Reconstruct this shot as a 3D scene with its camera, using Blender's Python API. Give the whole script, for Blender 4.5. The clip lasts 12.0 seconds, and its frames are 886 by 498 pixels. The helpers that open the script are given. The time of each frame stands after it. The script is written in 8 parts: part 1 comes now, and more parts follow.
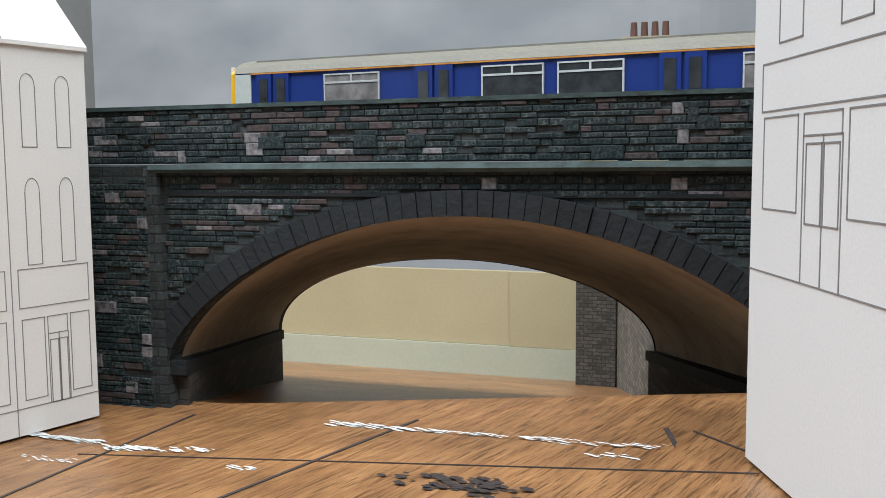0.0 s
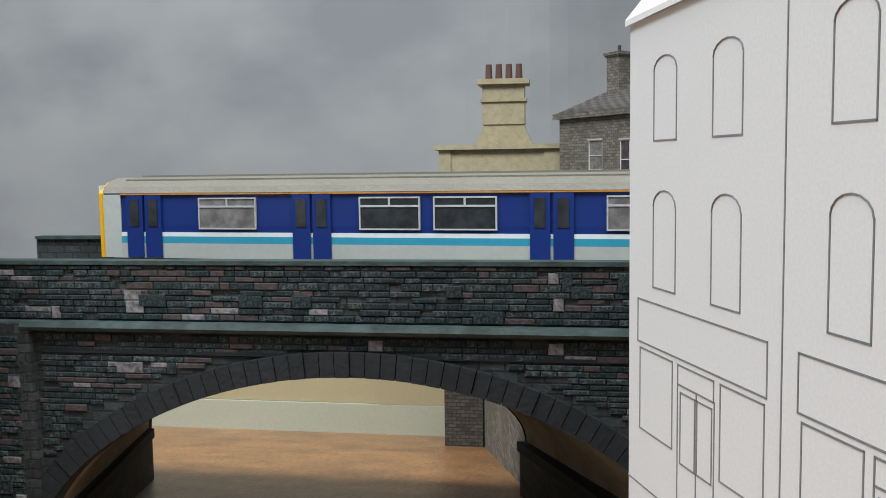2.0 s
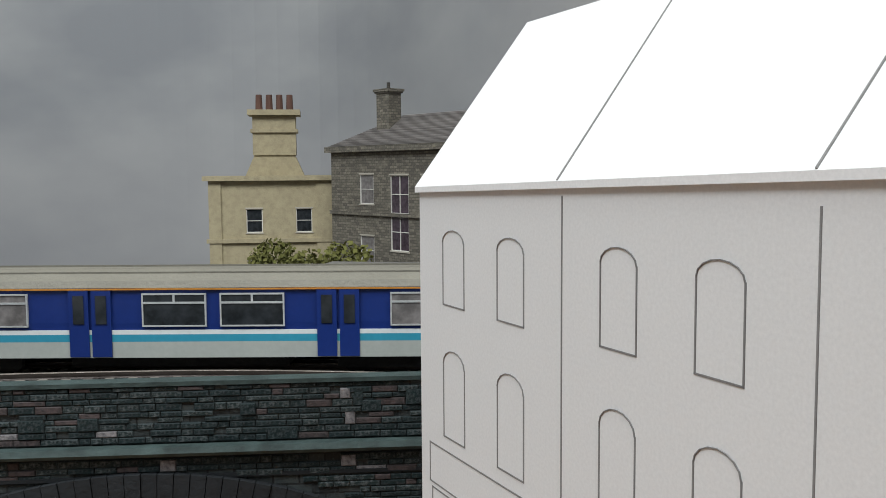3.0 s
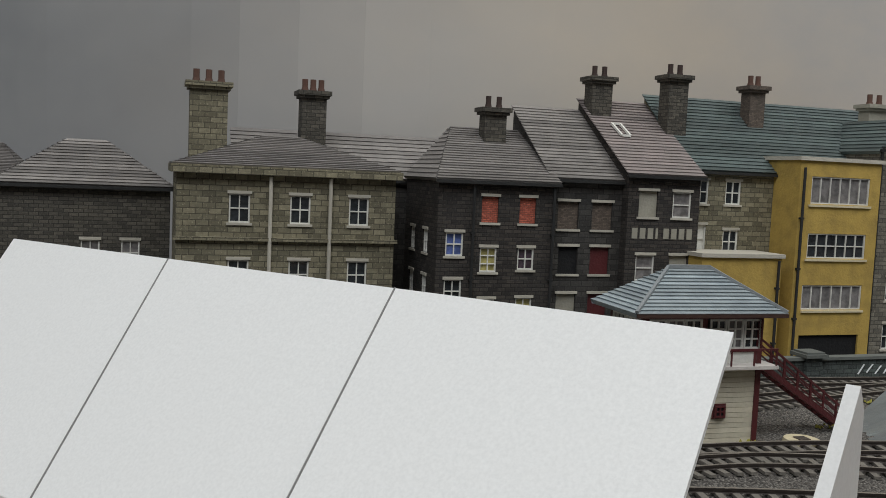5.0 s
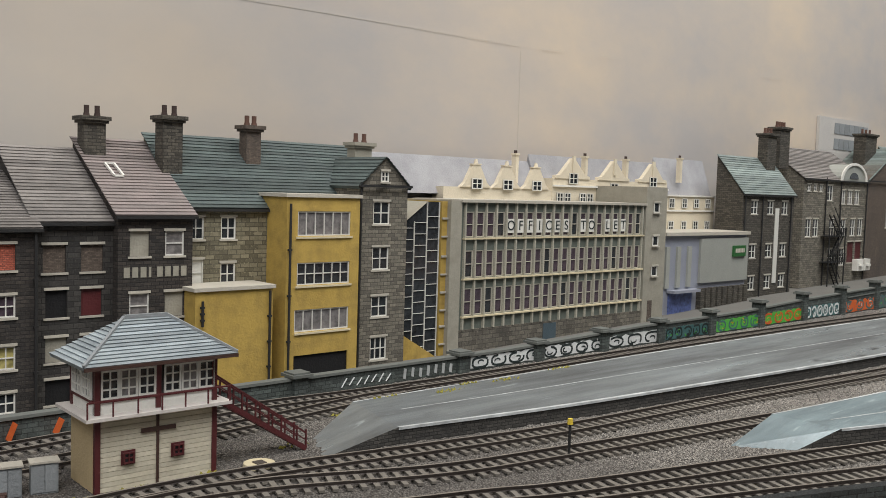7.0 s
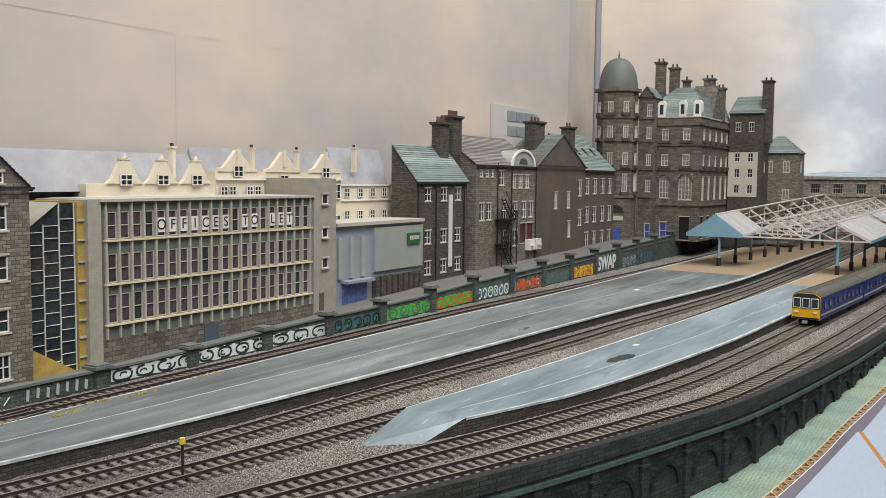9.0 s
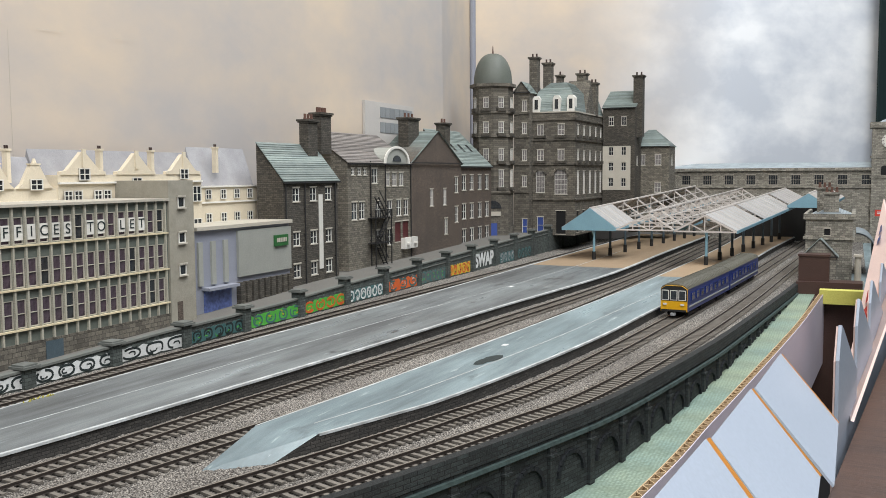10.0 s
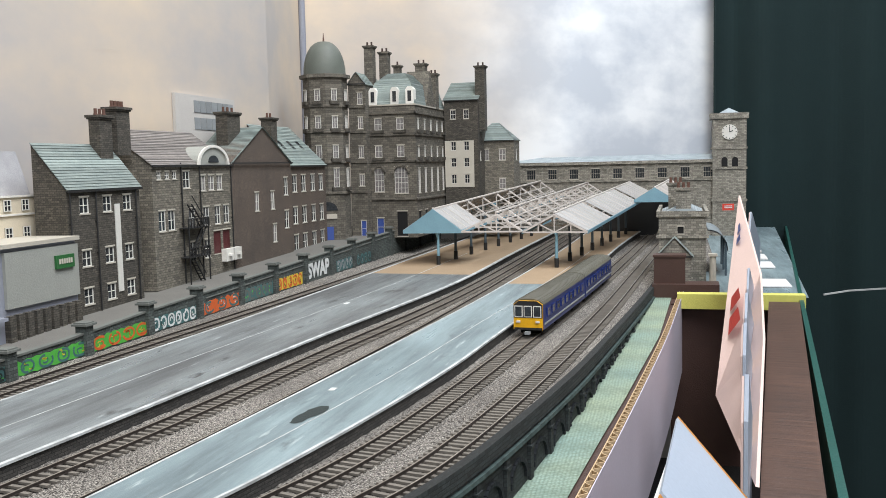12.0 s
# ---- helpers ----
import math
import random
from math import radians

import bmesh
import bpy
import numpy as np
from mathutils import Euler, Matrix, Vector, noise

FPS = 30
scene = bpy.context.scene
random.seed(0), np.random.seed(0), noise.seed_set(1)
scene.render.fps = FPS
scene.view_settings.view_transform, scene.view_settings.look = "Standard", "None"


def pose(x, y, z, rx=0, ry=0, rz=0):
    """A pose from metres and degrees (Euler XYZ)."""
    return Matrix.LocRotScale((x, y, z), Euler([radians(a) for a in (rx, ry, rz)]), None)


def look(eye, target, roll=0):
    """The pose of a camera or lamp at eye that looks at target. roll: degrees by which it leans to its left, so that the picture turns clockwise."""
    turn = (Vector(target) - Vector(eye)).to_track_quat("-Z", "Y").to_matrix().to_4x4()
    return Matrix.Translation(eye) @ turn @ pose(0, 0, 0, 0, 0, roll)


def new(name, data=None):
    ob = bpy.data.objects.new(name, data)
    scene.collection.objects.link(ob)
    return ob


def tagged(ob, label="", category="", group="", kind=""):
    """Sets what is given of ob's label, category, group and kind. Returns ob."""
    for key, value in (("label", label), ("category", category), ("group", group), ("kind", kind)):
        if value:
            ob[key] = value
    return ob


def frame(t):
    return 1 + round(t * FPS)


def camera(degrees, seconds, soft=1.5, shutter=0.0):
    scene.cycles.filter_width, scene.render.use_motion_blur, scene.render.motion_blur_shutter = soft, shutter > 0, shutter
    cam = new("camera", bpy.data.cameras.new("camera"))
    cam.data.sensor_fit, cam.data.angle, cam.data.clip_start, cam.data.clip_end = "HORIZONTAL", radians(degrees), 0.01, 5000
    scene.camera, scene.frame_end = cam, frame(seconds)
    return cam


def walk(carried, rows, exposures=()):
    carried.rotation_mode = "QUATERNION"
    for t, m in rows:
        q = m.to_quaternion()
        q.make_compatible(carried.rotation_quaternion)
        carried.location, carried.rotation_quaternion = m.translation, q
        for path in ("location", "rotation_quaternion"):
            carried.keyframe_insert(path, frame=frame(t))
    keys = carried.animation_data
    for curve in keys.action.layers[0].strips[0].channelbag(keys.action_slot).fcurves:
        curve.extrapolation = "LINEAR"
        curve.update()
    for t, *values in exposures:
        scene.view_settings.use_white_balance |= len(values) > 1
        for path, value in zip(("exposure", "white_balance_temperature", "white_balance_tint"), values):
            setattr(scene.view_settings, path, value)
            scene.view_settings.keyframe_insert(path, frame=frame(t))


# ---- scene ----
EXPOSURES = [(0.0, 0.50, 5900, 6), (1.5, 0.34, 6000, 6), (2.5, 0.22, 6080, 6), (3.5, -0.30, 6200, 6), (5.5, -0.85, 6300, 8), (6.0, -0.6, 6400, 9), (7.0, -0.30, 6500, 10), (9.5, -0.06, 6350, 10), (12.0, 0.18, 6180, 10)]
cam = camera(51.37, 12.0, soft=0.9)
walk(cam, [
    (0, pose(-0.0041, 0.0231, -0.0012, 84.59, 0, 34.00) @ pose(0, 0, 0, 0, 0, -0.45)),
    (0.5, pose(-0.0042, 0.0236, 0.0054, 83.57, 0, 34.09) @ pose(0, 0, 0, 0, 0, -1.11)),
    (1, pose(-0.0036, 0.0234, 0.0114, 84.56, 0, 32.62) @ pose(0, 0, 0, 0, 0, -1.14)),
    (1.5, pose(-0.0051, 0.0211, 0.0176, 84.91, 0, 29.73) @ pose(0, 0, 0, 0, 0, -1.00)),
    (2, pose(-0.0068, 0.0189, 0.0241, 84.85, 0, 25.03) @ pose(0, 0, 0, 0, 0, -0.84)),
    (2.5, pose(-0.0078, 0.0174, 0.0332, 85.09, 0, 18.25) @ pose(0, 0, 0, 0, 0, -0.65)),
    (3, pose(-0.0084, 0.0129, 0.0424, 85.14, 0, 10.63) @ pose(0, 0, 0, 0, 0, -0.41)),
    (3.5, pose(-0.0063, 0.0102, 0.0519, 85.40, 0, 2.54) @ pose(0, 0, 0, 0, 0, -0.17)),
    (5.5, pose(-0.0000, -0.0000, 0.0816, 85.54, 0, -23.86) @ pose(0, 0, 0, 0, 0, 2.76)),
    (6, pose(0.0056, -0.0114, 0.0876, 85.82, 0, -30.10) @ pose(0, 0, 0, 0, 0, 2.32)),
    (6.5, pose(0.0129, -0.0247, 0.0895, 86.24, 0, -36.61) @ pose(0, 0, 0, 0, 0, 2.08)),
    (7, pose(0.0254, -0.0318, 0.0928, 86.27, 0, -42.27) @ pose(0, 0, 0, 0, 0, 1.75)),
    (7.5, pose(0.0346, -0.0380, 0.0953, 86.04, 0, -47.30) @ pose(0, 0, 0, 0, 0, 1.41)),
    (9.5, pose(0.0721, -0.0563, 0.1014, 85.42, 0, -62.51) @ pose(0, 0, 0, 0, 0, 0.17)),
    (10, pose(0.0862, -0.0574, 0.1016, 85.33, 0, -65.94) @ pose(0, 0, 0, 0, 0, -0.39)),
    (10.5, pose(0.1119, -0.0555, 0.1005, 85.20, 0, -69.22) @ pose(0, 0, 0, 0, 0, -0.74)),
    (11, pose(0.1356, -0.0514, 0.1003, 85.03, 0, -71.84) @ pose(0, 0, 0, 0, 0, -0.90)),
    (11.5, pose(0.1629, -0.0424, 0.1056, 84.98, 0, -73.80) @ pose(0, 0, 0, 0, 0, -1.05)),
    (12, pose(0.1762, -0.0360, 0.1071, 84.79, 0, -75.44) @ pose(0, 0, 0, 0, 0, -1.34)),
], EXPOSURES)

# ---- world and lamps: a room with unseen lamps over the layout, fills added ----
world = bpy.data.worlds.new("room_light")
scene.world = world
world.use_nodes = True
world.node_tree.nodes["Background"].inputs[0].default_value = (0.75, 0.82, 0.95, 1)
world.node_tree.nodes["Background"].inputs[1].default_value = 0.035


def area(name, place, target, sx, sy, watts, colour):
    lamp = bpy.data.lights.new(name, "AREA")
    lamp.shape, lamp.size, lamp.size_y, lamp.energy, lamp.color = "RECTANGLE", sx, sy, watts, colour
    ob = new(name, lamp)
    ob.matrix_world = look(place, target)
    return ob


area("ceiling_lamp", (0.1, -0.25, 1.25), (0.1, 0.2, 0), 0.9, 0.5, 13.0, (1.0, 0.97, 0.93))
area("ceiling_lamp", (1.1, -0.2, 1.25), (1.1, 0.25, 0), 0.9, 0.5, 13.0, (0.93, 0.97, 1.0))
# front fill over the viewing side, added to brighten the upright card faces
area("ceiling_lamp", (-0.7, -0.68, 1.5), (-0.1, 0.1, 0), 1.2, 1.0, 37.0, (0.98, 0.98, 1.0))
# warm fill added to brighten the backscene, no fitting known there
area("picture_lamp", (0.75, 0.05, 1.1), (0.75, 0.42, 0.25), 0.9, 0.15, 3.5, (1.0, 0.86, 0.68))


# ---- materials ----
def nodes_of(name):
    m = bpy.data.materials.new(name)
    m.use_nodes = True
    t = m.node_tree
    return m, t, t.nodes["Principled BSDF"]


def link(t, a, b):
    t.links.new(a, b)


def mixcol(t, fac, a, b, blend="MIX"):
    n = t.nodes.new("ShaderNodeMix")
    n.data_type, n.blend_type = "RGBA", blend
    for sock, val in ((n.inputs[0], fac), (n.inputs[6], a), (n.inputs[7], b)):
        if isinstance(val, (int, float)):
            sock.default_value = val
        elif isinstance(val, tuple):
            sock.default_value = (*val[:3], 1)
        else:
            link(t, val, sock)
    return n.outputs[2]


def noise_fac(t, scale, lo=0.35, hi=0.65, detail=6, rough=0.6, stretch=(1, 1, 1)):
    co = t.nodes.new("ShaderNodeTexCoord")
    mp = t.nodes.new("ShaderNodeMapping")
    mp.inputs["Scale"].default_value = stretch
    link(t, co.outputs["Object"], mp.inputs["Vector"])
    n = t.nodes.new("ShaderNodeTexNoise")
    n.inputs["Scale"].default_value, n.inputs["Detail"].default_value, n.inputs["Roughness"].default_value = scale, detail, rough
    link(t, mp.outputs[0], n.inputs["Vector"])
    r = t.nodes.new("ShaderNodeMapRange")
    r.inputs[1].default_value, r.inputs[2].default_value = lo, hi
    link(t, n.outputs["Fac"], r.inputs[0])
    return r.outputs[0]


def bump(t, bsdf, height, strength, distance):
    b = t.nodes.new("ShaderNodeBump")
    b.inputs["Strength"].default_value, b.inputs["Distance"].default_value = strength, distance
    link(t, height, b.inputs["Height"])
    link(t, b.outputs[0], bsdf.inputs["Normal"])


def paint(name, c, c2=None, rough=0.6, big=60, fine=900, var=0.5, metal=0.0, relief=0.3, stretch=(1, 1, 1), dirt=None, dirt_amt=0.0, spec=0.4):
    """A surface with large stains, fine grain and a light relief."""
    m, t, b = nodes_of(name)
    c2 = c2 or tuple(v * 0.75 for v in c)
    col = mixcol(t, noise_fac(t, big, stretch=stretch), c, mixcol(t, var, c, c2))
    fine_f = noise_fac(t, fine, 0.3, 0.7, stretch=stretch)
    col = mixcol(t, fine_f, mixcol(t, 0.25, col, tuple(v * 0.6 for v in c)), col)
    if dirt:
        d = t.nodes.new("ShaderNodeMath")
        d.operation = "MULTIPLY"
        link(t, noise_fac(t, big * 2.3, 0.45, 0.75, detail=9), d.inputs[0])
        d.inputs[1].default_value = dirt_amt
        col = mixcol(t, d.outputs[0], col, dirt)
    oi = t.nodes.new("ShaderNodeObjectInfo")
    vr = t.nodes.new("ShaderNodeMapRange")
    vr.inputs[3].default_value, vr.inputs[4].default_value = 0.9, 1.08
    link(t, oi.outputs["Random"], vr.inputs[0])
    hs = t.nodes.new("ShaderNodeHueSaturation")
    link(t, vr.outputs[0], hs.inputs["Value"])
    link(t, col, hs.inputs["Color"])
    link(t, hs.outputs[0], b.inputs["Base Color"])
    b.inputs["Roughness"].default_value, b.inputs["Metallic"].default_value = rough, metal
    b.inputs["Specular IOR Level"].default_value = spec
    bump(t, b, fine_f, relief, 0.0004)
    return m


def masonry(name, c, c2, joint, bw=0.0036, bh=0.0015, gap=0.00018, rough=0.85, relief=0.6, stain=(0.03, 0.03, 0.03), stain_amt=0.5):
    """Coursed stone or brick on any upright wall, in real size."""
    m, t, b = nodes_of(name)
    co = t.nodes.new("ShaderNodeTexCoord")
    sp = t.nodes.new("ShaderNodeSeparateXYZ")
    link(t, co.outputs["Object"], sp.inputs[0])
    ad = t.nodes.new("ShaderNodeMath")
    link(t, sp.outputs[0], ad.inputs[0])
    link(t, sp.outputs[1], ad.inputs[1])
    cb = t.nodes.new("ShaderNodeCombineXYZ")
    link(t, ad.outputs[0], cb.inputs[0])
    link(t, sp.outputs[2], cb.inputs[1])
    br = t.nodes.new("ShaderNodeTexBrick")
    br.inputs["Scale"].default_value = 1.0
    br.inputs["Mortar Size"].default_value, br.inputs["Mortar Smooth"].default_value = gap, 0.3
    br.inputs["Brick Width"].default_value, br.inputs["Row Height"].default_value = bw, bh
    br.inputs["Color1"].default_value, br.inputs["Color2"].default_value, br.inputs["Mortar"].default_value = (*(v * 1.25 for v in c), 1), (*(v * 0.62 for v in c2), 1), (*(v * 0.5 for v in joint), 1)
    link(t, cb.outputs[0], br.inputs["Vector"])
    col = mixcol(t, noise_fac(t, 420, 0.3, 0.7), br.outputs["Color"], mixcol(t, 0.6, br.outputs["Color"], tuple(v * 0.55 for v in c2)))
    col = mixcol(t, noise_fac(t, 1100, 0.56, 0.72), col, mixcol(t, 0.5, col, tuple(min(1, v * 2.2) for v in c)))
    d = t.nodes.new("ShaderNodeMath")
    d.operation = "MULTIPLY"
    link(t, noise_fac(t, 45, 0.4, 0.75, stretch=(1, 1, 0.45)), d.inputs[0])
    d.inputs[1].default_value = stain_amt
    col = mixcol(t, d.outputs[0], col, stain)
    link(t, col, b.inputs["Base Color"])
    b.inputs["Roughness"].default_value = rough
    inv = t.nodes.new("ShaderNodeMath")
    inv.operation = "SUBTRACT"
    link(t, noise_fac(t, 1500, 0.2, 0.8), inv.inputs[0])
    link(t, br.outputs["Fac"], inv.inputs[1])
    bump(t, b, inv.outputs[0], relief, 0.00025)
    return m


def slates(name, c, c2, row=0.0022, rough=0.6):
    """Roofing in thin uneven courses."""
    m, t, b = nodes_of(name)
    f = noise_fac(t, 90, 0.35, 0.65, stretch=(1, 1, 2))
    g = noise_fac(t, 900, 0.3, 0.7, stretch=(0.5, 1, 1))
    col = mixcol(t, f, c, c2)
    col = mixcol(t, g, mixcol(t, 0.35, col, tuple(v * 0.5 for v in c)), col)
    gi = t.nodes.new("ShaderNodeObjectInfo")
    hs = t.nodes.new("ShaderNodeHueSaturation")
    vr = t.nodes.new("ShaderNodeMapRange")
    vr.inputs[3].default_value, vr.inputs[4].default_value = 0.68, 1.2
    link(t, gi.outputs["Random"], vr.inputs[0])
    link(t, vr.outputs[0], hs.inputs["Value"])
    link(t, col, hs.inputs["Color"])
    link(t, hs.outputs[0], b.inputs["Base Color"])
    b.inputs["Roughness"].default_value = rough
    bump(t, b, g, 0.4, 0.0003)
    return m


def wood(name, c, c2, dark, along="X", scale=1.0, rough=0.5, stains=None):
    m, t, b = nodes_of(name)
    st = {"X": (0.06, 1, 1), "Y": (1, 0.06, 1)}[along]
    g = noise_fac(t, 420 * scale, 0.32, 0.68, detail=8, rough=0.65, stretch=st)
    g2 = noise_fac(t, 1500 * scale, 0.52, 0.62, detail=4, stretch=st)
    f = noise_fac(t, 28 * scale, 0.35, 0.65)
    col = mixcol(t, g, c, c2)
    col = mixcol(t, f, col, mixcol(t, 0.5, col, dark))
    d = t.nodes.new("ShaderNodeMath")
    d.operation = "MULTIPLY"
    link(t, g2, d.inputs[0])
    d.inputs[1].default_value = 0.68
    col = mixcol(t, d.outputs[0], col, dark)
    if stains:
        col = mixcol(t, noise_fac(t, 75, 0.62, 0.68, detail=9), col, stains)
    link(t, col, b.inputs["Base Color"])
    b.inputs["Roughness"].default_value = rough
    bump(t, b, g, 0.35, 0.0003)
    return m


def glass_dark(name, c, rough=0.12):
    m, t, b = nodes_of(name)
    col = mixcol(t, noise_fac(t, 350, 0.35, 0.65), c, tuple(v * 0.45 for v in c))
    link(t, col, b.inputs["Base Color"])
    b.inputs["Roughness"].default_value = rough
    b.inputs["Specular IOR Level"].default_value = 0.6
    return m


M_SOOT = masonry("soot_stone", (0.060, 0.049, 0.041), (0.030, 0.025, 0.022), (0.0175, 0.0161, 0.0154), stain_amt=0.45)
M_SOOT2 = masonry("soot_render", (0.0595, 0.0546, 0.0490), (0.0385, 0.0350, 0.0315), (0.0280, 0.0259, 0.0238), bw=0.005, bh=0.0022)
M_OLIVE = masonry("olive_stone", (0.25, 0.225, 0.15), (0.19, 0.17, 0.11), (0.13, 0.115, 0.08), bw=0.0045, bh=0.0021, stain_amt=0.25)
M_CREAMST = paint("cream_stone", (0.43, 0.375, 0.24), (0.34, 0.295, 0.19), rough=0.85, big=90, dirt=(0.17, 0.145, 0.10), dirt_amt=0.45)
M_GREYST = masonry("grey_stone", (0.225, 0.205, 0.162), (0.17, 0.156, 0.126), (0.11, 0.10, 0.083), bw=0.0042, bh=0.0019, stain_amt=0.3, stain=(0.08, 0.075, 0.065))
M_DARKST = masonry("dark_grey_stone", (0.105, 0.094, 0.074), (0.074, 0.066, 0.053), (0.046, 0.042, 0.035), stain_amt=0.35)
M_BROWN = masonry("brown_brick", (0.15, 0.115, 0.09), (0.12, 0.092, 0.073), (0.11, 0.088, 0.07), bw=0.0016, bh=0.0006, gap=0.00006, relief=0.2)
M_HOTEL = masonry("hotel_stone", (0.17, 0.154, 0.124), (0.13, 0.118, 0.096), (0.08, 0.073, 0.06), bw=0.0055, bh=0.0026, stain_amt=0.45, stain=(0.05, 0.047, 0.042))
M_STATION = masonry("station_stone", (0.33, 0.31, 0.26), (0.26, 0.245, 0.205), (0.19, 0.18, 0.155), bw=0.0045, bh=0.0021, stain_amt=0.25)
M_YELLOW = paint("ochre_render", (0.50, 0.345, 0.085), (0.37, 0.25, 0.06), rough=0.85, dirt=(0.14, 0.10, 0.04), dirt_amt=0.5)
M_CONC = paint("concrete", (0.36, 0.34, 0.28), (0.29, 0.275, 0.225), rough=0.9, dirt=(0.14, 0.13, 0.1), dirt_amt=0.3)
M_OFFICE = paint("grey_spandrel", (0.15, 0.17, 0.145), (0.11, 0.125, 0.105), rough=0.7)
M_MULL = paint("pale_mullion", (0.50, 0.48, 0.40), (0.27, 0.255, 0.20), rough=0.7, big=120, var=0.9)
M_SILL = paint("buff_sill", (0.62, 0.54, 0.36), (0.52, 0.45, 0.3), rough=0.8)
M_LINTEL = paint("stone_lintel", (0.50, 0.47, 0.40), (0.40, 0.37, 0.31), rough=0.85)
M_WHITE = paint("white_frame", (0.74, 0.73, 0.68), (0.66, 0.64, 0.58), rough=0.5)
M_PANE = glass_dark("dark_pane", (0.035, 0.04, 0.045))
M_PANE2 = glass_dark("curtained_pane", (0.24, 0.225, 0.22), 0.3)
M_PANE3 = glass_dark("mauve_pane", (0.085, 0.062, 0.08), 0.2)
M_BLUEP = glass_dark("blue_pane", (0.12, 0.17, 0.42), 0.3)
M_YELP = glass_dark("lit_yellow_pane", (0.48, 0.42, 0.16), 0.4)
M_REDBRICK = masonry("red_infill_brick", (0.52, 0.13, 0.08), (0.45, 0.10, 0.06), (0.3, 0.14, 0.1), bw=0.0016, bh=0.0007, gap=0.0001, stain_amt=0.1)
M_MAROON = paint("maroon_paint", (0.095, 0.022, 0.024), rough=0.45)
M_BLACKP = paint("black_pipe_and_recess", (0.022, 0.022, 0.022), rough=0.6)
M_SLATE = slates("brown_grey_slates", (0.20, 0.185, 0.175), (0.27, 0.25, 0.235))
M_SLATE2 = slates("pinkish_slates", (0.29, 0.245, 0.235), (0.24, 0.21, 0.2))
M_SLATEG = slates("green_slates", (0.10, 0.13, 0.125), (0.075, 0.095, 0.095))
M_SLATEP = slates("pale_green_slates", (0.27, 0.32, 0.30), (0.20, 0.245, 0.235))
M_SLATEB = slates("blue_grey_slates", (0.36, 0.41, 0.43), (0.25, 0.29, 0.315))
M_LEAD = paint("green_lead", (0.13, 0.145, 0.125), (0.095, 0.105, 0.092), rough=0.55)
M_POT = paint("terracotta_pot", (0.13, 0.068, 0.05), (0.08, 0.045, 0.036), rough=0.85)
M_POTD = paint("sooty_pot", (0.06, 0.04, 0.035), rough=0.9)
M_CREAMW = paint("cream_render", (0.74, 0.66, 0.51), (0.64, 0.57, 0.44), rough=0.85)
M_CARD = paint("white_card", (0.79, 0.79, 0.78), (0.775, 0.775, 0.765), rough=0.5, big=12, fine=3000, var=0.3, relief=0.02)
M_CARDB = paint("pale_blue_card", (0.42, 0.48, 0.57), (0.37, 0.43, 0.52), rough=0.4, big=25, var=0.35, relief=0.04)
M_PEACH = paint("pink_card", (0.66, 0.50, 0.45), (0.6, 0.46, 0.42), rough=0.6, big=20, relief=0.05)
M_LILAC = paint("lilac_card", (0.55, 0.52, 0.60), (0.5, 0.47, 0.54), rough=0.6, big=20, relief=0.05)
M_INK = paint("grey_ink_line", (0.22, 0.215, 0.21), rough=0.7)
M_PENCIL = paint("dark_pencil", (0.055, 0.045, 0.042), rough=0.5, big=300)
M_ORANGE = paint("orange_tape", (0.52, 0.22, 0.04), rough=0.4)
M_KRAFT = paint("kraft_board", (0.50, 0.37, 0.22), (0.42, 0.3, 0.18), rough=0.85, big=120)
M_BOARD = wood("orange_plywood", (0.47, 0.25, 0.105), (0.27, 0.125, 0.05), (0.05, 0.026, 0.014), "Y", 2.0, 0.33)
M_PLANK = wood("dark_wood_batten", (0.115, 0.062, 0.042), (0.075, 0.040, 0.028), (0.03, 0.018, 0.014), "Y", 0.5, 0.45)
M_BROWNP = paint("brown_paint", (0.07, 0.038, 0.03), rough=0.5)
M_LIME = paint("yellow_batten", (0.62, 0.60, 0.14), (0.5, 0.48, 0.12), rough=0.7)
M_TEALP = paint("teal_painted_edge", (0.018, 0.085, 0.07), rough=0.4)
M_DRAPE = paint("dark_teal_curtain", (0.006, 0.021, 0.022), (0.004, 0.014, 0.015), rough=0.9, big=6, fine=500)
M_VOID = paint("unlit_black", (0.008, 0.008, 0.009), rough=0.8)
M_FLOOR = paint("grey_room_floor", (0.22, 0.21, 0.2), rough=0.7, big=4, fine=150)
M_ROOMW = paint("room_wall", (0.55, 0.54, 0.52), rough=0.9, big=3, fine=120)
M_RAIL = paint("steel_rail", (0.055, 0.045, 0.04), (0.035, 0.028, 0.024), rough=0.4, metal=0.35)
M_RAILTOP = paint("worn_rail_highlight", (0.40, 0.36, 0.31), (0.24, 0.21, 0.18), rough=0.35, metal=0.5, big=90)
M_SLEEPER = paint("weathered_sleeper", (0.185, 0.168, 0.145), (0.11, 0.10, 0.085), rough=0.9, fine=2500)
M_EDGE = paint("white_edge_paint", (0.56, 0.59, 0.59), (0.30, 0.31, 0.31), rough=0.6, var=0.9, big=120)
M_PLATW = masonry("platform_brick", (0.075, 0.07, 0.062), (0.055, 0.052, 0.047), (0.035, 0.033, 0.03), bw=0.003, bh=0.0013)
M_SAND = paint("tan_paving", (0.34, 0.25, 0.16), (0.28, 0.205, 0.13), rough=0.8, big=80)
M_STREET = paint("grey_street", (0.165, 0.16, 0.145), (0.125, 0.12, 0.11), rough=0.85, big=40)
M_WALLG = masonry("retaining_wall_stone", (0.10, 0.12, 0.11), (0.075, 0.09, 0.083), (0.045, 0.052, 0.05), bw=0.004, bh=0.0018)
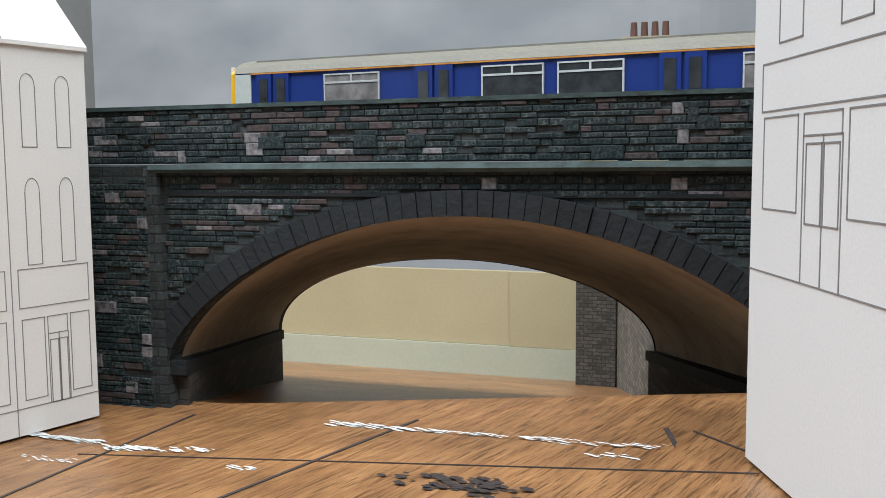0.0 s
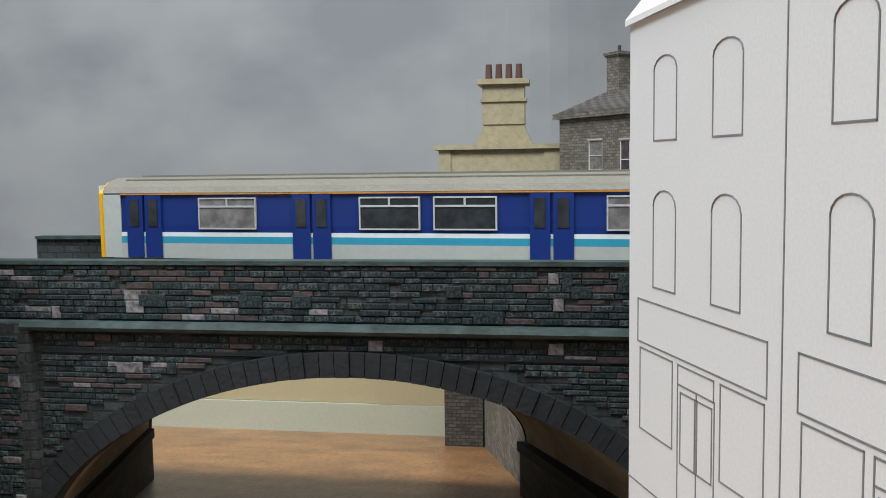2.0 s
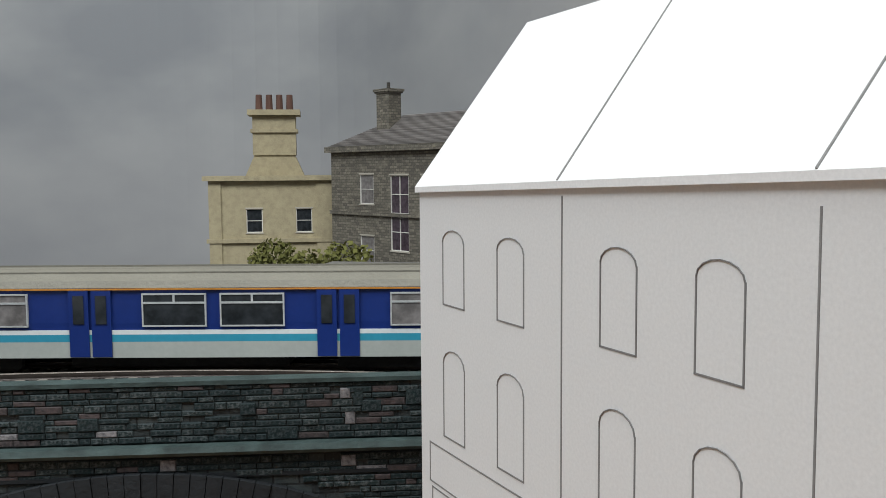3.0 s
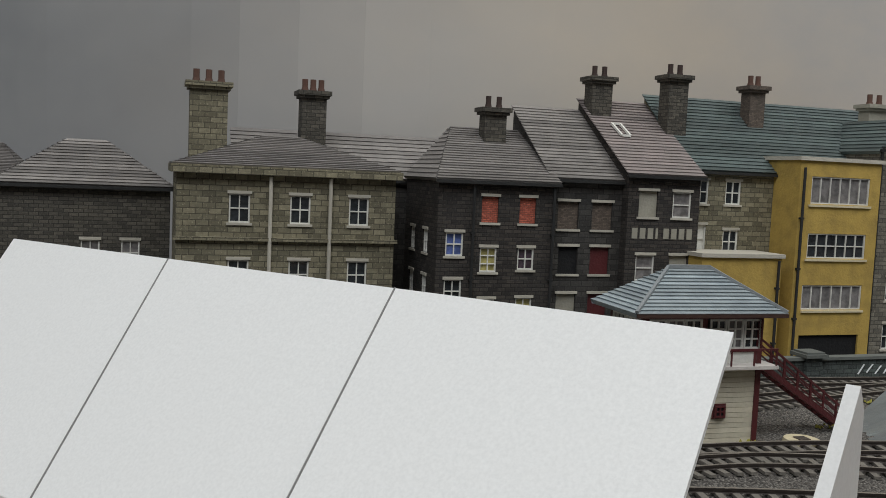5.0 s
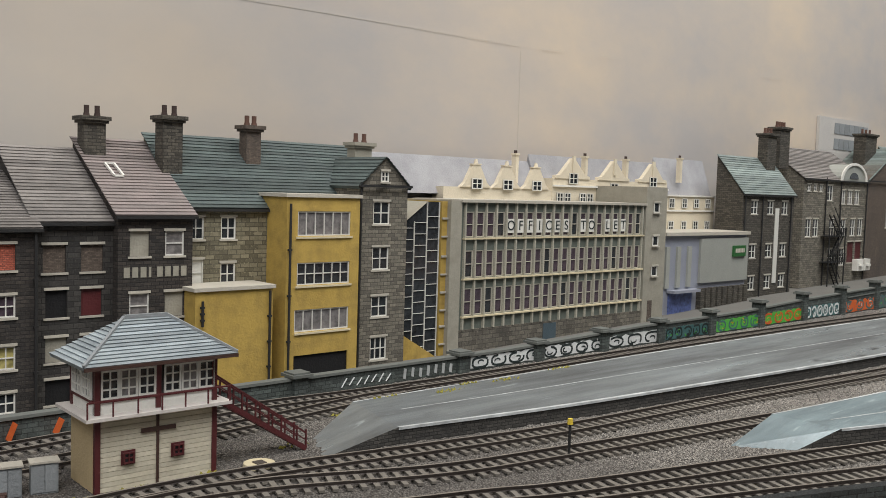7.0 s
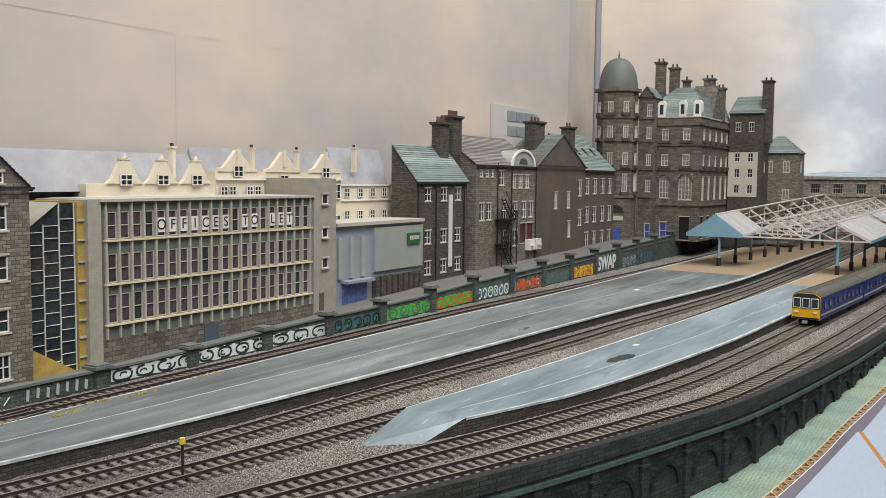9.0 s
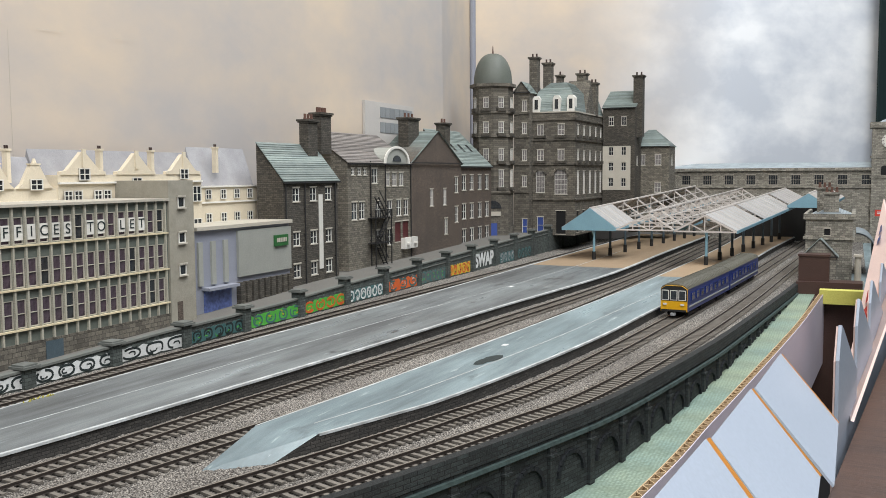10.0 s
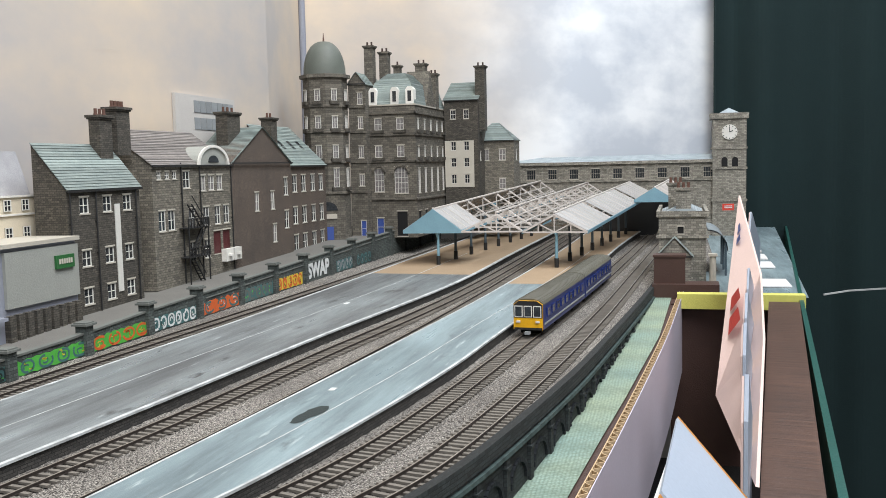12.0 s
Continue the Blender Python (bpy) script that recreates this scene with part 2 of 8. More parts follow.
M_COPE = paint("grey_coping", (0.145, 0.155, 0.142), (0.105, 0.112, 0.105), rough=0.85)
M_VIAD = masonry("viaduct_stone", (0.040, 0.050, 0.050), (0.024, 0.030, 0.031), (0.012, 0.013, 0.013), bw=0.0042, bh=0.0017, stain_amt=0.4, stain=(0.012, 0.015, 0.015))
M_STRING = paint("greenish_string_course", (0.05, 0.078, 0.075), (0.018, 0.03, 0.029), rough=0.7, big=260, var=0.95)
M_VOUSS = paint("blue_black_voussoir", (0.019, 0.022, 0.025), (0.012, 0.014, 0.016), rough=0.8, spec=0.25, big=200)
M_BARREL = paint("tan_arch_lining", (0.40, 0.34, 0.25), (0.29, 0.24, 0.17), rough=0.8, big=50, dirt=(0.07, 0.045, 0.03), dirt_amt=0.5)
M_CREAMBD = paint("cream_board", (0.37, 0.32, 0.19), (0.33, 0.28, 0.17), rough=0.7, big=30, relief=0.05)
M_PALEBD = paint("pale_green_board", (0.43, 0.44, 0.34), (0.39, 0.40, 0.31), rough=0.7, big=30, relief=0.05)
M_GLAZE = paint("canopy_glazing", (0.42, 0.41, 0.40), (0.33, 0.325, 0.315), rough=0.3, big=120)
M_BLUEW = paint("pale_blue_timber", (0.20, 0.36, 0.44), (0.16, 0.29, 0.36), rough=0.6)
M_PALEW = paint("weathered_white_timber", (0.62, 0.58, 0.54), (0.5, 0.46, 0.43), rough=0.7)
M_COLUMN = paint("blue_grey_column", (0.07, 0.10, 0.12), rough=0.5)
M_BEIGE = paint("cream_boarding", (0.64, 0.59, 0.46), (0.57, 0.52, 0.41), rough=0.7, dirt=(0.3, 0.24, 0.15), dirt_amt=0.3)
M_TAN = paint("tan_boarding", (0.55, 0.43, 0.25), (0.48, 0.37, 0.21), rough=0.7)
M_CAB = paint("grey_cabinet", (0.28, 0.30, 0.31), (0.22, 0.235, 0.245), rough=0.5)
M_LEAF = paint("dry_moss", (0.30, 0.27, 0.05), (0.20, 0.19, 0.04), rough=0.9, big=300)
M_BUSH = paint("green_bush", (0.14, 0.15, 0.04), (0.2, 0.18, 0.05), rough=0.9, big=300)
M_LBLUE = paint("lilac_blue_panel", (0.27, 0.285, 0.335), (0.22, 0.235, 0.28), rough=0.6)
M_GREYPNL = paint("grey_panel", (0.33, 0.34, 0.31), (0.28, 0.29, 0.265), rough=0.7)
M_SIGN = paint("green_sign", (0.03, 0.14, 0.04), rough=0.4)
M_BLUED = paint("blue_door", (0.05, 0.09, 0.32), rough=0.4)
M_REDP = paint("red_paint", (0.62, 0.05, 0.03), rough=0.5)
M_ORANGEP = paint("orange_graffiti", (0.66, 0.13, 0.03), rough=0.6, big=200)
M_GREENP = paint("green_graffiti", (0.10, 0.45, 0.06), (0.06, 0.33, 0.05), rough=0.6, big=200)
M_WHITEP = paint("white_graffiti", (0.72, 0.74, 0.73), rough=0.6, big=200)
M_BLACKG = paint("black_graffiti", (0.02, 0.03, 0.03), rough=0.7)
M_YELG = paint("yellow_graffiti", (0.65, 0.48, 0.05), rough=0.6)
M_TEALG = paint("teal_graffiti", (0.06, 0.15, 0.15), rough=0.6)
M_PURP = paint("purple_graffiti", (0.3, 0.06, 0.3), rough=0.6)
M_TRAINB = paint("rail_blue", (0.012, 0.032, 0.175), (0.010, 0.025, 0.14), rough=0.3, big=40, relief=0.03)
M_TRAINL = paint("light_blue_stripe", (0.05, 0.30, 0.43), rough=0.3, relief=0.03)
M_TRAINW = paint("white_stripe", (0.72, 0.76, 0.76), rough=0.3, relief=0.03)
M_TRAING = paint("pale_grey_livery", (0.45, 0.48, 0.45), rough=0.35, relief=0.03)
M_TRAINY = paint("warning_yellow", (0.78, 0.42, 0.01), rough=0.35, relief=0.03)
M_TROOF = paint("beige_roof", (0.20, 0.19, 0.155), (0.15, 0.142, 0.118), rough=0.6)
M_TROOF2 = paint("grey_train_roof", (0.125, 0.122, 0.098), (0.09, 0.088, 0.07), rough=0.6)
M_UNDER = paint("underframe_black", (0.018, 0.018, 0.018), rough=0.8)
M_SILVER = paint("silver_frame", (0.62, 0.64, 0.64), rough=0.35, metal=0.3)
M_BACKW = paint("pale_modern_tower", (0.56, 0.54, 0.51), (0.5, 0.48, 0.46), rough=0.8)


def mat_ballast():
    m, t, b = nodes_of("grey_ballast")
    co = t.nodes.new("ShaderNodeTexCoord")
    v = t.nodes.new("ShaderNodeTexVoronoi")
    v.inputs["Scale"].default_value = 1450
    link(t, co.outputs["Object"], v.inputs["Vector"])
    sep = t.nodes.new("ShaderNodeSeparateColor")
    link(t, v.outputs["Color"], sep.inputs[0])
    col = mixcol(t, sep.outputs[0], (0.70, 0.655, 0.585), (0.25, 0.23, 0.205))
    r = t.nodes.new("ShaderNodeMapRange")
    r.inputs[1].default_value, r.inputs[2].default_value = 0.2, 0.75
    link(t, v.outputs["Distance"], r.inputs[0])
    col = mixcol(t, r.outputs[0], col, (0.04, 0.036, 0.032))
    sp = t.nodes.new("ShaderNodeSeparateXYZ")
    link(t, co.outputs["Object"], sp.inputs[0])
    rx = t.nodes.new("ShaderNodeMapRange")
    rx.inputs[1].default_value, rx.inputs[2].default_value, rx.inputs[3].default_value, rx.inputs[4].default_value = 0.18, 0.40, 0.62, 0.0
    link(t, sp.outputs[0], rx.inputs[0])
    col = mixcol(t, rx.outputs[0], col, (0.05, 0.044, 0.04))
    # sooty stretch at the signal box, paler along the platforms
    col = mixcol(t, noise_fac(t, 9, 0.42, 0.6, detail=3), col, mixcol(t, 0.4, col, (0.06, 0.052, 0.047)))
    link(t, col, b.inputs["Base Color"])
    b.inputs["Roughness"].default_value = 0.95
    inv = t.nodes.new("ShaderNodeMath")
    inv.operation = "SUBTRACT"
    inv.inputs[0].default_value = 1
    link(t, v.outputs["Distance"], inv.inputs[1])
    bump(t, b, inv.outputs[0], 1.0, 0.0008)
    return m


def mat_sky():
    """The painted cloudy backscene: warm and pale over the station, slate grey at the bridge."""
    m, t, b = nodes_of("painted_clouds")
    co = t.nodes.new("ShaderNodeTexCoord")
    sp = t.nodes.new("ShaderNodeSeparateXYZ")
    link(t, co.outputs["Object"], sp.inputs[0])
    base = mixcol(t, noise_fac(t, 4.0, 0.34, 0.66, detail=4, rough=0.5, stretch=(1, 1, 2.0)), (0.265, 0.275, 0.29), (0.40, 0.405, 0.405))
    rx = t.nodes.new("ShaderNodeMapRange")
    rx.inputs[1].default_value, rx.inputs[2].default_value = -0.1, 0.45
    link(t, sp.outputs[0], rx.inputs[0])
    warm = mixcol(t, noise_fac(t, 4.0, 0.35, 0.68, detail=7, stretch=(1, 1, 1.5)), (0.43, 0.405, 0.39), (0.66, 0.54, 0.40))
    col = mixcol(t, rx.outputs[0], base, warm)
    rr = t.nodes.new("ShaderNodeMapRange")
    rr.inputs[1].default_value, rr.inputs[2].default_value = 1.46, 1.60
    link(t, sp.outputs[0], rr.inputs[0])
    cold = mixcol(t, noise_fac(t, 7.5, 0.40, 0.62, detail=8, rough=0.55, stretch=(1, 1, 1.4)), (0.55, 0.59, 0.65), (0.84, 0.86, 0.88))
    col = mixcol(t, rr.outputs[0], col, cold)
    rz = t.nodes.new("ShaderNodeMapRange")
    rz.inputs[1].default_value, rz.inputs[2].default_value, rz.inputs[3].default_value, rz.inputs[4].default_value = 0.12, 0.03, 0, 0.4
    link(t, sp.outputs[2], rz.inputs[0])
    col = mixcol(t, rz.outputs[0], col, (0.36, 0.355, 0.36))
    link(t, col, b.inputs["Base Color"])
    b.inputs["Roughness"].default_value = 0.75
    return m


def mat_mat():
    """The woven green grass mat on the lower road."""
    m, t, b = nodes_of("green_scenic_mat")
    co = t.nodes.new("ShaderNodeTexCoord")
    v = t.nodes.new("ShaderNodeTexVoronoi")
    v.inputs["Scale"].default_value = 620
    v.inputs["Randomness"].default_value = 0.35
    link(t, co.outputs["Object"], v.inputs["Vector"])
    f = noise_fac(t, 14, 0.35, 0.65)
    col = mixcol(t, f, (0.37, 0.43, 0.29), (0.25, 0.36, 0.32))
    col = mixcol(t, v.outputs["Distance"], col, (0.10, 0.14, 0.10))
    link(t, col, b.inputs["Base Color"])
    b.inputs["Roughness"].default_value = 0.6
    bump(t, b, v.outputs["Distance"], 0.8, 0.0005)
    return m


def mat_platform(name, c, c2, stain, rough):
    """Worn asphalt: streaks along the platform, oily stains and scuffs."""
    m, t, b = nodes_of(name)
    streak = noise_fac(t, 60, 0.34, 0.66, detail=8, rough=0.65, stretch=(0.10, 1, 1))
    broad = noise_fac(t, 11, 0.38, 0.62, detail=4, stretch=(0.5, 1, 1))
    col = mixcol(t, broad, c, c2)
    col = mixcol(t, streak, col, mixcol(t, 0.8, col, stain))
    d = t.nodes.new("ShaderNodeMath")
    d.operation = "MULTIPLY"
    link(t, noise_fac(t, 85, 0.60, 0.70, detail=9, stretch=(0.35, 1, 1)), d.inputs[0])
    d.inputs[1].default_value = 0.9
    col = mixcol(t, d.outputs[0], col, stain)
    pale = t.nodes.new("ShaderNodeMath")
    pale.operation = "MULTIPLY"
    link(t, noise_fac(t, 300, 0.62, 0.75, detail=6, stretch=(0.12, 1, 1)), pale.inputs[0])
    pale.inputs[1].default_value = 0.7
    col = mixcol(t, pale.outputs[0], col, tuple(min(0.7, v * 1.8) for v in c))
    fine = noise_fac(t, 2200, 0.3, 0.7)
    col = mixcol(t, fine, mixcol(t, 0.22, col, tuple(v * 0.5 for v in c2)), col)
    link(t, col, b.inputs["Base Color"])
    r = t.nodes.new("ShaderNodeMapRange")
    r.inputs[3].default_value, r.inputs[4].default_value = rough, rough + 0.25
    link(t, streak, r.inputs[0])
    link(t, r.outputs[0], b.inputs["Roughness"])
    bump(t, b, fine, 0.15, 0.0003)
    return m


M_PLAT = mat_platform("blue_grey_asphalt", (0.34, 0.445, 0.475), (0.20, 0.27, 0.295), (0.09, 0.115, 0.125), 0.24)
M_PLATR = mat_platform("dark_grey_asphalt", (0.29, 0.325, 0.335), (0.165, 0.18, 0.185), (0.055, 0.057, 0.06), 0.26)
M_BALLAST, M_SKY, M_MAT = mat_ballast(), mat_sky(), mat_mat()


# ---- building helpers ----
def box(bm, x0, x1, y0, y1, z0, z1):
    v = [bm.verts.new(p) for p in ((x0, y0, z0), (x1, y0, z0), (x1, y1, z0), (x0, y1, z0), (x0, y0, z1), (x1, y0, z1), (x1, y1, z1), (x0, y1, z1))]
    for f in ((3, 2, 1, 0), (4, 5, 6, 7), (0, 1, 5, 4), (1, 2, 6, 5), (2, 3, 7, 6), (3, 0, 4, 7)):
        bm.faces.new([v[i] for i in f])
    return v


def poly(bm, pts):
    return bm.faces.new([bm.verts.new(p) for p in pts])


def prism(bm, pts, y0, y1):
    """Outline of (x, z) points, counter-clockwise seen from the front (-y), drawn back from y0 to y1."""
    a = [bm.verts.new((x, y0, z)) for x, z in pts]
    c = [bm.verts.new((x, y1, z)) for x, z in pts]
    n = len(pts)
    bm.faces.new(a)
    bm.faces.new(c[::-1])
    for i in range(n):
        bm.faces.new((a[(i + 1) % n], a[i], c[i], c[(i + 1) % n]))


def tube(bm, x, y, z0, z1, r0, r1=None, n=10):
    r1 = r0 if r1 is None else r1
    a = [bm.verts.new((x + r0 * math.cos(6.2832 * i / n), y + r0 * math.sin(6.2832 * i / n), z0)) for i in range(n)]
    c = [bm.verts.new((x + r1 * math.cos(6.2832 * i / n), y + r1 * math.sin(6.2832 * i / n), z1)) for i in range(n)]
    for i in range(n):
        bm.faces.new((a[i], a[(i + 1) % n], c[(i + 1) % n], c[i]))
    bm.faces.new(c)
    bm.faces.new(a[::-1])


def bar(bm, p, q, w, h=None):
    """A square bar from p to q."""
    p, q = Vector(p), Vector(q)
    h = h or w
    d = (q - p).normalized()
    s = d.cross(Vector((0, 0, 1)))
    s = s.normalized() if s.length > 1e-4 else Vector((1, 0, 0))
    u = s.cross(d).normalized()
    a = [bm.verts.new(p + s * i * w / 2 + u * j * h / 2) for i, j in ((-1, -1), (1, -1), (1, 1), (-1, 1))]
    c = [bm.verts.new(q + s * i * w / 2 + u * j * h / 2) for i, j in ((-1, -1), (1, -1), (1, 1), (-1, 1))]
    for i in range(4):
        bm.faces.new((a[i], a[(i + 1) % 4], c[(i + 1) % 4], c[i]))
    bm.faces.new(a[::-1])
    bm.faces.new(c)


def mesh_of(name, bm, material, smooth=False):
    bmesh.ops.recalc_face_normals(bm, faces=bm.faces)
    me = bpy.data.meshes.new(name)
    bm.to_mesh(me)
    bm.free()
    me.materials.append(material)
    if smooth:
        me.polygons.foreach_set("use_smooth", [True] * len(me.polygons))
    return me


def part(name, bm, material, parent=None, label="", at=None, smooth=False):
    me = bm if isinstance(bm, bpy.types.Mesh) else mesh_of(name, bm, material, smooth)
    ob = new(name, me)
    if parent:
        ob.parent = parent
    if at is not None:
        ob.matrix_local = at
    if label:
        tagged(ob, label)
    return ob


def thing(name, label, category, at=None, group="", kind=""):
    ob = new(name)
    ob.empty_display_size = 0.01
    if at is not None:
        ob.matrix_world = at
    return tagged(ob, label, category, group, kind)


def spline(points, n=200):
    """Points on a smooth line through the given ones, evenly spaced."""
    p = np.array(points, float)
    p = np.vstack([2 * p[0] - p[1], p, 2 * p[-1] - p[-2]])
    out = []
    for i in range(1, len(p) - 2):
        for s in np.linspace(0, 1, 40, endpoint=False):
            a, b, c, d = p[i - 1:i + 3]
            out.append(0.5 * (2 * b + (c - a) * s + (2 * a - 5 * b + 4 * c - d) * s * s + (3 * b - a - 3 * c + d) * s ** 3))
    out.append(p[-2])
    out = np.array(out)
    run = np.r_[0, np.cumsum(np.linalg.norm(np.diff(out, axis=0), axis=1))]
    s = np.linspace(0, run[-1], n)
    return np.stack([np.interp(s, run, out[:, 0]), np.interp(s, run, out[:, 1])], 1)


def side_of(line):
    d = np.gradient(line, axis=0)
    d /= np.linalg.norm(d, axis=1)[:, None]
    return d, np.stack([-d[:, 1], d[:, 0]], 1)


def ribbon(bm, line, profile, closed=True):
    """Sweep a profile of (across, up) points along a plan line; across is to the left of the way."""
    _, nrm = side_of(line)
    rings = [[bm.verts.new((p[0] + q[0] * a, p[1] + q[1] * a, z)) for a, z in profile] for p, q in zip(line, nrm)]
    k = len(profile)
    for r, s in zip(rings, rings[1:]):
        for i in range(k if closed else k - 1):
            bm.faces.new((r[i], s[i], s[(i + 1) % k], r[(i + 1) % k]))
    if closed:
        bm.faces.new(rings[0])
        bm.faces.new(rings[-1][::-1])


def lettering(name, text, size, material, parent, at, depth=0.0001, bold=0.0):
    cu = bpy.data.curves.new(name, "FONT")
    cu.body, cu.size, cu.extrude, cu.offset, cu.align_x, cu.align_y = text, size, depth, bold, "CENTER", "CENTER"
    tmp = bpy.data.objects.new(name, cu)
    scene.collection.objects.link(tmp)
    me = bpy.data.meshes.new_from_object(tmp.evaluated_get(bpy.context.evaluated_depsgraph_get()))
    bpy.data.objects.remove(tmp)
    bpy.data.curves.remove(cu)
    me.materials.clear()
    me.materials.append(material)
    return part(name, me, material, parent, at=at)


def panel_wall(bm, W, H, openings, put, deep=0.0012, top=None):
    """A wall face of W x H with recessed openings; put maps (u, inward, w) to a place."""
    us = sorted({0, W, *[o[0] for o in openings], *[o[0] + o[2] for o in openings]})
    ws = sorted({0, H, *[o[1] for o in openings], *[o[1] + o[3] for o in openings]})
    for a, b in zip(us, us[1:]):
        for c, d in zip(ws, ws[1:]):
            m, k = (a + b) / 2, (c + d) / 2
            if not any(o[0] < m < o[0] + o[2] and o[1] < k < o[1] + o[3] for o in openings):
                poly(bm, [put(a, 0, c), put(b, 0, c), put(b, 0, d), put(a, 0, d)])
    for u, w, ww, hh, *_ in openings:
        c = [(u, w), (u + ww, w), (u + ww, w + hh), (u, w + hh)]
        for i in range(4):
            p, q = c[i], c[(i + 1) % 4]
            poly(bm, [put(p[0], 0, p[1]), put(q[0], 0, q[1]), put(q[0], deep, q[1]), put(p[0], deep, p[1])])


WINDOW_MESHES = {}
# "open" panes are near-black sheets standing in for the shade inside openings
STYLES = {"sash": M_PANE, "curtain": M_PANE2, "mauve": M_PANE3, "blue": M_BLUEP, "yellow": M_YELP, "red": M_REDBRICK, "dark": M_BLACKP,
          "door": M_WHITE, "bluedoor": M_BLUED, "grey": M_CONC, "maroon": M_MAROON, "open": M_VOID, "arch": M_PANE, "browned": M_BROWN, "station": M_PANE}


def window(parent, at, ww, hh, style, trim=True, deep=0.0012, bars=(1, 1), frame_mat=None, arched=False):
    key = (round(ww, 5), round(hh, 5), style, trim, bars, frame_mat.name if frame_mat else "", arched)
    if key not in WINDOW_MESHES:
        fm = frame_mat or (M_STATION if style == "station" else M_WHITE)
        made = {}
        bm = bmesh.new()
        box(bm, 0, ww, deep - 0.0003, deep - 0.0001, 0, hh)
        made["pane"] = mesh_of("pane", bm, STYLES[style])
        if style not in ("red", "dark", "grey", "open", "maroon", "browned"):
            bm = bmesh.new()
            f = min(0.00055, ww * 0.13)
            y0, y1 = deep - 0.0009, deep - 0.0003
            box(bm, 0, f, y0, y1, 0, hh), box(bm, ww - f, ww, y0, y1, 0, hh)
            box(bm, f, ww - f, y0, y1, 0, f), box(bm, f, ww - f, y0, y1, hh - f, hh)
            for i in range(1, bars[0] + 1):
                u = ww * i / (bars[0] + 1)
                box(bm, u - f / 3, u + f / 3, y0, y1, f, hh - f)
            for i in range(1, bars[1] + 1):
                w = hh * i / (bars[1] + 1)
                box(bm, f, ww - f, y0 + 0.0001, y1 - 0.0001, w - f / 2.4, w + f / 2.4)
            made["frame"] = mesh_of("frame", bm, fm)
        if trim:
            bm = bmesh.new()
            box(bm, -0.0008, ww + 0.0008, -0.0005, 0.0004, -0.0009, -0.00002)
            made["sill"] = mesh_of("sill", bm, M_LINTEL)
            bm = bmesh.new()
            if arched:
                n = 9
                o = [(ww / 2 + (ww / 2 + 0.001) * math.cos(math.pi * i / n), hh - ww / 2 + (ww / 2 + 0.001) * math.sin(math.pi * i / n)) for i in range(n + 1)]
                r = [(ww / 2 + (ww / 2) * math.cos(math.pi * i / n), hh - ww / 2 + (ww / 2) * math.sin(math.pi * i / n)) for i in range(n + 1)]
                for i in range(n):
                    prism(bm, [r[i], o[i], o[i + 1], r[i + 1]], -0.0006, 0.0006)
            else:
                box(bm, -0.0006, ww + 0.0006, -0.0004, 0.0004, hh + 0.00002, hh + 0.0011)
            made["lintel"] = mesh_of("lintel", bm, M_LINTEL)
        WINDOW_MESHES[key] = made
    made = WINDOW_MESHES[key]
    first = "frame" if "frame" in made else "pane"
    top = part("window" if "door" not in style else "door", made[first], None, parent, at=at)
    for k, me in made.items():
        if k != first:
            part(k, me, None, top)
    return top


def slab_roof(bm, a, b, c, d, thick=0.0012, course=0.0024):
    """A roof slope with lapped courses: eave a-b, ridge d-c."""
    a, b, c, d = map(Vector, (a, b, c, d))
    n = max(3, int((d - a).length / course))
    nor = (b - a).cross(d - a).normalized()
    if nor.z < 0:
        nor = -nor
    for i in range(n):
        s, e = i / n, (i + 1.12) / n if i < n - 1 else 1.0
        lo0, lo1, hi0, hi1 = a.lerp(d, s), b.lerp(c, s), a.lerp(d, e), b.lerp(c, e)
        up = nor * 0.0006
        cm = bmesh.new()
        p = [cm.verts.new(q) for q in (lo0, lo1, lo1 + up, lo0 + up, hi1 + nor * 0.0001, hi0 + nor * 0.0001)]
        cm.faces.new(p[:4])
        cm.faces.new((p[3], p[2], p[4], p[5]))
        COURSES.append(cm)
    ed = [bm.verts.new(q) for q in (a, b, c, d, a - nor * thick, b - nor * thick)]
    bm.faces.new(ed[:4])
    bm.faces.new((ed[0], ed[1], ed[5], ed[4]))


COURSES = []


def lay_courses(roof_ob, material):
    """Each slate course of the slopes just made becomes a piece of the roof."""
    while COURSES:
        part("slate_course", COURSES.pop(0), material, roof_ob)


def chimney(parent, u, v, w0, w1, sx=0.009, sy=0.007, pots=2, stone=None, potm=None):
    stone, potm = stone or M_DARKST, potm or M_POTD
    bm = bmesh.new()
    box(bm, u - sx / 2, u + sx / 2, v - sy / 2, v + sy / 2, w0, w1 - 0.003)
    box(bm, u - sx / 2 - 0.001, u + sx / 2 + 0.001, v - sy / 2 - 0.001, v + sy / 2 + 0.001, w1 - 0.003, w1 - 0.0018)
    box(bm, u - sx / 2 - 0.0018, u + sx / 2 + 0.0018, v - sy / 2 - 0.0018, v + sy / 2 + 0.0018, w1 - 0.0018, w1)
    stack = part("chimney", bm, stone, parent)
    for i in range(pots):
        bm = bmesh.new()
        x = u + (i - (pots - 1) / 2) * sx / max(pots, 2)
        tube(bm, x, v, w1, w1 + 0.0015, 0.0016, 0.0013, 8)
        tube(bm, x, v, w1 + 0.0015, w1 + 0.0048, 0.0012, 0.0012, 8)
        part("pot", bm, potm, stack)


def pipe(parent, u, w0, w1, v=-0.001, name="drainpipe"):
    bm = bmesh.new()
    tube(bm, u, v, w0, w1, 0.0006, n=7)
    for k in range(1, 4):
        z = w0 + (w1 - w0) * k / 4
        box(bm, u - 0.0009, u + 0.0009, v - 0.0004, v + 0.001, z - 0.0004, z + 0.0004)
    part(name, bm, M_BLACKP, parent)


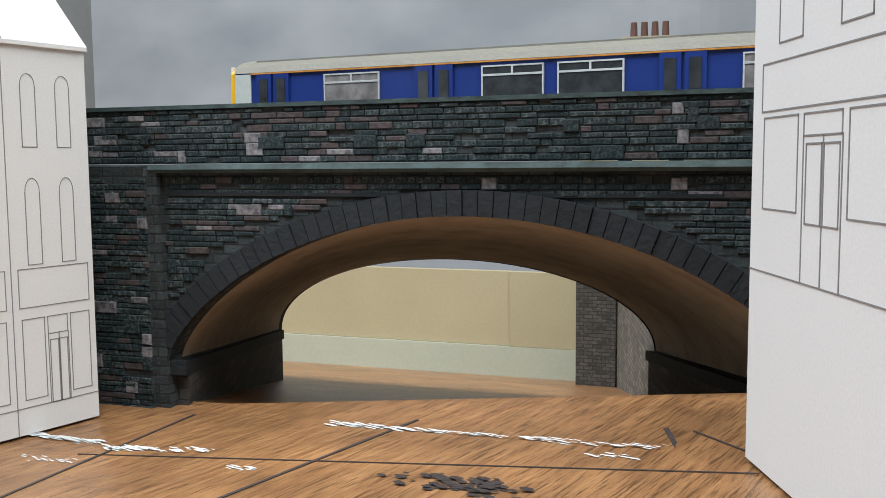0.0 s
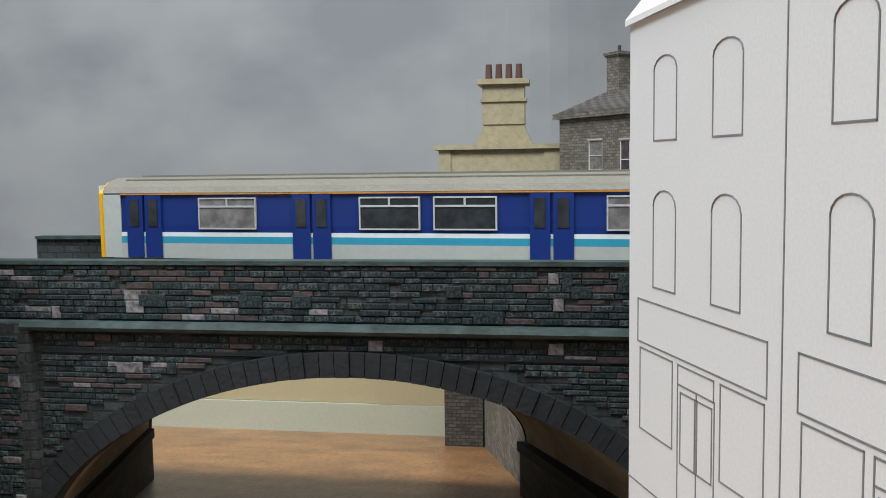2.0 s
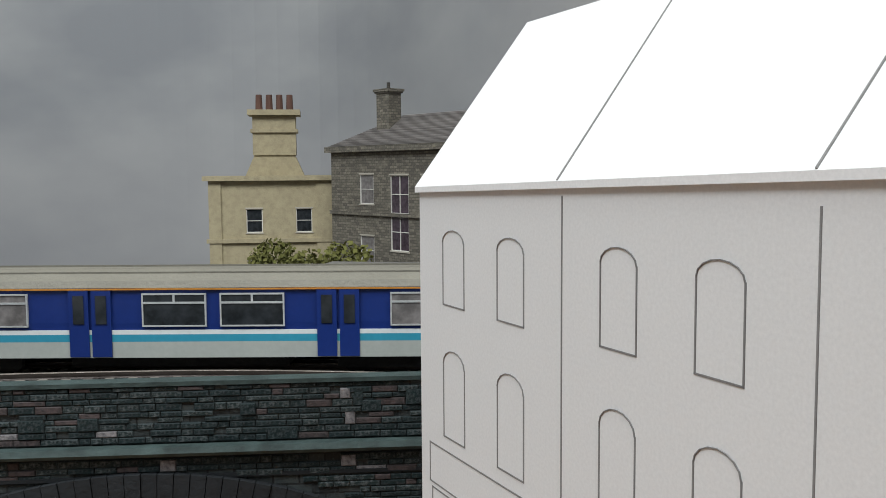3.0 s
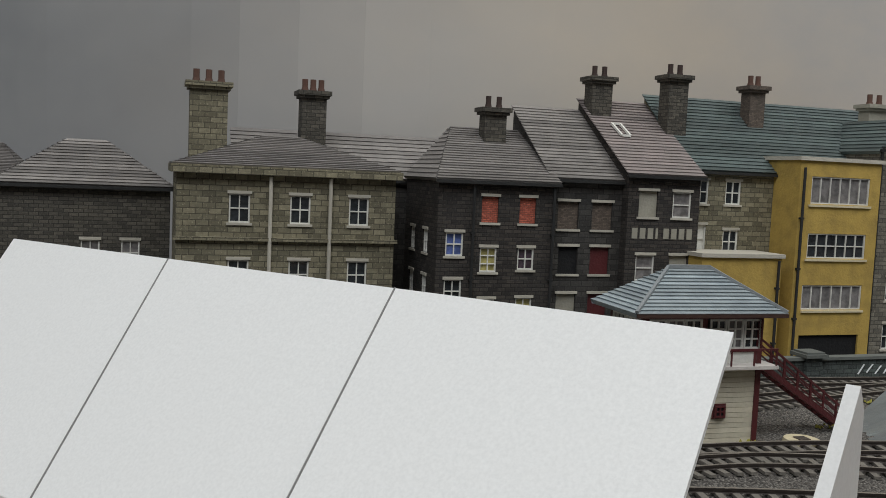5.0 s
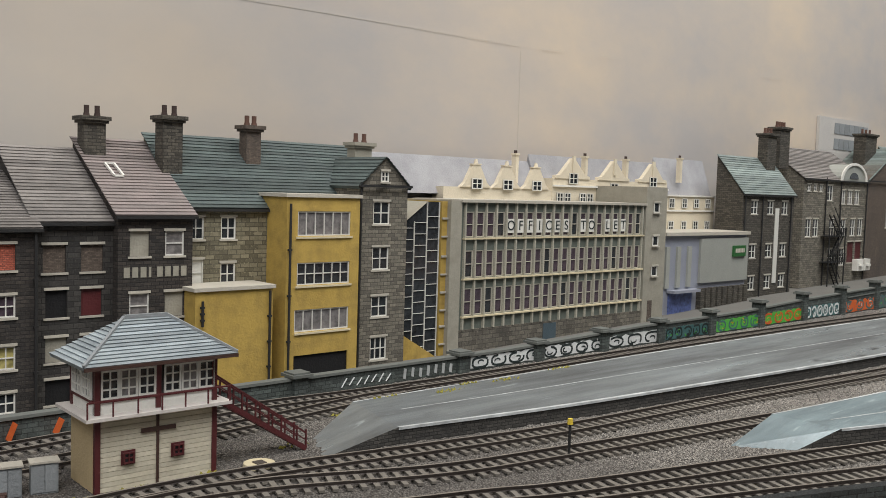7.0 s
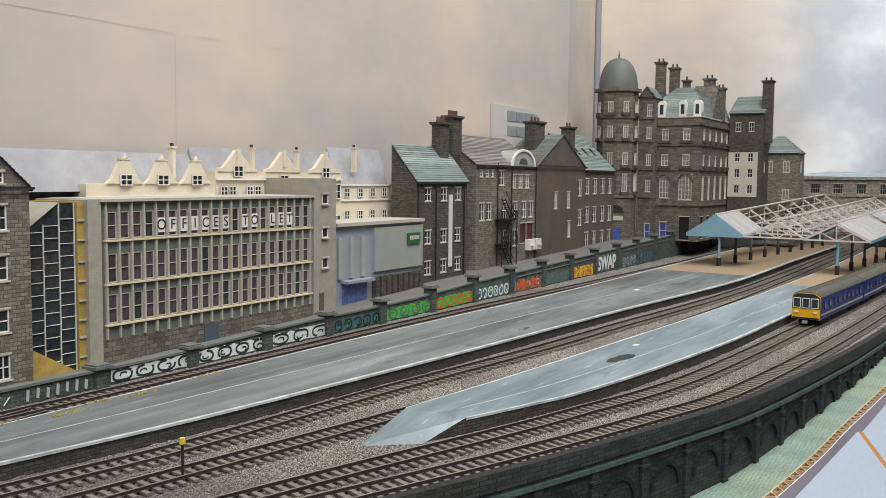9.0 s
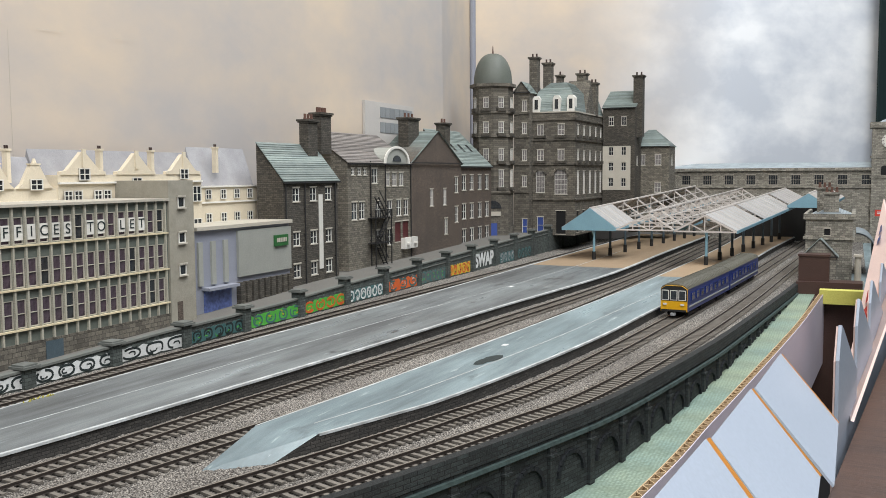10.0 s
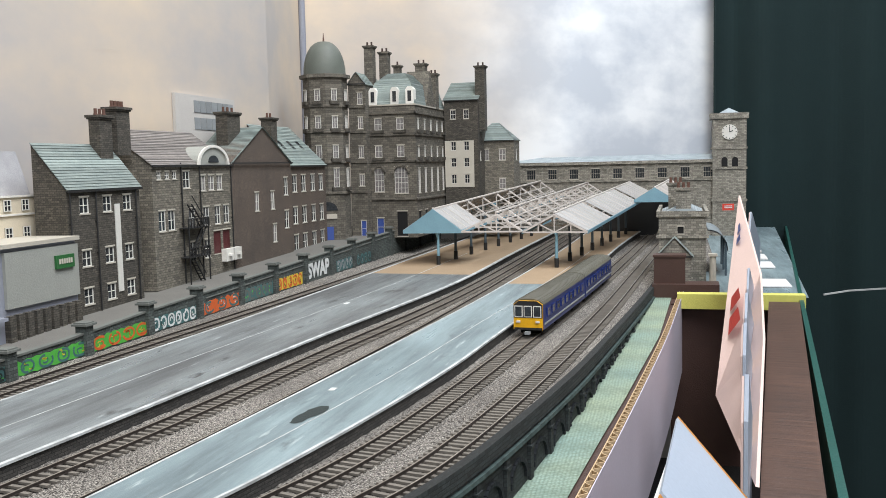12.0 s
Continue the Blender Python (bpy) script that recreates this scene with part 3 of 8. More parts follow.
def house(name, label, at, W, D, H, stone, front=(), left=(), right=(), roof="flat", rise=0.02, roof_mat=None, over=0.0015, group="street buildings", category="building"):
    """A low-relief house: front at v = 0, u to the right, v inward. Openings: (u, w, width, height, style, bars)."""
    ob = thing(name, label, category, at, group)
    bm = bmesh.new()
    panel_wall(bm, W, H, front, lambda u, i, w: (u, i, w))
    panel_wall(bm, D, H, left, lambda u, i, w: (i, D - u, w))
    panel_wall(bm, D, H, right, lambda u, i, w: (W - i, u, w))
    poly(bm, [(0, D, 0), (W, D, 0), (W, D, H), (0, D, H)])
    poly(bm, [(0, 0, H), (W, 0, H), (W, D, H), (0, D, H)])
    if roof == "gable_front":
        prism(bm, [(0, H), (W, H), (W / 2, H + rise)], 0, D)
    if roof in ("gable", "mono"):
        for u0, u1 in ((0, 0.0012), (W - 0.0012, W)):
            prof = [(0, H), (D, H), (D, H + rise)] if roof == "mono" else [(0, H), (D, H), (D / 2, H + rise)]
            a = [bm.verts.new((u0, y, z)) for y, z in prof]
            c = [bm.verts.new((u1, y, z)) for y, z in prof]
            bm.faces.new(a), bm.faces.new(c[::-1])
            for i in range(3):
                bm.faces.new((a[i], a[(i + 1) % 3], c[(i + 1) % 3], c[i]))
    part("wall", bm, stone, ob)
    o = over
    rm = roof_mat or M_SLATE
    if roof != "flat":
        bm = bmesh.new()
        if roof == "mono":
            slab_roof(bm, (-o, -o, H), (W + o, -o, H), (W + o, D, H + rise), (-o, D, H + rise))
        elif roof == "gable":
            slab_roof(bm, (-o, -o, H), (W + o, -o, H), (W + o, D / 2, H + rise), (-o, D / 2, H + rise))
            slab_roof(bm, (W + o, D + o, H), (-o, D + o, H), (-o, D / 2, H + rise), (W + o, D / 2, H + rise))
        elif roof == "gable_front":
            slab_roof(bm, (-o, D, H - o), (-o, -o, H - o), (W / 2, -o, H + rise), (W / 2, D, H + rise))
            slab_roof(bm, (W + o, -o, H - o), (W + o, D, H - o), (W / 2, D, H + rise), (W / 2, -o, H + rise))
        elif roof == "hip":
            i = min(W, 2 * D) * 0.42
            slab_roof(bm, (-o, -o, H), (W + o, -o, H), (W - i, D / 2, H + rise), (i, D / 2, H + rise))
            slab_roof(bm, (-o, D + o, H), (-o, -o, H), (i, D / 2, H + rise), (i, D / 2 + 0.0002, H + rise))
            slab_roof(bm, (W + o, -o, H), (W + o, D + o, H), (W - i, D / 2 + 0.0002, H + rise), (W - i, D / 2, H + rise))
            slab_roof(bm, (W + o, D + o, H), (-o, D + o, H), (i, D / 2, H + rise), (W - i, D / 2, H + rise))
        elif roof == "hipleft":
            slab_roof(bm, (-o, -o, H), (W + o, -o, H), (W + o, D, H + rise), (W * 0.38, D, H + rise))
            slab_roof(bm, (-o, D, H), (-o, -o, H), (W * 0.38, D, H + rise), (W * 0.38, D + 0.0002, H + rise))
        lay_courses(part("roof", bm, rm, ob), rm)
        bm = bmesh.new()
        box(bm, -o, W + o, -o - 0.001, -o, H - 0.0014, H - 0.0002)
        part("gutter", bm, M_BLACKP, ob)
    else:
        bm = bmesh.new()
        box(bm, -0.001, W + 0.001, -0.001, D, H, H + 0.0016)
        part("cornice", bm, M_LINTEL, ob)
    for wall, lst in (("f", front), ("l", left), ("r", right)):
        for u, w, ww, hh, style, *b in lst:
            m = {"f": pose(u, 0, w), "l": pose(0, D - u, w, 0, 0, -90), "r": pose(W, u, w, 0, 0, 90)}[wall]
            window(ob, m, ww, hh, style, bars=b[0] if b else (1, 1), trim=(b[1] if len(b) > 1 else True))
    return ob


def grid(cols, rows, ww, hh, style="sash", bars=(1, 1), styles=None, trim=True):
    k, out = 0, []
    for w in rows:
        for u in cols:
            s = styles[k % len(styles)] if styles else style
            out.append((u - ww / 2, w, ww, hh, s, bars, trim))
            k += 1
    return out

# ---- plan lines (metres) ----
VIADUCT = spline([(-0.62, -0.02), (-0.4, 0.058), (-0.152, 0.1274), (-0.0965, 0.1426), (-0.041, 0.1579), (0.06, 0.157), (0.16, 0.136), (0.266, 0.106), (0.348, 0.076), (0.427, 0.051), (0.489, 0.035), (0.60, 0.018), (0.70, 0.007), (0.95, -0.014), (1.10, -0.02)], 420)
L_OUT = spline([(-0.6, 0.035), (-0.4, 0.09), (-0.16, 0.163), (-0.05, 0.185), (0.1, 0.172), (0.24, 0.132), (0.35, 0.0915), (0.429, 0.0655), (0.498, 0.0475), (0.65, 0.030), (0.842, 0.0155), (1.08, 0.003), (1.52, -0.02)], 520)
L_TWO = spline([(-0.6, 0.056), (-0.4, 0.111), (-0.16, 0.184), (-0.05, 0.206), (0.1, 0.193), (0.209, 0.161), (0.243, 0.148), (0.309, 0.1285), (0.376, 0.1075), (0.423, 0.0945), (0.52, 0.0725), (0.744, 0.0525), (1.0, 0.033), (1.52, 0.005)], 520)
L_MB = spline([(0.06, 0.2), (0.13, 0.212), (0.17, 0.207), (0.225, 0.185), (0.275, 0.1745), (0.378, 0.156), (0.45, 0.1465), (0.6, 0.134), (0.91, 0.119), (1.52, 0.11)], 400)
L_MA = spline([(-0.12, 0.193), (0.0, 0.210), (0.1, 0.219), (0.17, 0.219), (0.245, 0.205), (0.30, 0.1955), (0.41, 0.186), (0.53, 0.172), (0.65, 0.162), (0.95, 0.138), (1.52, 0.13)], 440)
L_SIDE = spline([(-0.005, 0.250), (0.07, 0.262), (0.2, 0.272), (0.30, 0.285)], 160)
L_BACK = spline([(-0.005, 0.281), (0.1, 0.289), (0.21, 0.295), (0.32, 0.288), (0.6, 0.285), (0.9, 0.273), (1.2, 0.265), (1.52, 0.262)], 460)
P1_FRONT = spline([(0.236, 0.221), (0.311, 0.209), (0.404, 0.199), (0.52, 0.188), (0.69, 0.175), (0.94, 0.152), (1.2, 0.148), (1.52, 0.142)], 200)
P1_BACK = spline([(0.246, 0.262), (0.327, 0.262), (0.45, 0.262), (0.6, 0.258), (0.75, 0.252), (1.0, 0.25), (1.52, 0.247)], 200)
P2_FRONT = spline([(0.372, 0.121), (0.405, 0.110), (0.44, 0.100), (0.516, 0.0875), (0.62, 0.0755), (0.744, 0.0675), (1.0, 0.048), (1.3, 0.035), (1.52, 0.021)], 200)
P2_BACK = spline([(0.372, 0.149), (0.446, 0.141), (0.574, 0.13), (0.72, 0.119), (0.9, 0.108), (1.2, 0.098), (1.52, 0.095)], 200)


def road_z(x):
    return -0.045 + 0.010 * min(max((x + 0.13) / 0.1, 0), 1)


# ---- backscene, boards and room ----
def backscene():
    run = spline([(-1.3, 0.95), (-0.7, 0.95), (-0.3, 0.88), (-0.05, 0.55), (0.06, 0.425), (0.2, 0.41), (0.6, 0.41), (1.0, 0.41), (1.14, 0.412)], 90)
    run = np.vstack([run, [(1.36, 0.465), (1.76, -0.098)]])
    bm = bmesh.new()
    ribbon(bm, run, [(0, -0.25), (0, 0.75), (0.006, 0.75), (0.006, -0.25)])
    ob = part("backdrop", bm, M_SKY)
    tagged(ob, "painted board with soft grey and warm clouds behind the model town", "backscene", kind="structure")
    bm = bmesh.new()
    tube(bm, 1.357, 0.460, -0.05, 0.75, 0.0045, n=12)
    part("trim", bm, M_LBLUE, ob, "pale grey strip over the corner of the painted boards")
    bm = bmesh.new()
    for p, q in (((0.22, 0.4087, 0.1890), (0.4905, 0.4087, 0.1925)), ((0.513, 0.4087, 0.1932), (0.535, 0.4087, 0.1940)), ((0.578, 0.4087, 0.1957), (0.600, 0.4087, 0.1966)), ((0.66, 0.4087, 0.1988), (0.675, 0.4087, 0.1994)), ((0.815, 0.4087, 0.2050), (0.852, 0.4087, 0.2064)), ((0.117, 0.4125, 0.10), (0.117, 0.4125, 0.30)), ((0.4925, 0.4088, 0.11), (0.4925, 0.4088, 0.1895))):
        bar(bm, p, q, 0.00012)
    part("panel_joint", bm, M_LINTEL, ob, "thin joint line between backscene panels")


def far_tower():
    ob = thing("office_tower", "pale flat-roofed modern block painted far behind the roofs", "building", pose(0.93, 0.4065, 0.12))
    bm = bmesh.new()
    box(bm, 0, 0.115, 0, 0.003, 0, 0.058)
    part("wall", bm, M_BACKW, ob)
    for w in (0.026, 0.042):
        for k in range(7):
            bm = bmesh.new()
            box(bm, 0.033 + k * 0.0112, 0.043 + k * 0.0112, -0.0006, -0.0001, w, w + 0.011)
            part("window", bm, M_CAB, ob)


def grid_sheet(name, x0, x1, step, lo, hi, zfun, material, rough=0.0, lateral=None):
    """A ground sheet between two plan lines given as y(x)."""
    xs = np.arange(x0, x1 + step / 2, step)
    k = max(2, int(max(hi(x) - lo(x) for x in xs) / (lateral or step)))
    rng = np.random.default_rng(4)
    v, f = [], []
    for x in xs:
        a, b = lo(x), hi(x)
        for j in range(k + 1):
            y = a + (b - a) * j / k
            v.append((x, y, zfun(x) + rough * rng.normal()))
    for i in range(len(xs) - 1):
        for j in range(k):
            p = i * (k + 1) + j
            f.append((p, p + k + 1, p + k + 2, p + 1))
    me = bpy.data.meshes.new(name)
    me.from_pydata(v, [], f)
    me.materials.append(material)
    me.polygons.foreach_set("use_smooth", [True] * len(f))
    return new(name, me)


def y_of(line):
    o = np.argsort(line[:, 0])
    return lambda x: float(np.interp(x, line[o, 0], line[o, 1]))


y_viad = y_of(VIADUCT)


def street_z(x):
    return float(np.interp(x, [-0.3, 0.38, 0.55, 0.7, 1.0, 1.25, 1.7], [0.0, 0.0, 0.005, 0.011, 0.018, 0.024, 0.026]))


def ramp_z(x):
    return float(np.interp(x, [0.3, 0.46, 0.6, 0.7, 0.95], [-0.0360, -0.0293, -0.0205, -0.0152, -0.0050]))


def ground():
    ob = grid_sheet("trackbed", -0.6, 1.74, 0.0022, lambda x: y_viad(x) + 0.004 if x < 1.09 else -0.07, lambda x: 0.304 if x > -0.012 else y_viad(x) + 0.056, lambda x: -0.0002, M_BALLAST, 0.00022)
    tagged(ob, "grey-brown ballast with sooty and pale patches under the tracks", "ballast", kind="structure")
    ob = grid_sheet("street", -0.14, 1.5, 0.02, lambda x: 0.3085, lambda x: 0.43, street_z, M_STREET)
    tagged(ob, "grey street rising behind the retaining wall", "street", kind="structure")
    ob = grid_sheet("road", -0.62, 0.33, 0.006, lambda x: -0.06, lambda x: 0.1274 + (x + 0.152) * 0.2745 + 0.004, road_z, M_BOARD)
    tagged(ob, "worn orange-brown plywood board with dark grain", "baseboard", kind="structure")
    bm = bmesh.new()
    n = 30
    vs = [[bm.verts.new((-0.32 + 0.5 * i / n, 0.002 + 0.32 * j / n, -0.0449 - 0.21 * 0.32 * j / n)) for j in range(n + 1)] for i in range(n + 1)]
    for i in range(n):
        for j in range(n):
            bm.faces.new((vs[i][j], vs[i + 1][j], vs[i + 1][j + 1], vs[i][j + 1]))
    tagged(part("road", bm, M_BOARD, at=BRIDGE), "orange-brown board sloping down behind the bridge", "baseboard", kind="structure")
    bm = bmesh.new()
    for p, q, w in (((-0.1281, 0.1291), (-0.1100, 0.070), 0.0005), ((-0.0842, 0.1346), (-0.0853, 0.070), 0.0005), ((-0.0464, 0.1383), (-0.018, 0.086), 0.0007), ((-0.0425, 0.1377), (-0.0338, 0.1303), 0.0003), ((-0.125, 0.104), (-0.03, 0.122), 0.0002)):
        bar(bm, (*p, road_z(p[0]) + 0.00012), (*q, road_z(q[0]) + 0.00012), w, 0.0001)
    tagged(part("pencil_lines", bm, M_PENCIL), "dark pencilled layout lines across the plywood board", "markings", kind="structure")
    rng = random.Random(5)
    ob = thing("paint_smears", "white paint streaks and grey smudges dried on the plywood board", "paint", kind="stuff")
    bm = bmesh.new()
    for x0, y0, x1, y1, n, w in ((-0.0966, 0.1293, -0.0752, 0.1288, 90, 0.0013), (-0.0752, 0.1288, -0.0438, 0.1284, 110, 0.0009), (-0.1447, 0.1061, -0.1277, 0.110, 90, 0.0016), (-0.1243, 0.1075, -0.1045, 0.1112, 70, 0.0012), (-0.132, 0.100, -0.122, 0.101, 22, 0.0009), (-0.0943, 0.1055, -0.0902, 0.1062, 12, 0.0010), (-0.0509, 0.1236, -0.0463, 0.1249, 14, 0.0010)):
        for i in range(n):
            s = rng.random()
            x, y = x0 + (x1 - x0) * s + rng.gauss(0, 0.0006), y0 + (y1 - y0) * s + rng.gauss(0, 0.0003 if n > 89 else 0.0005)
            r, a0 = w * (0.25 + 0.6 * rng.random()), 0.2
            poly(bm, [(x + r * (1 + 0.5 * rng.random()) * math.cos(k * 0.8976), y + a0 * r * (1 + 0.5 * rng.random()) * math.sin(k * 0.8976), road_z(x) + 0.0001 + i * 4e-6) for k in range(7)])
    part("white_streak", bm, M_WHITEP, ob)
    bm = bmesh.new()
    for i in range(90):
        x, y, r = -0.0595 + rng.gauss(0, 0.0042), 0.1085 + rng.gauss(0, 0.0013), 0.0004 * (0.4 + rng.random())
        poly(bm, [(x + 1.8 * r * math.cos(k * 0.8976), y + r * math.sin(k * 0.8976), road_z(x) + 0.0001 + i * 4e-6) for k in range(7)])
    part("grey_smudge", bm, M_PENCIL, ob)
    ob = grid_sheet("road_mat", 0.30, 0.955, 0.02, lambda x: float(np.interp(x, [0.3, 0.4, 0.5367, 0.6694, 0.8029, 0.955], [0.036, 0.0215, 0.0068, -0.0086, -0.0218, -0.0288])), lambda x: y_viad(x) + 0.003, ramp_z, M_MAT)
    tagged(ob, "woven pale green scenic mat along the foot of the viaduct", "mat", kind="structure")
    ob = grid_sheet("baseboard", 0.30, 0.955, 0.02, lambda x: float(np.interp(x, [0.3, 0.40, 0.4633, 0.5275, 0.6457, 0.76, 0.901, 0.955], [0.0125, 0.0018, -0.0027, -0.0080, -0.0170, -0.0247, -0.0317, -0.0340])), lambda x: y_viad(x) + 0.003, lambda x: ramp_z(x) - 0.001, M_BROWNP)
    tagged(ob, "dark brown painted baseboard edge beside the green mat", "baseboard", kind="structure")
    # out-of-view room floor, kept mid-grey to bounce the lamps' light
    bm = bmesh.new()
    box(bm, -1.6, 2.6, -2.0, 1.2, -0.75, -0.72)
    tagged(part("floor", bm, M_FLOOR), "unseen mid-grey floor far below the layout, bouncing lamp light", "floor", kind="structure")
    bm = bmesh.new()
    box(bm, -1.6, 2.6, -2.0, 1.2, 1.6, 1.63)
    tagged(part("ceiling", bm, M_ROOMW), "plain pale ceiling of the layout room", "ceiling", kind="structure")
    for i, (x0, x1, y0, y1) in enumerate(((-1.63, -1.6, -2.0, 1.2), (-1.6, 2.6, -2.03, -2.0), (-1.6, 2.6, 1.2, 1.23), (2.6, 2.63, -2.0, 1.2))):
        bm = bmesh.new()
        box(bm, x0, x1, y0, y1, -0.72, 1.6)
        tagged(part(("wall_west", "wall_south", "wall_north", "wall_east")[i], bm, M_ROOMW), "plain pale wall of the layout room", "wall", kind="structure")
    # layout underside under the road level
    bm = bmesh.new()
    box(bm, -0.62, 0.33, -0.06, 0.0, -0.075, -0.0465)
    tagged(part("baseboard_frame", bm, M_BROWNP), "dark brown timber frame under the road board", "baseboard", kind="structure")


def curtain():
    xs = np.linspace(0, 1, 160)
    line = np.stack([1.70 + 0.012 * np.sin(xs * 34 + 2 * np.sin(xs * 9)) + 0.004 * np.sin(xs * 71), -0.088 - 0.9 * xs], 1)
    bm = bmesh.new()
    ribbon(bm, line, [(0, -0.7), (0, 1.2), (0.004, 1.2), (0.004, -0.7)])
    ob = part("curtain", bm, M_DRAPE, smooth=False)
    tagged(ob, "dark teal curtain hanging in soft folds at the layout end", "curtain")


# ---- railway ----
def track(name, line, label):
    ob = thing(name, label, "railway track", group="running lines")
    d, nrm = side_of(line)
    for s in (-1, 1):
        bm = bmesh.new()
        off = line + nrm * 0.00475 * s
        ribbon(bm, off, [(-0.00045, 0.0009), (0.00045, 0.0009), (0.0003, 0.0012), (0.00038, 0.0016), (0.00038, 0.0021), (-0.00038, 0.0021), (-0.00038, 0.0016), (-0.0003, 0.0012)])
        rail = part("rail", bm, M_RAIL, ob)
        # pale strip: worn rail top, its highlight painted into the colour
        bm = bmesh.new()
        ribbon(bm, off, [(-0.00024, 0.0021), (0.00024, 0.0021), (0.00020, 0.00222), (-0.00020, 0.00222)])
        part("rail_head", bm, M_RAILTOP, rail, "worn running surface with the rail's highlight in its colour")
    run = np.r_[0, np.cumsum(np.linalg.norm(np.diff(line, axis=0), axis=1))]
    at = np.arange(0.002, run[-1], 0.0044)
    px, py = np.interp(at, run, line[:, 0]), np.interp(at, run, line[:, 1])
    dx, dy = np.interp(at, run, d[:, 0]), np.interp(at, run, d[:, 1])
    return ob, px, py, np.degrees(np.arctan2(dy, dx))


SLEEPERS = []


def tracks():
    for name, line, label in (("outer_track", L_OUT, "weathered single track on grey ballast beside the viaduct parapet"),
                              ("main_track", L_TWO, "weathered single track on grey ballast beside the island platform"),
                              ("platform_track", L_MB, "weathered track along the inner platform edge"),
                              ("through_track", L_MA, "weathered through track between the two platforms"),
                              ("siding_track", L_SIDE, "rusty siding joining the rear track by the signal box"),
                              ("rear_track", L_BACK, "weathered rear track below the graffiti wall")):
        SLEEPERS.append(track(name, line, label))


def lay_sleepers():
    """The sleepers come last: nearest stretch one by one, the rest joined."""
    bm = bmesh.new()
    box(bm, -0.0009, 0.0009, -0.0087, 0.0087, 0.0001, 0.00095)
    one = mesh_of("sleeper", bm, M_SLEEPER)
    rng = random.Random(2)
    for ob, px, py, ang in SLEEPERS:
        v, f = [], []
        single = ob.name.startswith(("outer", "main"))
        for x, y, a in zip(px, py, ang):
            m = pose(x, y, rng.uniform(-0.0001, 0.0001), 0, 0, a + rng.uniform(-1.2, 1.2))
            if single and 0.40 < x < 0.95:
                part("sleeper", one, None, ob, at=m)
                continue
            k = len(v)
            v += [tuple(m @ w.co) for w in one.vertices]
            f += [tuple(i + k for i in p.vertices) for p in one.polygons]
        me = bpy.data.meshes.new("sleepers")
        me.from_pydata(v, [], f)
        me.materials.append(M_SLEEPER)
        tagged(part("sleepers", me, None, ob), kind="stuff")


def platform(name, front, back, label, ramp_x, tip, sand_from):
    ob = thing(name, label, "platform")
    h = 0.0062
    n = len(front)
    bm, bs = bmesh.new(), bmesh.new()
    edges, walls = [bmesh.new(), bmesh.new()], [bmesh.new(), bmesh.new()]
    f0, b0 = front, back
    for i in range(n - 1):
        a, b, c, d = f0[i], f0[i + 1], b0[i + 1], b0[i]
        z = lambda p: h
        tgt = bs if a[0] > sand_from else bm
        poly(tgt, [(a[0], a[1], h), (b[0], b[1], h), (c[0], c[1], h), (d[0], d[1], h)])
        for be, bw, p, q, r, s in ((edges[0], walls[0], a, b, d, c), (edges[1], walls[1], d, c, a, b)):
            # white edging and the coping nose
            e0, e1 = p + (r - p) * 0.018, q + (s - q) * 0.018
            n0, n1 = p - (r - p) * 0.012, q - (s - q) * 0.012
            poly(be, [(*n0, h + 0.00012), (*n1, h + 0.00012), (*e1, h + 0.00012), (*e0, h + 0.00012)])
            poly(be, [(*n0, h + 0.00012), (*n1, h + 0.00012), (*n1, h - 0.0009), (*n0, h - 0.0009)])
            poly(bw, [(*p, -0.0005), (*q, -0.0005), (*q, h - 0.0001), (*p, h - 0.0001)])
    poly(bm, [(*f0[0], h), (*b0[0], h), (*tip[1], -0.0003), (*tip[0], -0.0003)])
    poly(walls[0], [(*f0[0], h), (*tip[0], -0.0003), (*f0[0], -0.0003)])
    poly(walls[1], [(*b0[0], h), (*tip[1], -0.0003), (*b0[0], -0.0003)])
    part("surface", bm, M_PLATR if name == "rear_platform" else M_PLAT, ob)
    for be, bw in zip(edges, walls):
        part("edging", be, M_EDGE, ob)
        part("side_wall", bw, M_PLATW, ob)
    if len(bs.faces):
        part("paving", bs, M_SAND, ob, "tan paving under the canopy")
    else:
        bs.free()
    bl = bmesh.new()
    mid = f0 + (b0 - f0) * (0.52 if name == "rear_platform" else 0.42)
    ribbon(bl, mid[2:150], [(-0.0003, h + 0.00005), (0.0003, h + 0.00005), (0.0003, h + 0.00015), (-0.0003, h + 0.00015)])
    part("painted_line", bl, M_EDGE, ob)
    return ob


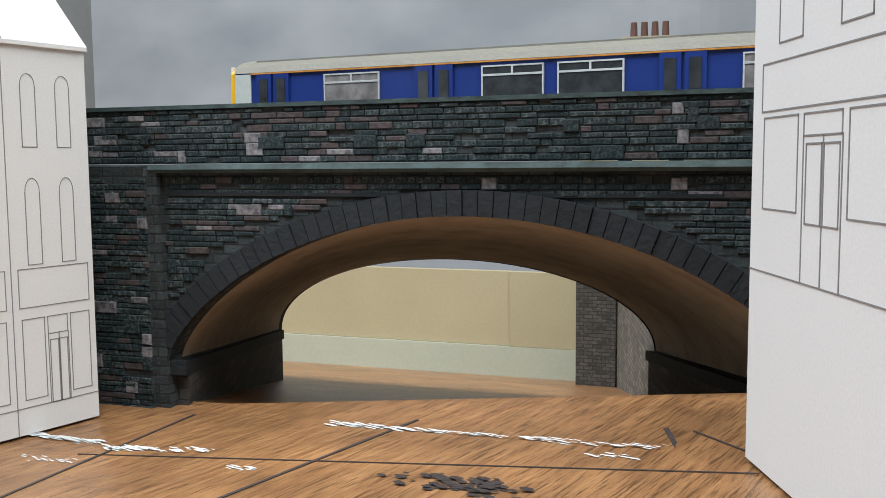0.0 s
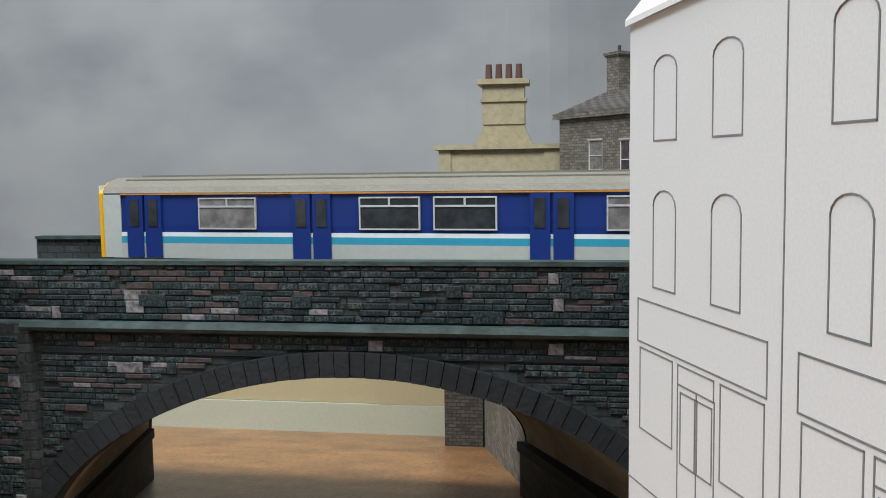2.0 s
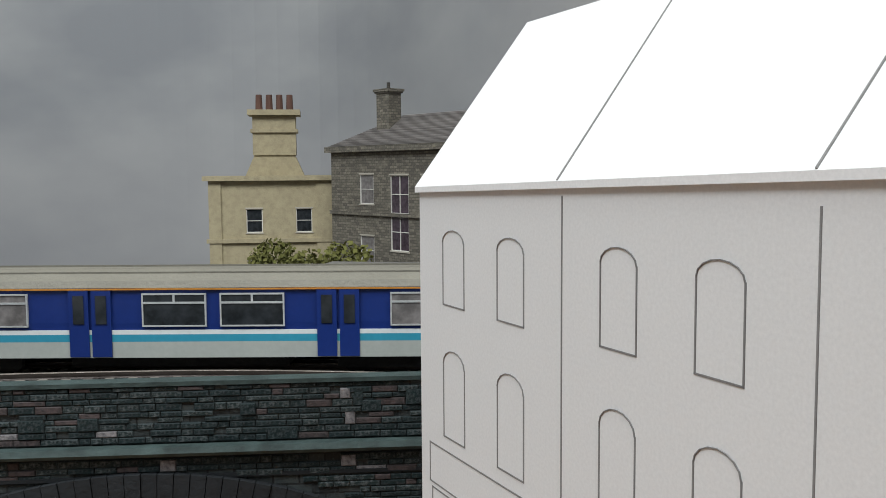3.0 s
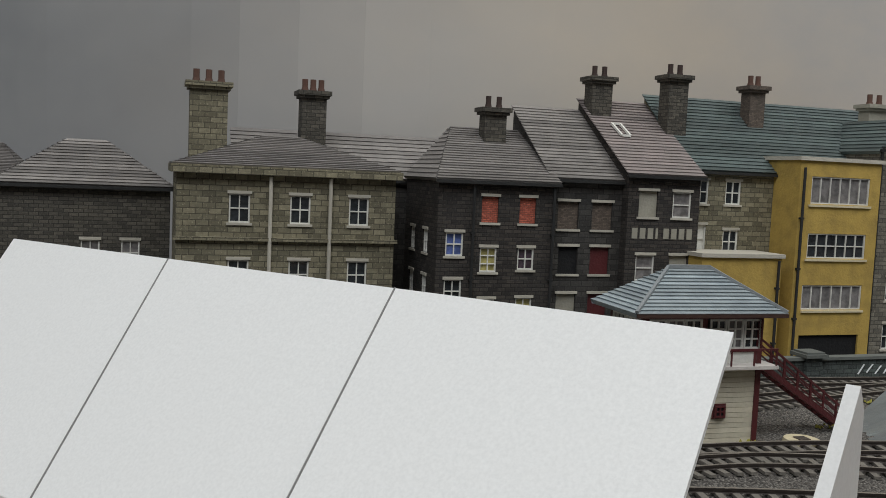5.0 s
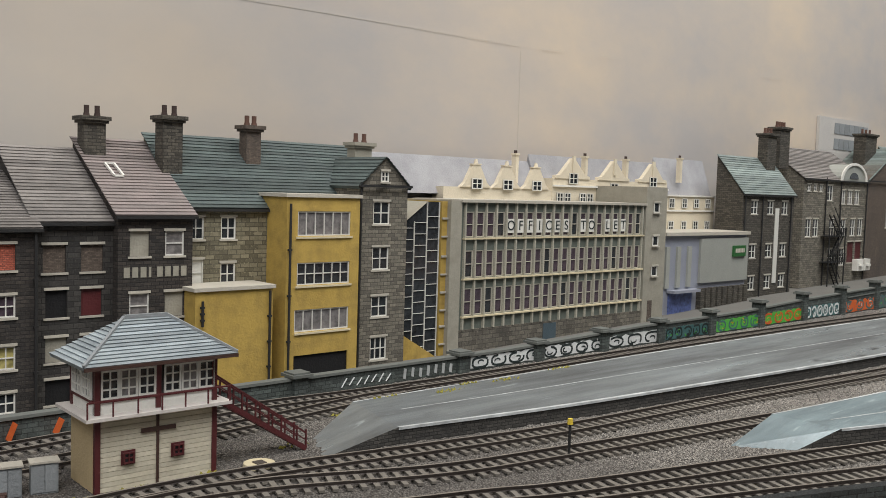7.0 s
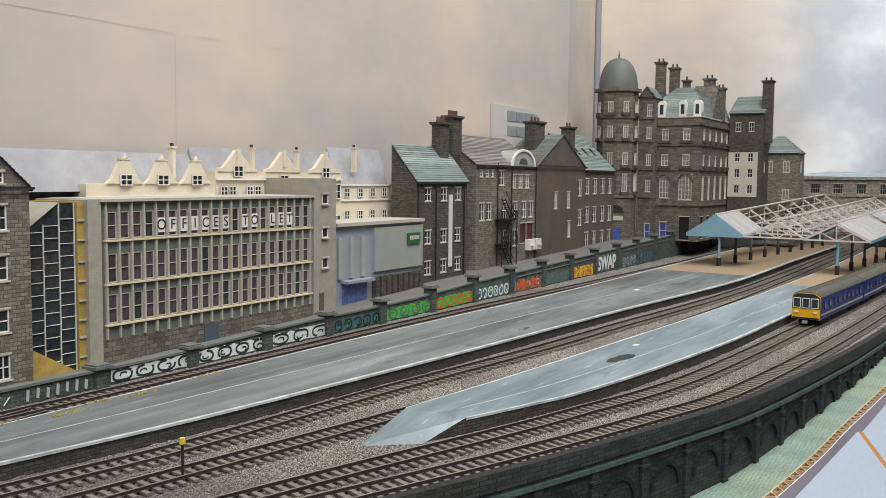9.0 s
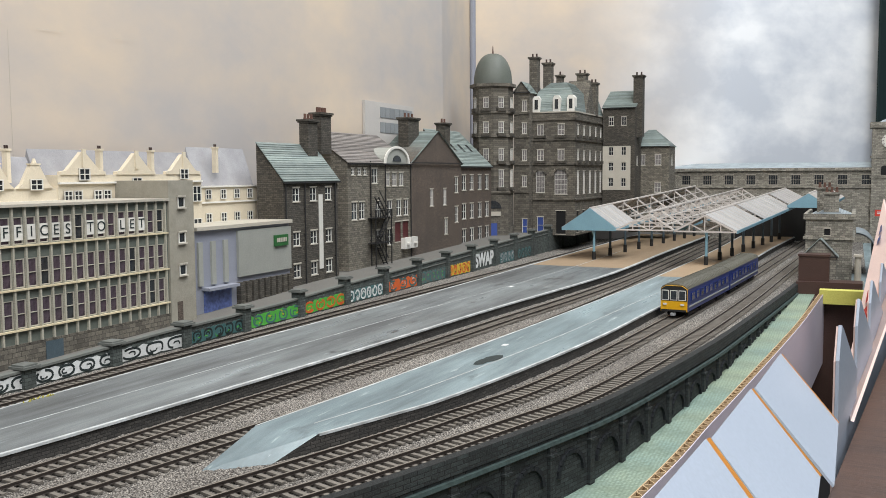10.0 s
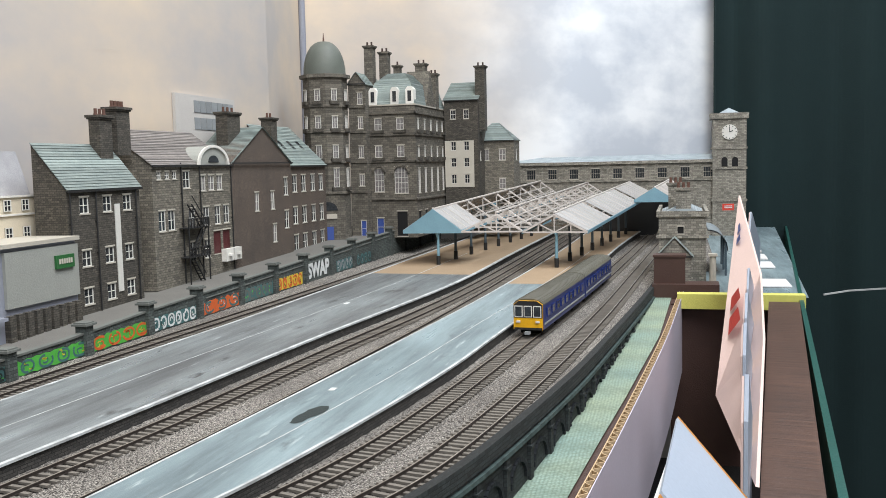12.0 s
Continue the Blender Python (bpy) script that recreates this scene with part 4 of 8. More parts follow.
def platforms():
    platform("rear_platform", P1_FRONT, P1_BACK, "blue-grey asphalt platform with white edges and a ramped end", 0.236, (np.array([0.205, 0.223]), np.array([0.215, 0.245])), 0.99)
    platform("island_platform", P2_FRONT, P2_BACK, "glossy blue-grey asphalt platform with white edges and a ramped end", 0.372, (np.array([0.352, 0.128]), np.array([0.335, 0.146])), 0.93)
    for name, x, y, sx, sy, m, lab in (("oil_stain", 0.522, 0.112, 0.015, 0.0042, M_BLACKG, "dark oily stain on the island platform"),
                                       ("hatch_cover", 0.563, 0.118, 0.005, 0.0028, M_WHITEP, "small pale hatch cover on the island platform"),
                                       ("hatch_cover", 0.815, 0.205, 0.007, 0.003, M_WHITEP, "small pale hatch cover on the rear platform")):
        bm = bmesh.new()
        if name == "oil_stain":
            rng = random.Random(3)
            poly(bm, [(x + sx * (0.75 + 0.4 * rng.random()) * math.cos(k * 0.35), y + sy * (0.7 + 0.5 * rng.random()) * math.sin(k * 0.35) - 0.1 * sx * math.cos(k * 0.35), 0.00635) for k in range(18)])
        else:
            box(bm, x - sx / 2, x + sx / 2, y - sy / 2, y + sy / 2, 0.00615, 0.0065)
        tagged(part(name, bm, m), lab, "platform detail")
    rng = random.Random(8)
    bm = bmesh.new()
    for x0, y0 in ((0.262, 0.262), (0.275, 0.263), (0.31, 0.262), (0.33, 0.258), (0.29, 0.255), (0.245, 0.268), (0.205, 0.241), (0.37, 0.262), (0.12, 0.229), (0.14, 0.229), (0.165, 0.229)):
        for k in range(22):
            x, y, r = x0 + rng.gauss(0, 0.004), y0 + rng.gauss(0, 0.001), rng.uniform(0.0003, 0.0008)
            z = 0.0063 if 0.24 < x and y < 0.262 else 0.0002
            vs = [bm.verts.new((x + r * math.cos(j * 1.57), y + r * math.sin(j * 1.57), z)) for j in range(4)]
            top = bm.verts.new((x + rng.gauss(0, r), y, z + r * 1.4))
            for j in range(4):
                bm.faces.new((vs[j], vs[(j + 1) % 4], top))
    tagged(part("moss_tufts", bm, M_LEAF), "tufts of dry yellow-green moss on platform edge and track side", "moss", kind="stuff")


def retaining_wall():
    ob = thing("retaining_wall", "dark green-grey stone wall with piers and graffiti beside the rear track", "wall")
    xs = np.linspace(-0.02, 1.5, 120)
    bm, bc = bmesh.new(), bmesh.new()
    for a, b in zip(xs, xs[1:]):
        za, zb = (street_z(q) + float(np.interp(q, [0.50, 0.62], [0.0075, 0.0040])) for q in (a, b))
        poly(bm, [(a, 0.304, -0.001), (b, 0.304, -0.001), (b, 0.304, zb), (a, 0.304, za)])
        poly(bm, [(a, 0.307, -0.001), (b, 0.307, -0.001), (b, 0.307, zb), (a, 0.307, za)])
        for y0, y1, lo, hi in ((0.3032, 0.3078, 0, 0.0012),) + (((0.3034, 0.304, -0.0042, -0.0034),) if a > 0.78 else ()):
            p = [(a, y0, za + lo), (b, y0, zb + lo), (b, y0, zb + hi), (a, y0, za + hi)]
            q = [(a, y1, za + lo), (b, y1, zb + lo), (b, y1, zb + hi), (a, y1, za + hi)]
            poly(bc, p), poly(bc, q), poly(bc, [p[3], p[2], q[2], q[3]]), poly(bc, [p[0], p[1], q[1], q[0]])
    part("wall_face", bm, M_WALLG, ob)
    part("coping", bc, M_COPE, ob)
    for x in [0.2478] + list(np.arange(0.346, 0.53, 0.0575)) + list(np.arange(0.578, 1.48, 0.0655)):
        z = street_z(x) + 0.0085
        bm = bmesh.new()
        box(bm, x - 0.0035, x + 0.0035, 0.3018, 0.309, -0.001, z + 0.0005)
        p = part("pier", bm, M_WALLG, ob)
        bm = bmesh.new()
        box(bm, x - 0.0052, x + 0.0052, 0.3003, 0.3105, z + 0.0005, z + 0.0018)
        box(bm, x - 0.0042, x + 0.0042, 0.3013, 0.3095, z + 0.0018, z + 0.0026)
        part("cap", bm, M_COPE, p)
    # graffiti: paint laid on the wall face
    def loop(bm, cx, cz, w, h, thick, rng, turn=6.2832):
        """One thick painted stroke bent round like a letter."""
        a0, k = rng.uniform(0, 6.28), 11
        sq = rng.uniform(0.6, 1.0)
        pts = []
        for j in range(k + 1):
            a = a0 + turn * j / k
            c, sn = math.cos(a), math.sin(a)
            pts.append((cx + w * math.copysign(abs(c) ** sq, c), cz + h * math.copysign(abs(sn) ** sq, sn)))
        for p, q in zip(pts, pts[1:]):
            bar(bm, (p[0], 0.30372, p[1]), (q[0], 0.30372, q[1]), 0.0001, thick)

    def tag(x0, x1, back, front, light, seed, n, weight=0.15):
        """A painted piece: uneven ground colour, n bubble letters and thin highlights, up to the coping."""
        rng = random.Random(seed)
        top = lambda x: 0.0072 + 0.28 * street_z(x)
        if back:
            bm = bmesh.new()
            k = 4 * n
            up = [(x0 + (x1 - x0) * i / k, top(x0 + (x1 - x0) * i / k) * (1.0 - 0.22 * (i % 2) * rng.random())) for i in range(k, -1, -1)]
            low = [(x0 + (x1 - x0) * i / k, 0.0004 + rng.uniform(0, 0.0009)) for i in range(k + 1)]
            prism(bm, low + up, 0.30375, 0.30395)
            part("graffiti", bm, back, ob)
        bm, bh = bmesh.new(), bmesh.new()
        for i in range(n):
            cx = x0 + (x1 - x0) * (i + 0.5) / n
            hi = top(cx)
            w, h, cz = (x1 - x0) / n * 0.40, hi * 0.36, hi * 0.52
            loop(bm, cx, cz, w * rng.uniform(0.8, 1.05), h, hi * weight, rng, rng.uniform(4.4, 6.28))
            loop(bm, cx + rng.uniform(-0.2, 0.2) * w, cz + rng.uniform(-0.3, 0.3) * h, w * 0.35, h * 0.4, hi * weight * 0.7, rng, 3.6)
            for j in range(2):
                loop(bh, cx + rng.uniform(-0.6, 0.6) * w, cz + rng.uniform(-0.7, 0.7) * h, w * 0.28, h * 0.25, hi * 0.07, rng, 2.4)
        part("graffiti", bm, front, ob)
        part("graffiti", bh, light, ob)

    def scrawl(x0, x1, z0, z1, colour, n, thick, slant=0.0008):
        """Writing kept as plain slanted bars of its size and colour."""
        bm = bmesh.new()
        for i in range(n):
            x = x0 + (x1 - x0) * (i + 0.5) / n
            low, up = z0 + 0.0006 * (i % 3 == 1), z1 - 0.0007 * (i % 4 == 2)
            bar(bm, (x - slant, 0.30372, low), (x + slant, 0.30372, up), thick, 0.0001)
        part("graffiti", bm, colour, ob)

    scrawl(0.040, 0.152, 0.0008, 0.0068, M_ORANGEP, 7, 0.0100, 0.0012)
    scrawl(0.270, 0.300, 0.0014, 0.0054, M_WHITEP, 7, 0.0009, 0.0014)
    scrawl(0.305, 0.340, 0.0012, 0.0062, M_WHITEP, 7, 0.0032, 0.0002)
    tag(0.352, 0.462, M_WHITEP, M_BLACKG, M_WHITEP, 14, 8, 0.17)
    tag(0.464, 0.520, M_WHITEP, M_BLACKG, M_WHITEP, 15, 3, 0.16)
    tag(0.524, 0.576, M_TEALG, M_BLACKG, M_GREENP, 16, 5)
    tag(0.584, 0.644, M_GREENP, M_TEALG, M_YELG, 17, 4)
    tag(0.648, 0.708, M_GREENP, M_ORANGEP, M_YELG, 18, 4)
    tag(0.712, 0.770, M_TEALG, M_WHITEP, M_BLACKG, 19, 6)
    tag(0.780, 0.838, M_ORANGEP, M_TEALG, M_WHITEP, 20, 3)
    tag(0.844, 0.900, M_TEALG, M_COPE, M_GREENP, 21, 5)
    tag(0.908, 0.964, M_YELG, M_ORANGEP, M_BLACKG, 22, 5)
    lettering("graffiti", "SWAP", 0.0200, M_WHITEP, ob, pose(1.0040, 0.3037, 0.0095, 90, 0, 0), bold=0.0008)
    tag(1.052, 1.100, M_TEALG, M_CAB, M_WHITEP, 23, 4)
    tag(1.112, 1.160, None, M_TEALG, M_CAB, 24, 4)


# ---- viaduct and bridge ----
BR_A, BR_B = np.array([-0.152, 0.1274]), np.array([-0.0405, 0.158])
BR_ANG = math.degrees(math.atan2(*(BR_B - BR_A)[::-1]))
BRIDGE = pose(BR_A[0], BR_A[1], 0, 0, 0, BR_ANG)
BR_LEN = 0.1365


def arch_z(u, crown, half, spring, power=0.5):
    """Height of the arch at u from its middle: an ellipse, or flatter-shouldered for a higher power."""
    s = max(0.0, 1 - (u / half) ** 2)
    return spring + (crown - spring) * s ** power


def viaduct():
    ob = thing("viaduct", "sooty stone retaining viaduct with blind arches carrying the tracks", "viaduct")
    left = VIADUCT[VIADUCT[:, 0] < -0.156]
    right = VIADUCT[VIADUCT[:, 0] > -0.018]
    for line in (left, right):
        for nm, prof, m in (("wall_face", [(0, -0.046), (0.004, -0.046), (0.004, 0.0005), (0, 0.0005)], M_VIAD),
                            ("parapet", [(-0.0006, -0.003), (0.0032, -0.003), (0.0032, 0.0034), (-0.0006, 0.0034)], M_VIAD),
                            # greenish course, toned lighter than the wall for the light it catches
                            ("string_course", [(-0.002, -0.0058), (0.001, -0.0058), (0.001, -0.0044), (-0.0016, -0.0044)], M_STRING)):
            bm = bmesh.new()
            ribbon(bm, line, prof)
            part(nm, bm, m, ob)
    d, nrm = side_of(right)
    run = np.r_[0, np.cumsum(np.linalg.norm(np.diff(right, axis=0), axis=1))]
    for s in np.arange(0.10, run[-1] - 0.02, 0.030):
        x, y = np.interp(s, run, right[:, 0]), np.interp(s, run, right[:, 1])
        a = math.degrees(math.atan2(np.interp(s, run, d[:, 1]), np.interp(s, run, d[:, 0])))
        base = pose(x, y, 0, 0, 0, a)
        bm = bmesh.new()
        box(bm, -0.0019, 0.0019, -0.0016, 0.001, -0.046, -0.0060)
        box(bm, -0.0024, 0.0024, -0.0021, 0.001, -0.0105, -0.0093)
        part("pilaster", bm, M_VIAD, ob, at=base)
        bm = bmesh.new()
        n, r = 12, 0.0085
        for i in range(n):
            t0, t1 = math.pi * i / n, math.pi * (i + 0.9) / n
            prism(bm, [(0.015 + r * math.cos(t0), -0.021 + r * math.sin(t0)), (0.015 + (r + 0.0017) * math.cos(t0), -0.021 + (r + 0.0017) * math.sin(t0)), (0.015 + (r + 0.0017) * math.cos(t1), -0.021 + (r + 0.0017) * math.sin(t1)), (0.015 + r * math.cos(t1), -0.021 + r * math.sin(t1))], -0.0012, 0.001)
        part("blind_arch", bm, M_VOUSS, ob, at=base)


def bridge():
    ob = thing("bridge", "dark sooty stone bridge with a wide flat arch and string course", "bridge", BRIDGE)
    L, depth = BR_LEN, 0.058
    mid, half, crown, spring = 0.0715, 0.0555, -0.0098, -0.0366
    base = -0.052
    # spandrel face with the arch cut out
    n = 40
    far = (0.0368, 0.0548, -0.0280, -0.0505)
    back = 0.100
    for y0, y1, (mi, ha, cr, sp) in ((0, 0.003, (mid, half, crown, spring)), (back, back + 0.003, far)):
        bm = bmesh.new()
        top = -0.0015 if y0 == 0 else -0.022
        us = [mi - ha * math.cos(math.pi * i / n) for i in range(n + 1)]
        for a, b in zip(us, us[1:]):
            za, zb = (arch_z(q - mi, cr, ha, sp, 0.7 if y0 == 0 else 0.5) for q in (a, b))
            prism(bm, [(a, za), (b, zb), (b, top), (a, top)], y0, y1)
        box(bm, -0.012 if y0 == 0 else -0.06, mi - ha, y0, y1, base - 0.026 * (y0 > 0), top)
        box(bm, mi + ha, L + 0.012, y0, y1, base - 0.026 * (y0 > 0), top)
        part("spandrel", bm, M_VIAD, ob)
    # barrel, abutments and deck
    bm = bmesh.new()
    last = None
    for i in range(37):
        t = math.pi * i / 36
        ring = [(m0 - h0 * math.cos(t), y, s0 + (c0 - s0) * abs(math.sin(t)) ** e) for y, e, (m0, h0, c0, s0) in ((0.003, 1.4, (mid, half, crown, spring)), (back + 0.001, 1.0, far))]
        if last:
            poly(bm, [last[0], ring[0], ring[1], last[1]])
        last = ring
    bmesh.ops.remove_doubles(bm, verts=bm.verts, dist=1e-6)
    part("barrel", bm, M_BARREL, ob, "tan painted lining of the arch", smooth=True)
    for sgn in (-1, 1):
        bm = bmesh.new()
        n0, n1 = mid + sgn * (half - 0.0025), far[0] + sgn * (far[1] - 0.0015)
        o0, o1 = mid + sgn * (half + 0.004), far[0] + sgn * (far[1] + 0.024)
        lo = [bm.verts.new(p) for p in ((n0, 0.001, base), (n1, back, base - 0.02), (o1, back, base - 0.02), (o0, 0.001, base))]
        hi = [bm.verts.new((v.co.x, v.co.y, (spring if v.co.y < 0.05 else far[3]) - 0.0002)) for v in lo]
        bm.faces.new(lo), bm.faces.new(hi)
        for k in range(4):
            bm.faces.new((lo[k], lo[(k + 1) % 4], hi[(k + 1) % 4], hi[k]))
        ab = part("abutment", bm, M_SOOT2, ob)
        bm = bmesh.new()
        q = [(n0 - sgn * 0.0008, -0.0008), (n1 - sgn * 0.0008, back), (o1, back), (o0, -0.0008)]
        lo = [bm.verts.new((x, y, (spring if y < 0.05 else far[3]) - 0.0024)) for x, y in q]
        hi = [bm.verts.new((x, y, (spring if y < 0.05 else far[3]) + 0.0002)) for x, y in q]
        bm.faces.new(lo), bm.faces.new(hi)
        for k in range(4):
            bm.faces.new((lo[k], lo[(k + 1) % 4], hi[(k + 1) % 4], hi[k]))
        part("impost", bm, M_VOUSS, ab)
    bm = bmesh.new()
    box(bm, 0, L + 0.012, 0.003, depth - 0.003, -0.0085, -0.0015)
    part("deck", bm, M_VOUSS, ob)
    bm = bmesh.new()
    box(bm, 0.001, 0.0135, -0.0022, 0.001, base, -0.0016)
    prism(bm, [(0.0128, base), (0.0165, base), (0.0150, -0.0016), (0.0128, -0.0016)], -0.0016, 0.001)
    part("pilaster", bm, M_VIAD, ob)
    for y0, y1 in ((-0.0016, 0.0035), (depth - 0.0035, depth + 0.0016)):
        bm = bmesh.new()
        prism_pts = [(y0, -0.0028), (y0 - 0.0004, -0.0022), (y0, -0.0013), (y1, -0.0013), (y1, -0.0028)]
        a = [bm.verts.new((-0.02, y, z)) for y, z in prism_pts]
        c = [bm.verts.new((L + 0.012, y, z)) for y, z in prism_pts]
        for i in range(5):
            bm.faces.new((a[i], a[(i + 1) % 5], c[(i + 1) % 5], c[i]))
        bm.faces.new(a), bm.faces.new(c)
        part("string_course", bm, M_STRING, ob, "worn greenish string course")
    for y0, y1 in ((0.0006, 0.003), (depth - 0.003, depth - 0.0006)):
        bm = bmesh.new()
        box(bm, -0.02, L + 0.012, y0, y1, -0.0012, 0.0083)
        part("parapet", bm, M_VIAD, ob)
        bm = bmesh.new()
        box(bm, -0.02, L + 0.012, y0 - 0.0006, y1 + 0.0004, 0.0083, 0.0090)
        part("coping", bm, M_STRING, ob)
    bm = bmesh.new()
    box(bm, 0.062, 0.072, depth - 0.005, depth + 0.004, -0.0012, 0.0125)
    box(bm, 0.061, 0.073, depth - 0.006, depth + 0.005, 0.0125, 0.0138)
    part("pier", bm, M_WALLG, ob)
    bm = bmesh.new()
    box(bm, 0.0165, L, -0.0004, 0.001, -0.0068, -0.0062)
    part("ledge", bm, M_VOUSS, ob)
    return ob, mid, half, crown, spring


def bridge_stones(ob, mid, half, crown, spring):
    """Each stone of the face, laid in broken courses."""
    rng = random.Random(21)
    n = 52
    ts = np.linspace(0, math.pi, 400)
    us, zs = half * np.cos(ts), (crown - spring) * np.sin(ts).clip(0) ** 1.4
    arc = np.r_[0, np.cumsum(np.hypot(np.diff(us), np.diff(zs)))]
    tx, tz = np.gradient(us, arc), np.gradient(zs, arc)
    for i in range(n):
        pts = []
        for k, r in ((0.03, 0), (0.03, 1), (0.97, 1), (0.97, 0)):
            at = arc[-1] * (i + k) / n
            u, z, nx, nz = (float(np.interp(at, arc, q)) for q in (us, zs, tz, -tx))
            pts.append((mid + u + nx * 0.0041 * r, spring + z + nz * 0.0041 * r))
        bm = bmesh.new()
        prism(bm, pts, -0.0012 - rng.random() * 0.0003, 0.0006)
        part("voussoir", bm, M_VOUSS, ob)
    kinds = {}
    tones = [paint("face_stone_dark", (0.014, 0.027, 0.027), (0.007, 0.015, 0.0155), rough=0.8, spec=0.25, big=700, fine=2500, var=1.0, dirt=(0.26, 0.27, 0.28), dirt_amt=0.5),
             paint("face_stone_green", (0.008, 0.020, 0.021), (0.004, 0.011, 0.012), rough=0.8, spec=0.25, big=700, fine=2500, var=1.0, dirt=(0.13, 0.14, 0.15), dirt_amt=0.5),
             paint("face_stone_pale", (0.24, 0.225, 0.23), (0.03, 0.033, 0.036), rough=0.8, var=1.0, big=900, fine=2500),
             paint("face_stone_pink", (0.075, 0.055, 0.055), (0.018, 0.02, 0.02), rough=0.8, var=1.0, big=900, fine=2500)]
    rest = []
    count = 0
    for z0, z1, u0, u1, y in ((-0.0011, 0.0082, -0.019, 0.135, 0.0006), (-0.0068, -0.0032, 0.016, 0.135, 0.0), (-0.052, -0.007, 0.0155, 0.135, 0.0), (-0.052, -0.0033, 0.001, 0.0135, -0.0022)):
        z = z0
        while z < z1 - 0.0006:
            h = min(rng.choice((0.0009, 0.0011, 0.0013, 0.0010)), z1 - z)
            u = u0 + rng.random() * 0.001
            while u < u1 - 0.001:
                w = min(rng.choice((0.0018, 0.0026, 0.0034, 0.0042, 0.005)), u1 - u)
                hh = h
                clear = True
                if z < -0.005 and y == 0.0:
                    for uu in (u, u + w):
                        s = (uu - mid) / (half + 0.0036)
                        top = spring + (crown - spring + 0.0041) * max(0, 1 - s * s) ** 0.62 if abs(s) < 1 else -1
                        if z < top:
                            clear = False
                if clear and rng.random() < 0.93:
                    big = rng.random() < 0.06 and z + 2.1 * h < z1
                    hh = 2.05 * h if big else h
                    pale = rng.random()
                    tone = 2 if (big and pale < 0.6) or pale < 0.035 else 3 if pale < 0.14 else (0 if pale < 0.55 else 1)
                    out = 0.0002 + 0.00025 * rng.random() + (0.0001 if big else 0)
                    key = (round(w, 4), round(hh, 4), tone)
                    if key not in kinds:
                        g = 0.00006
                        bm = bmesh.new()
                        b = 0.00014
                        o = [(g, g), (w - g, g), (w - g, hh - g), (g, hh - g)]
                        i = [(g + b, g + b), (w - g - b, g + b), (w - g - b, hh - g - b), (g + b, hh - g - b)]
                        vo = [bm.verts.new((p, 0.0, q)) for p, q in o]
                        vm = [bm.verts.new((p, -0.6, q)) for p, q in o]
                        vi = [bm.verts.new((p, -1.0, q)) for p, q in i]
                        for k in range(4):
                            bm.faces.new((vo[k], vo[(k + 1) % 4], vm[(k + 1) % 4], vm[k]))
                            bm.faces.new((vm[k], vm[(k + 1) % 4], vi[(k + 1) % 4], vi[k]))
                        bm.faces.new(vi)
                        kinds[key] = mesh_of("stone", bm, tones[tone])
                    at = Matrix.Translation((u, y, z)) @ Matrix.Diagonal((1, out, 1, 1))
                    if count < 620:
                        part("stone", kinds[key], None, ob, at=at)
                        count += 1
                    else:
                        rest.append((kinds[key], at, tone))
                u += w
            z += h
    for tone in range(4):
        v, f = [], []
        for me, at, tn in rest:
            if tn == tone:
                k = len(v)
                v += [tuple(at @ w.co) for w in me.vertices]
                f += [tuple(i + k for i in p.vertices) for p in me.polygons]
        if v:
            me = bpy.data.meshes.new("stones")
            me.from_pydata(v, [], f)
            me.materials.append(tones[tone])
            tagged(part("stones", me, None, ob), kind="stuff")


def behind_bridge():
    ob = thing("rear_board", "cream and pale green painted board closing the view through the arch", "board", BRIDGE)
    bm = bmesh.new()
    box(bm, -0.26, 0.0088, 0.271, 0.275, -0.0868, -0.052)
    part("upper_panel", bm, M_CREAMBD, ob)
    bm = bmesh.new()
    box(bm, 0.0090, 0.085, 0.270, 0.274, -0.0868, -0.052)
    part("upper_panel", bm, M_CREAMBD, ob)
    bm = bmesh.new()
    box(bm, -0.26, 0.085, 0.2695, 0.275, -0.115, -0.0870)
    part("lower_panel", bm, M_PALEBD, ob)
    ob = thing("stone_pier", "dark grey stone pier standing behind the arch", "pier", BRIDGE)
    bm = bmesh.new()
    box(bm, 0.048, 0.064, 0.226, 0.236, -0.105, -0.040)
    part("shaft", bm, M_DARKST, ob)
    bm = bmesh.new()
    lo = [bm.verts.new(p) for p in ((0.0643, 0.228, -0.105), (0.0925, 0.104, -0.08), (0.110, 0.104, -0.08), (0.082, 0.234, -0.105))]
    hi = [bm.verts.new((v.co.x, v.co.y, -0.036)) for v in lo]
    bm.faces.new(lo), bm.faces.new(hi)
    for k in range(4):
        bm.faces.new((lo[k], lo[(k + 1) % 4], hi[(k + 1) % 4], hi[k]))
    part("wing_wall", bm, M_GREYST, ob)


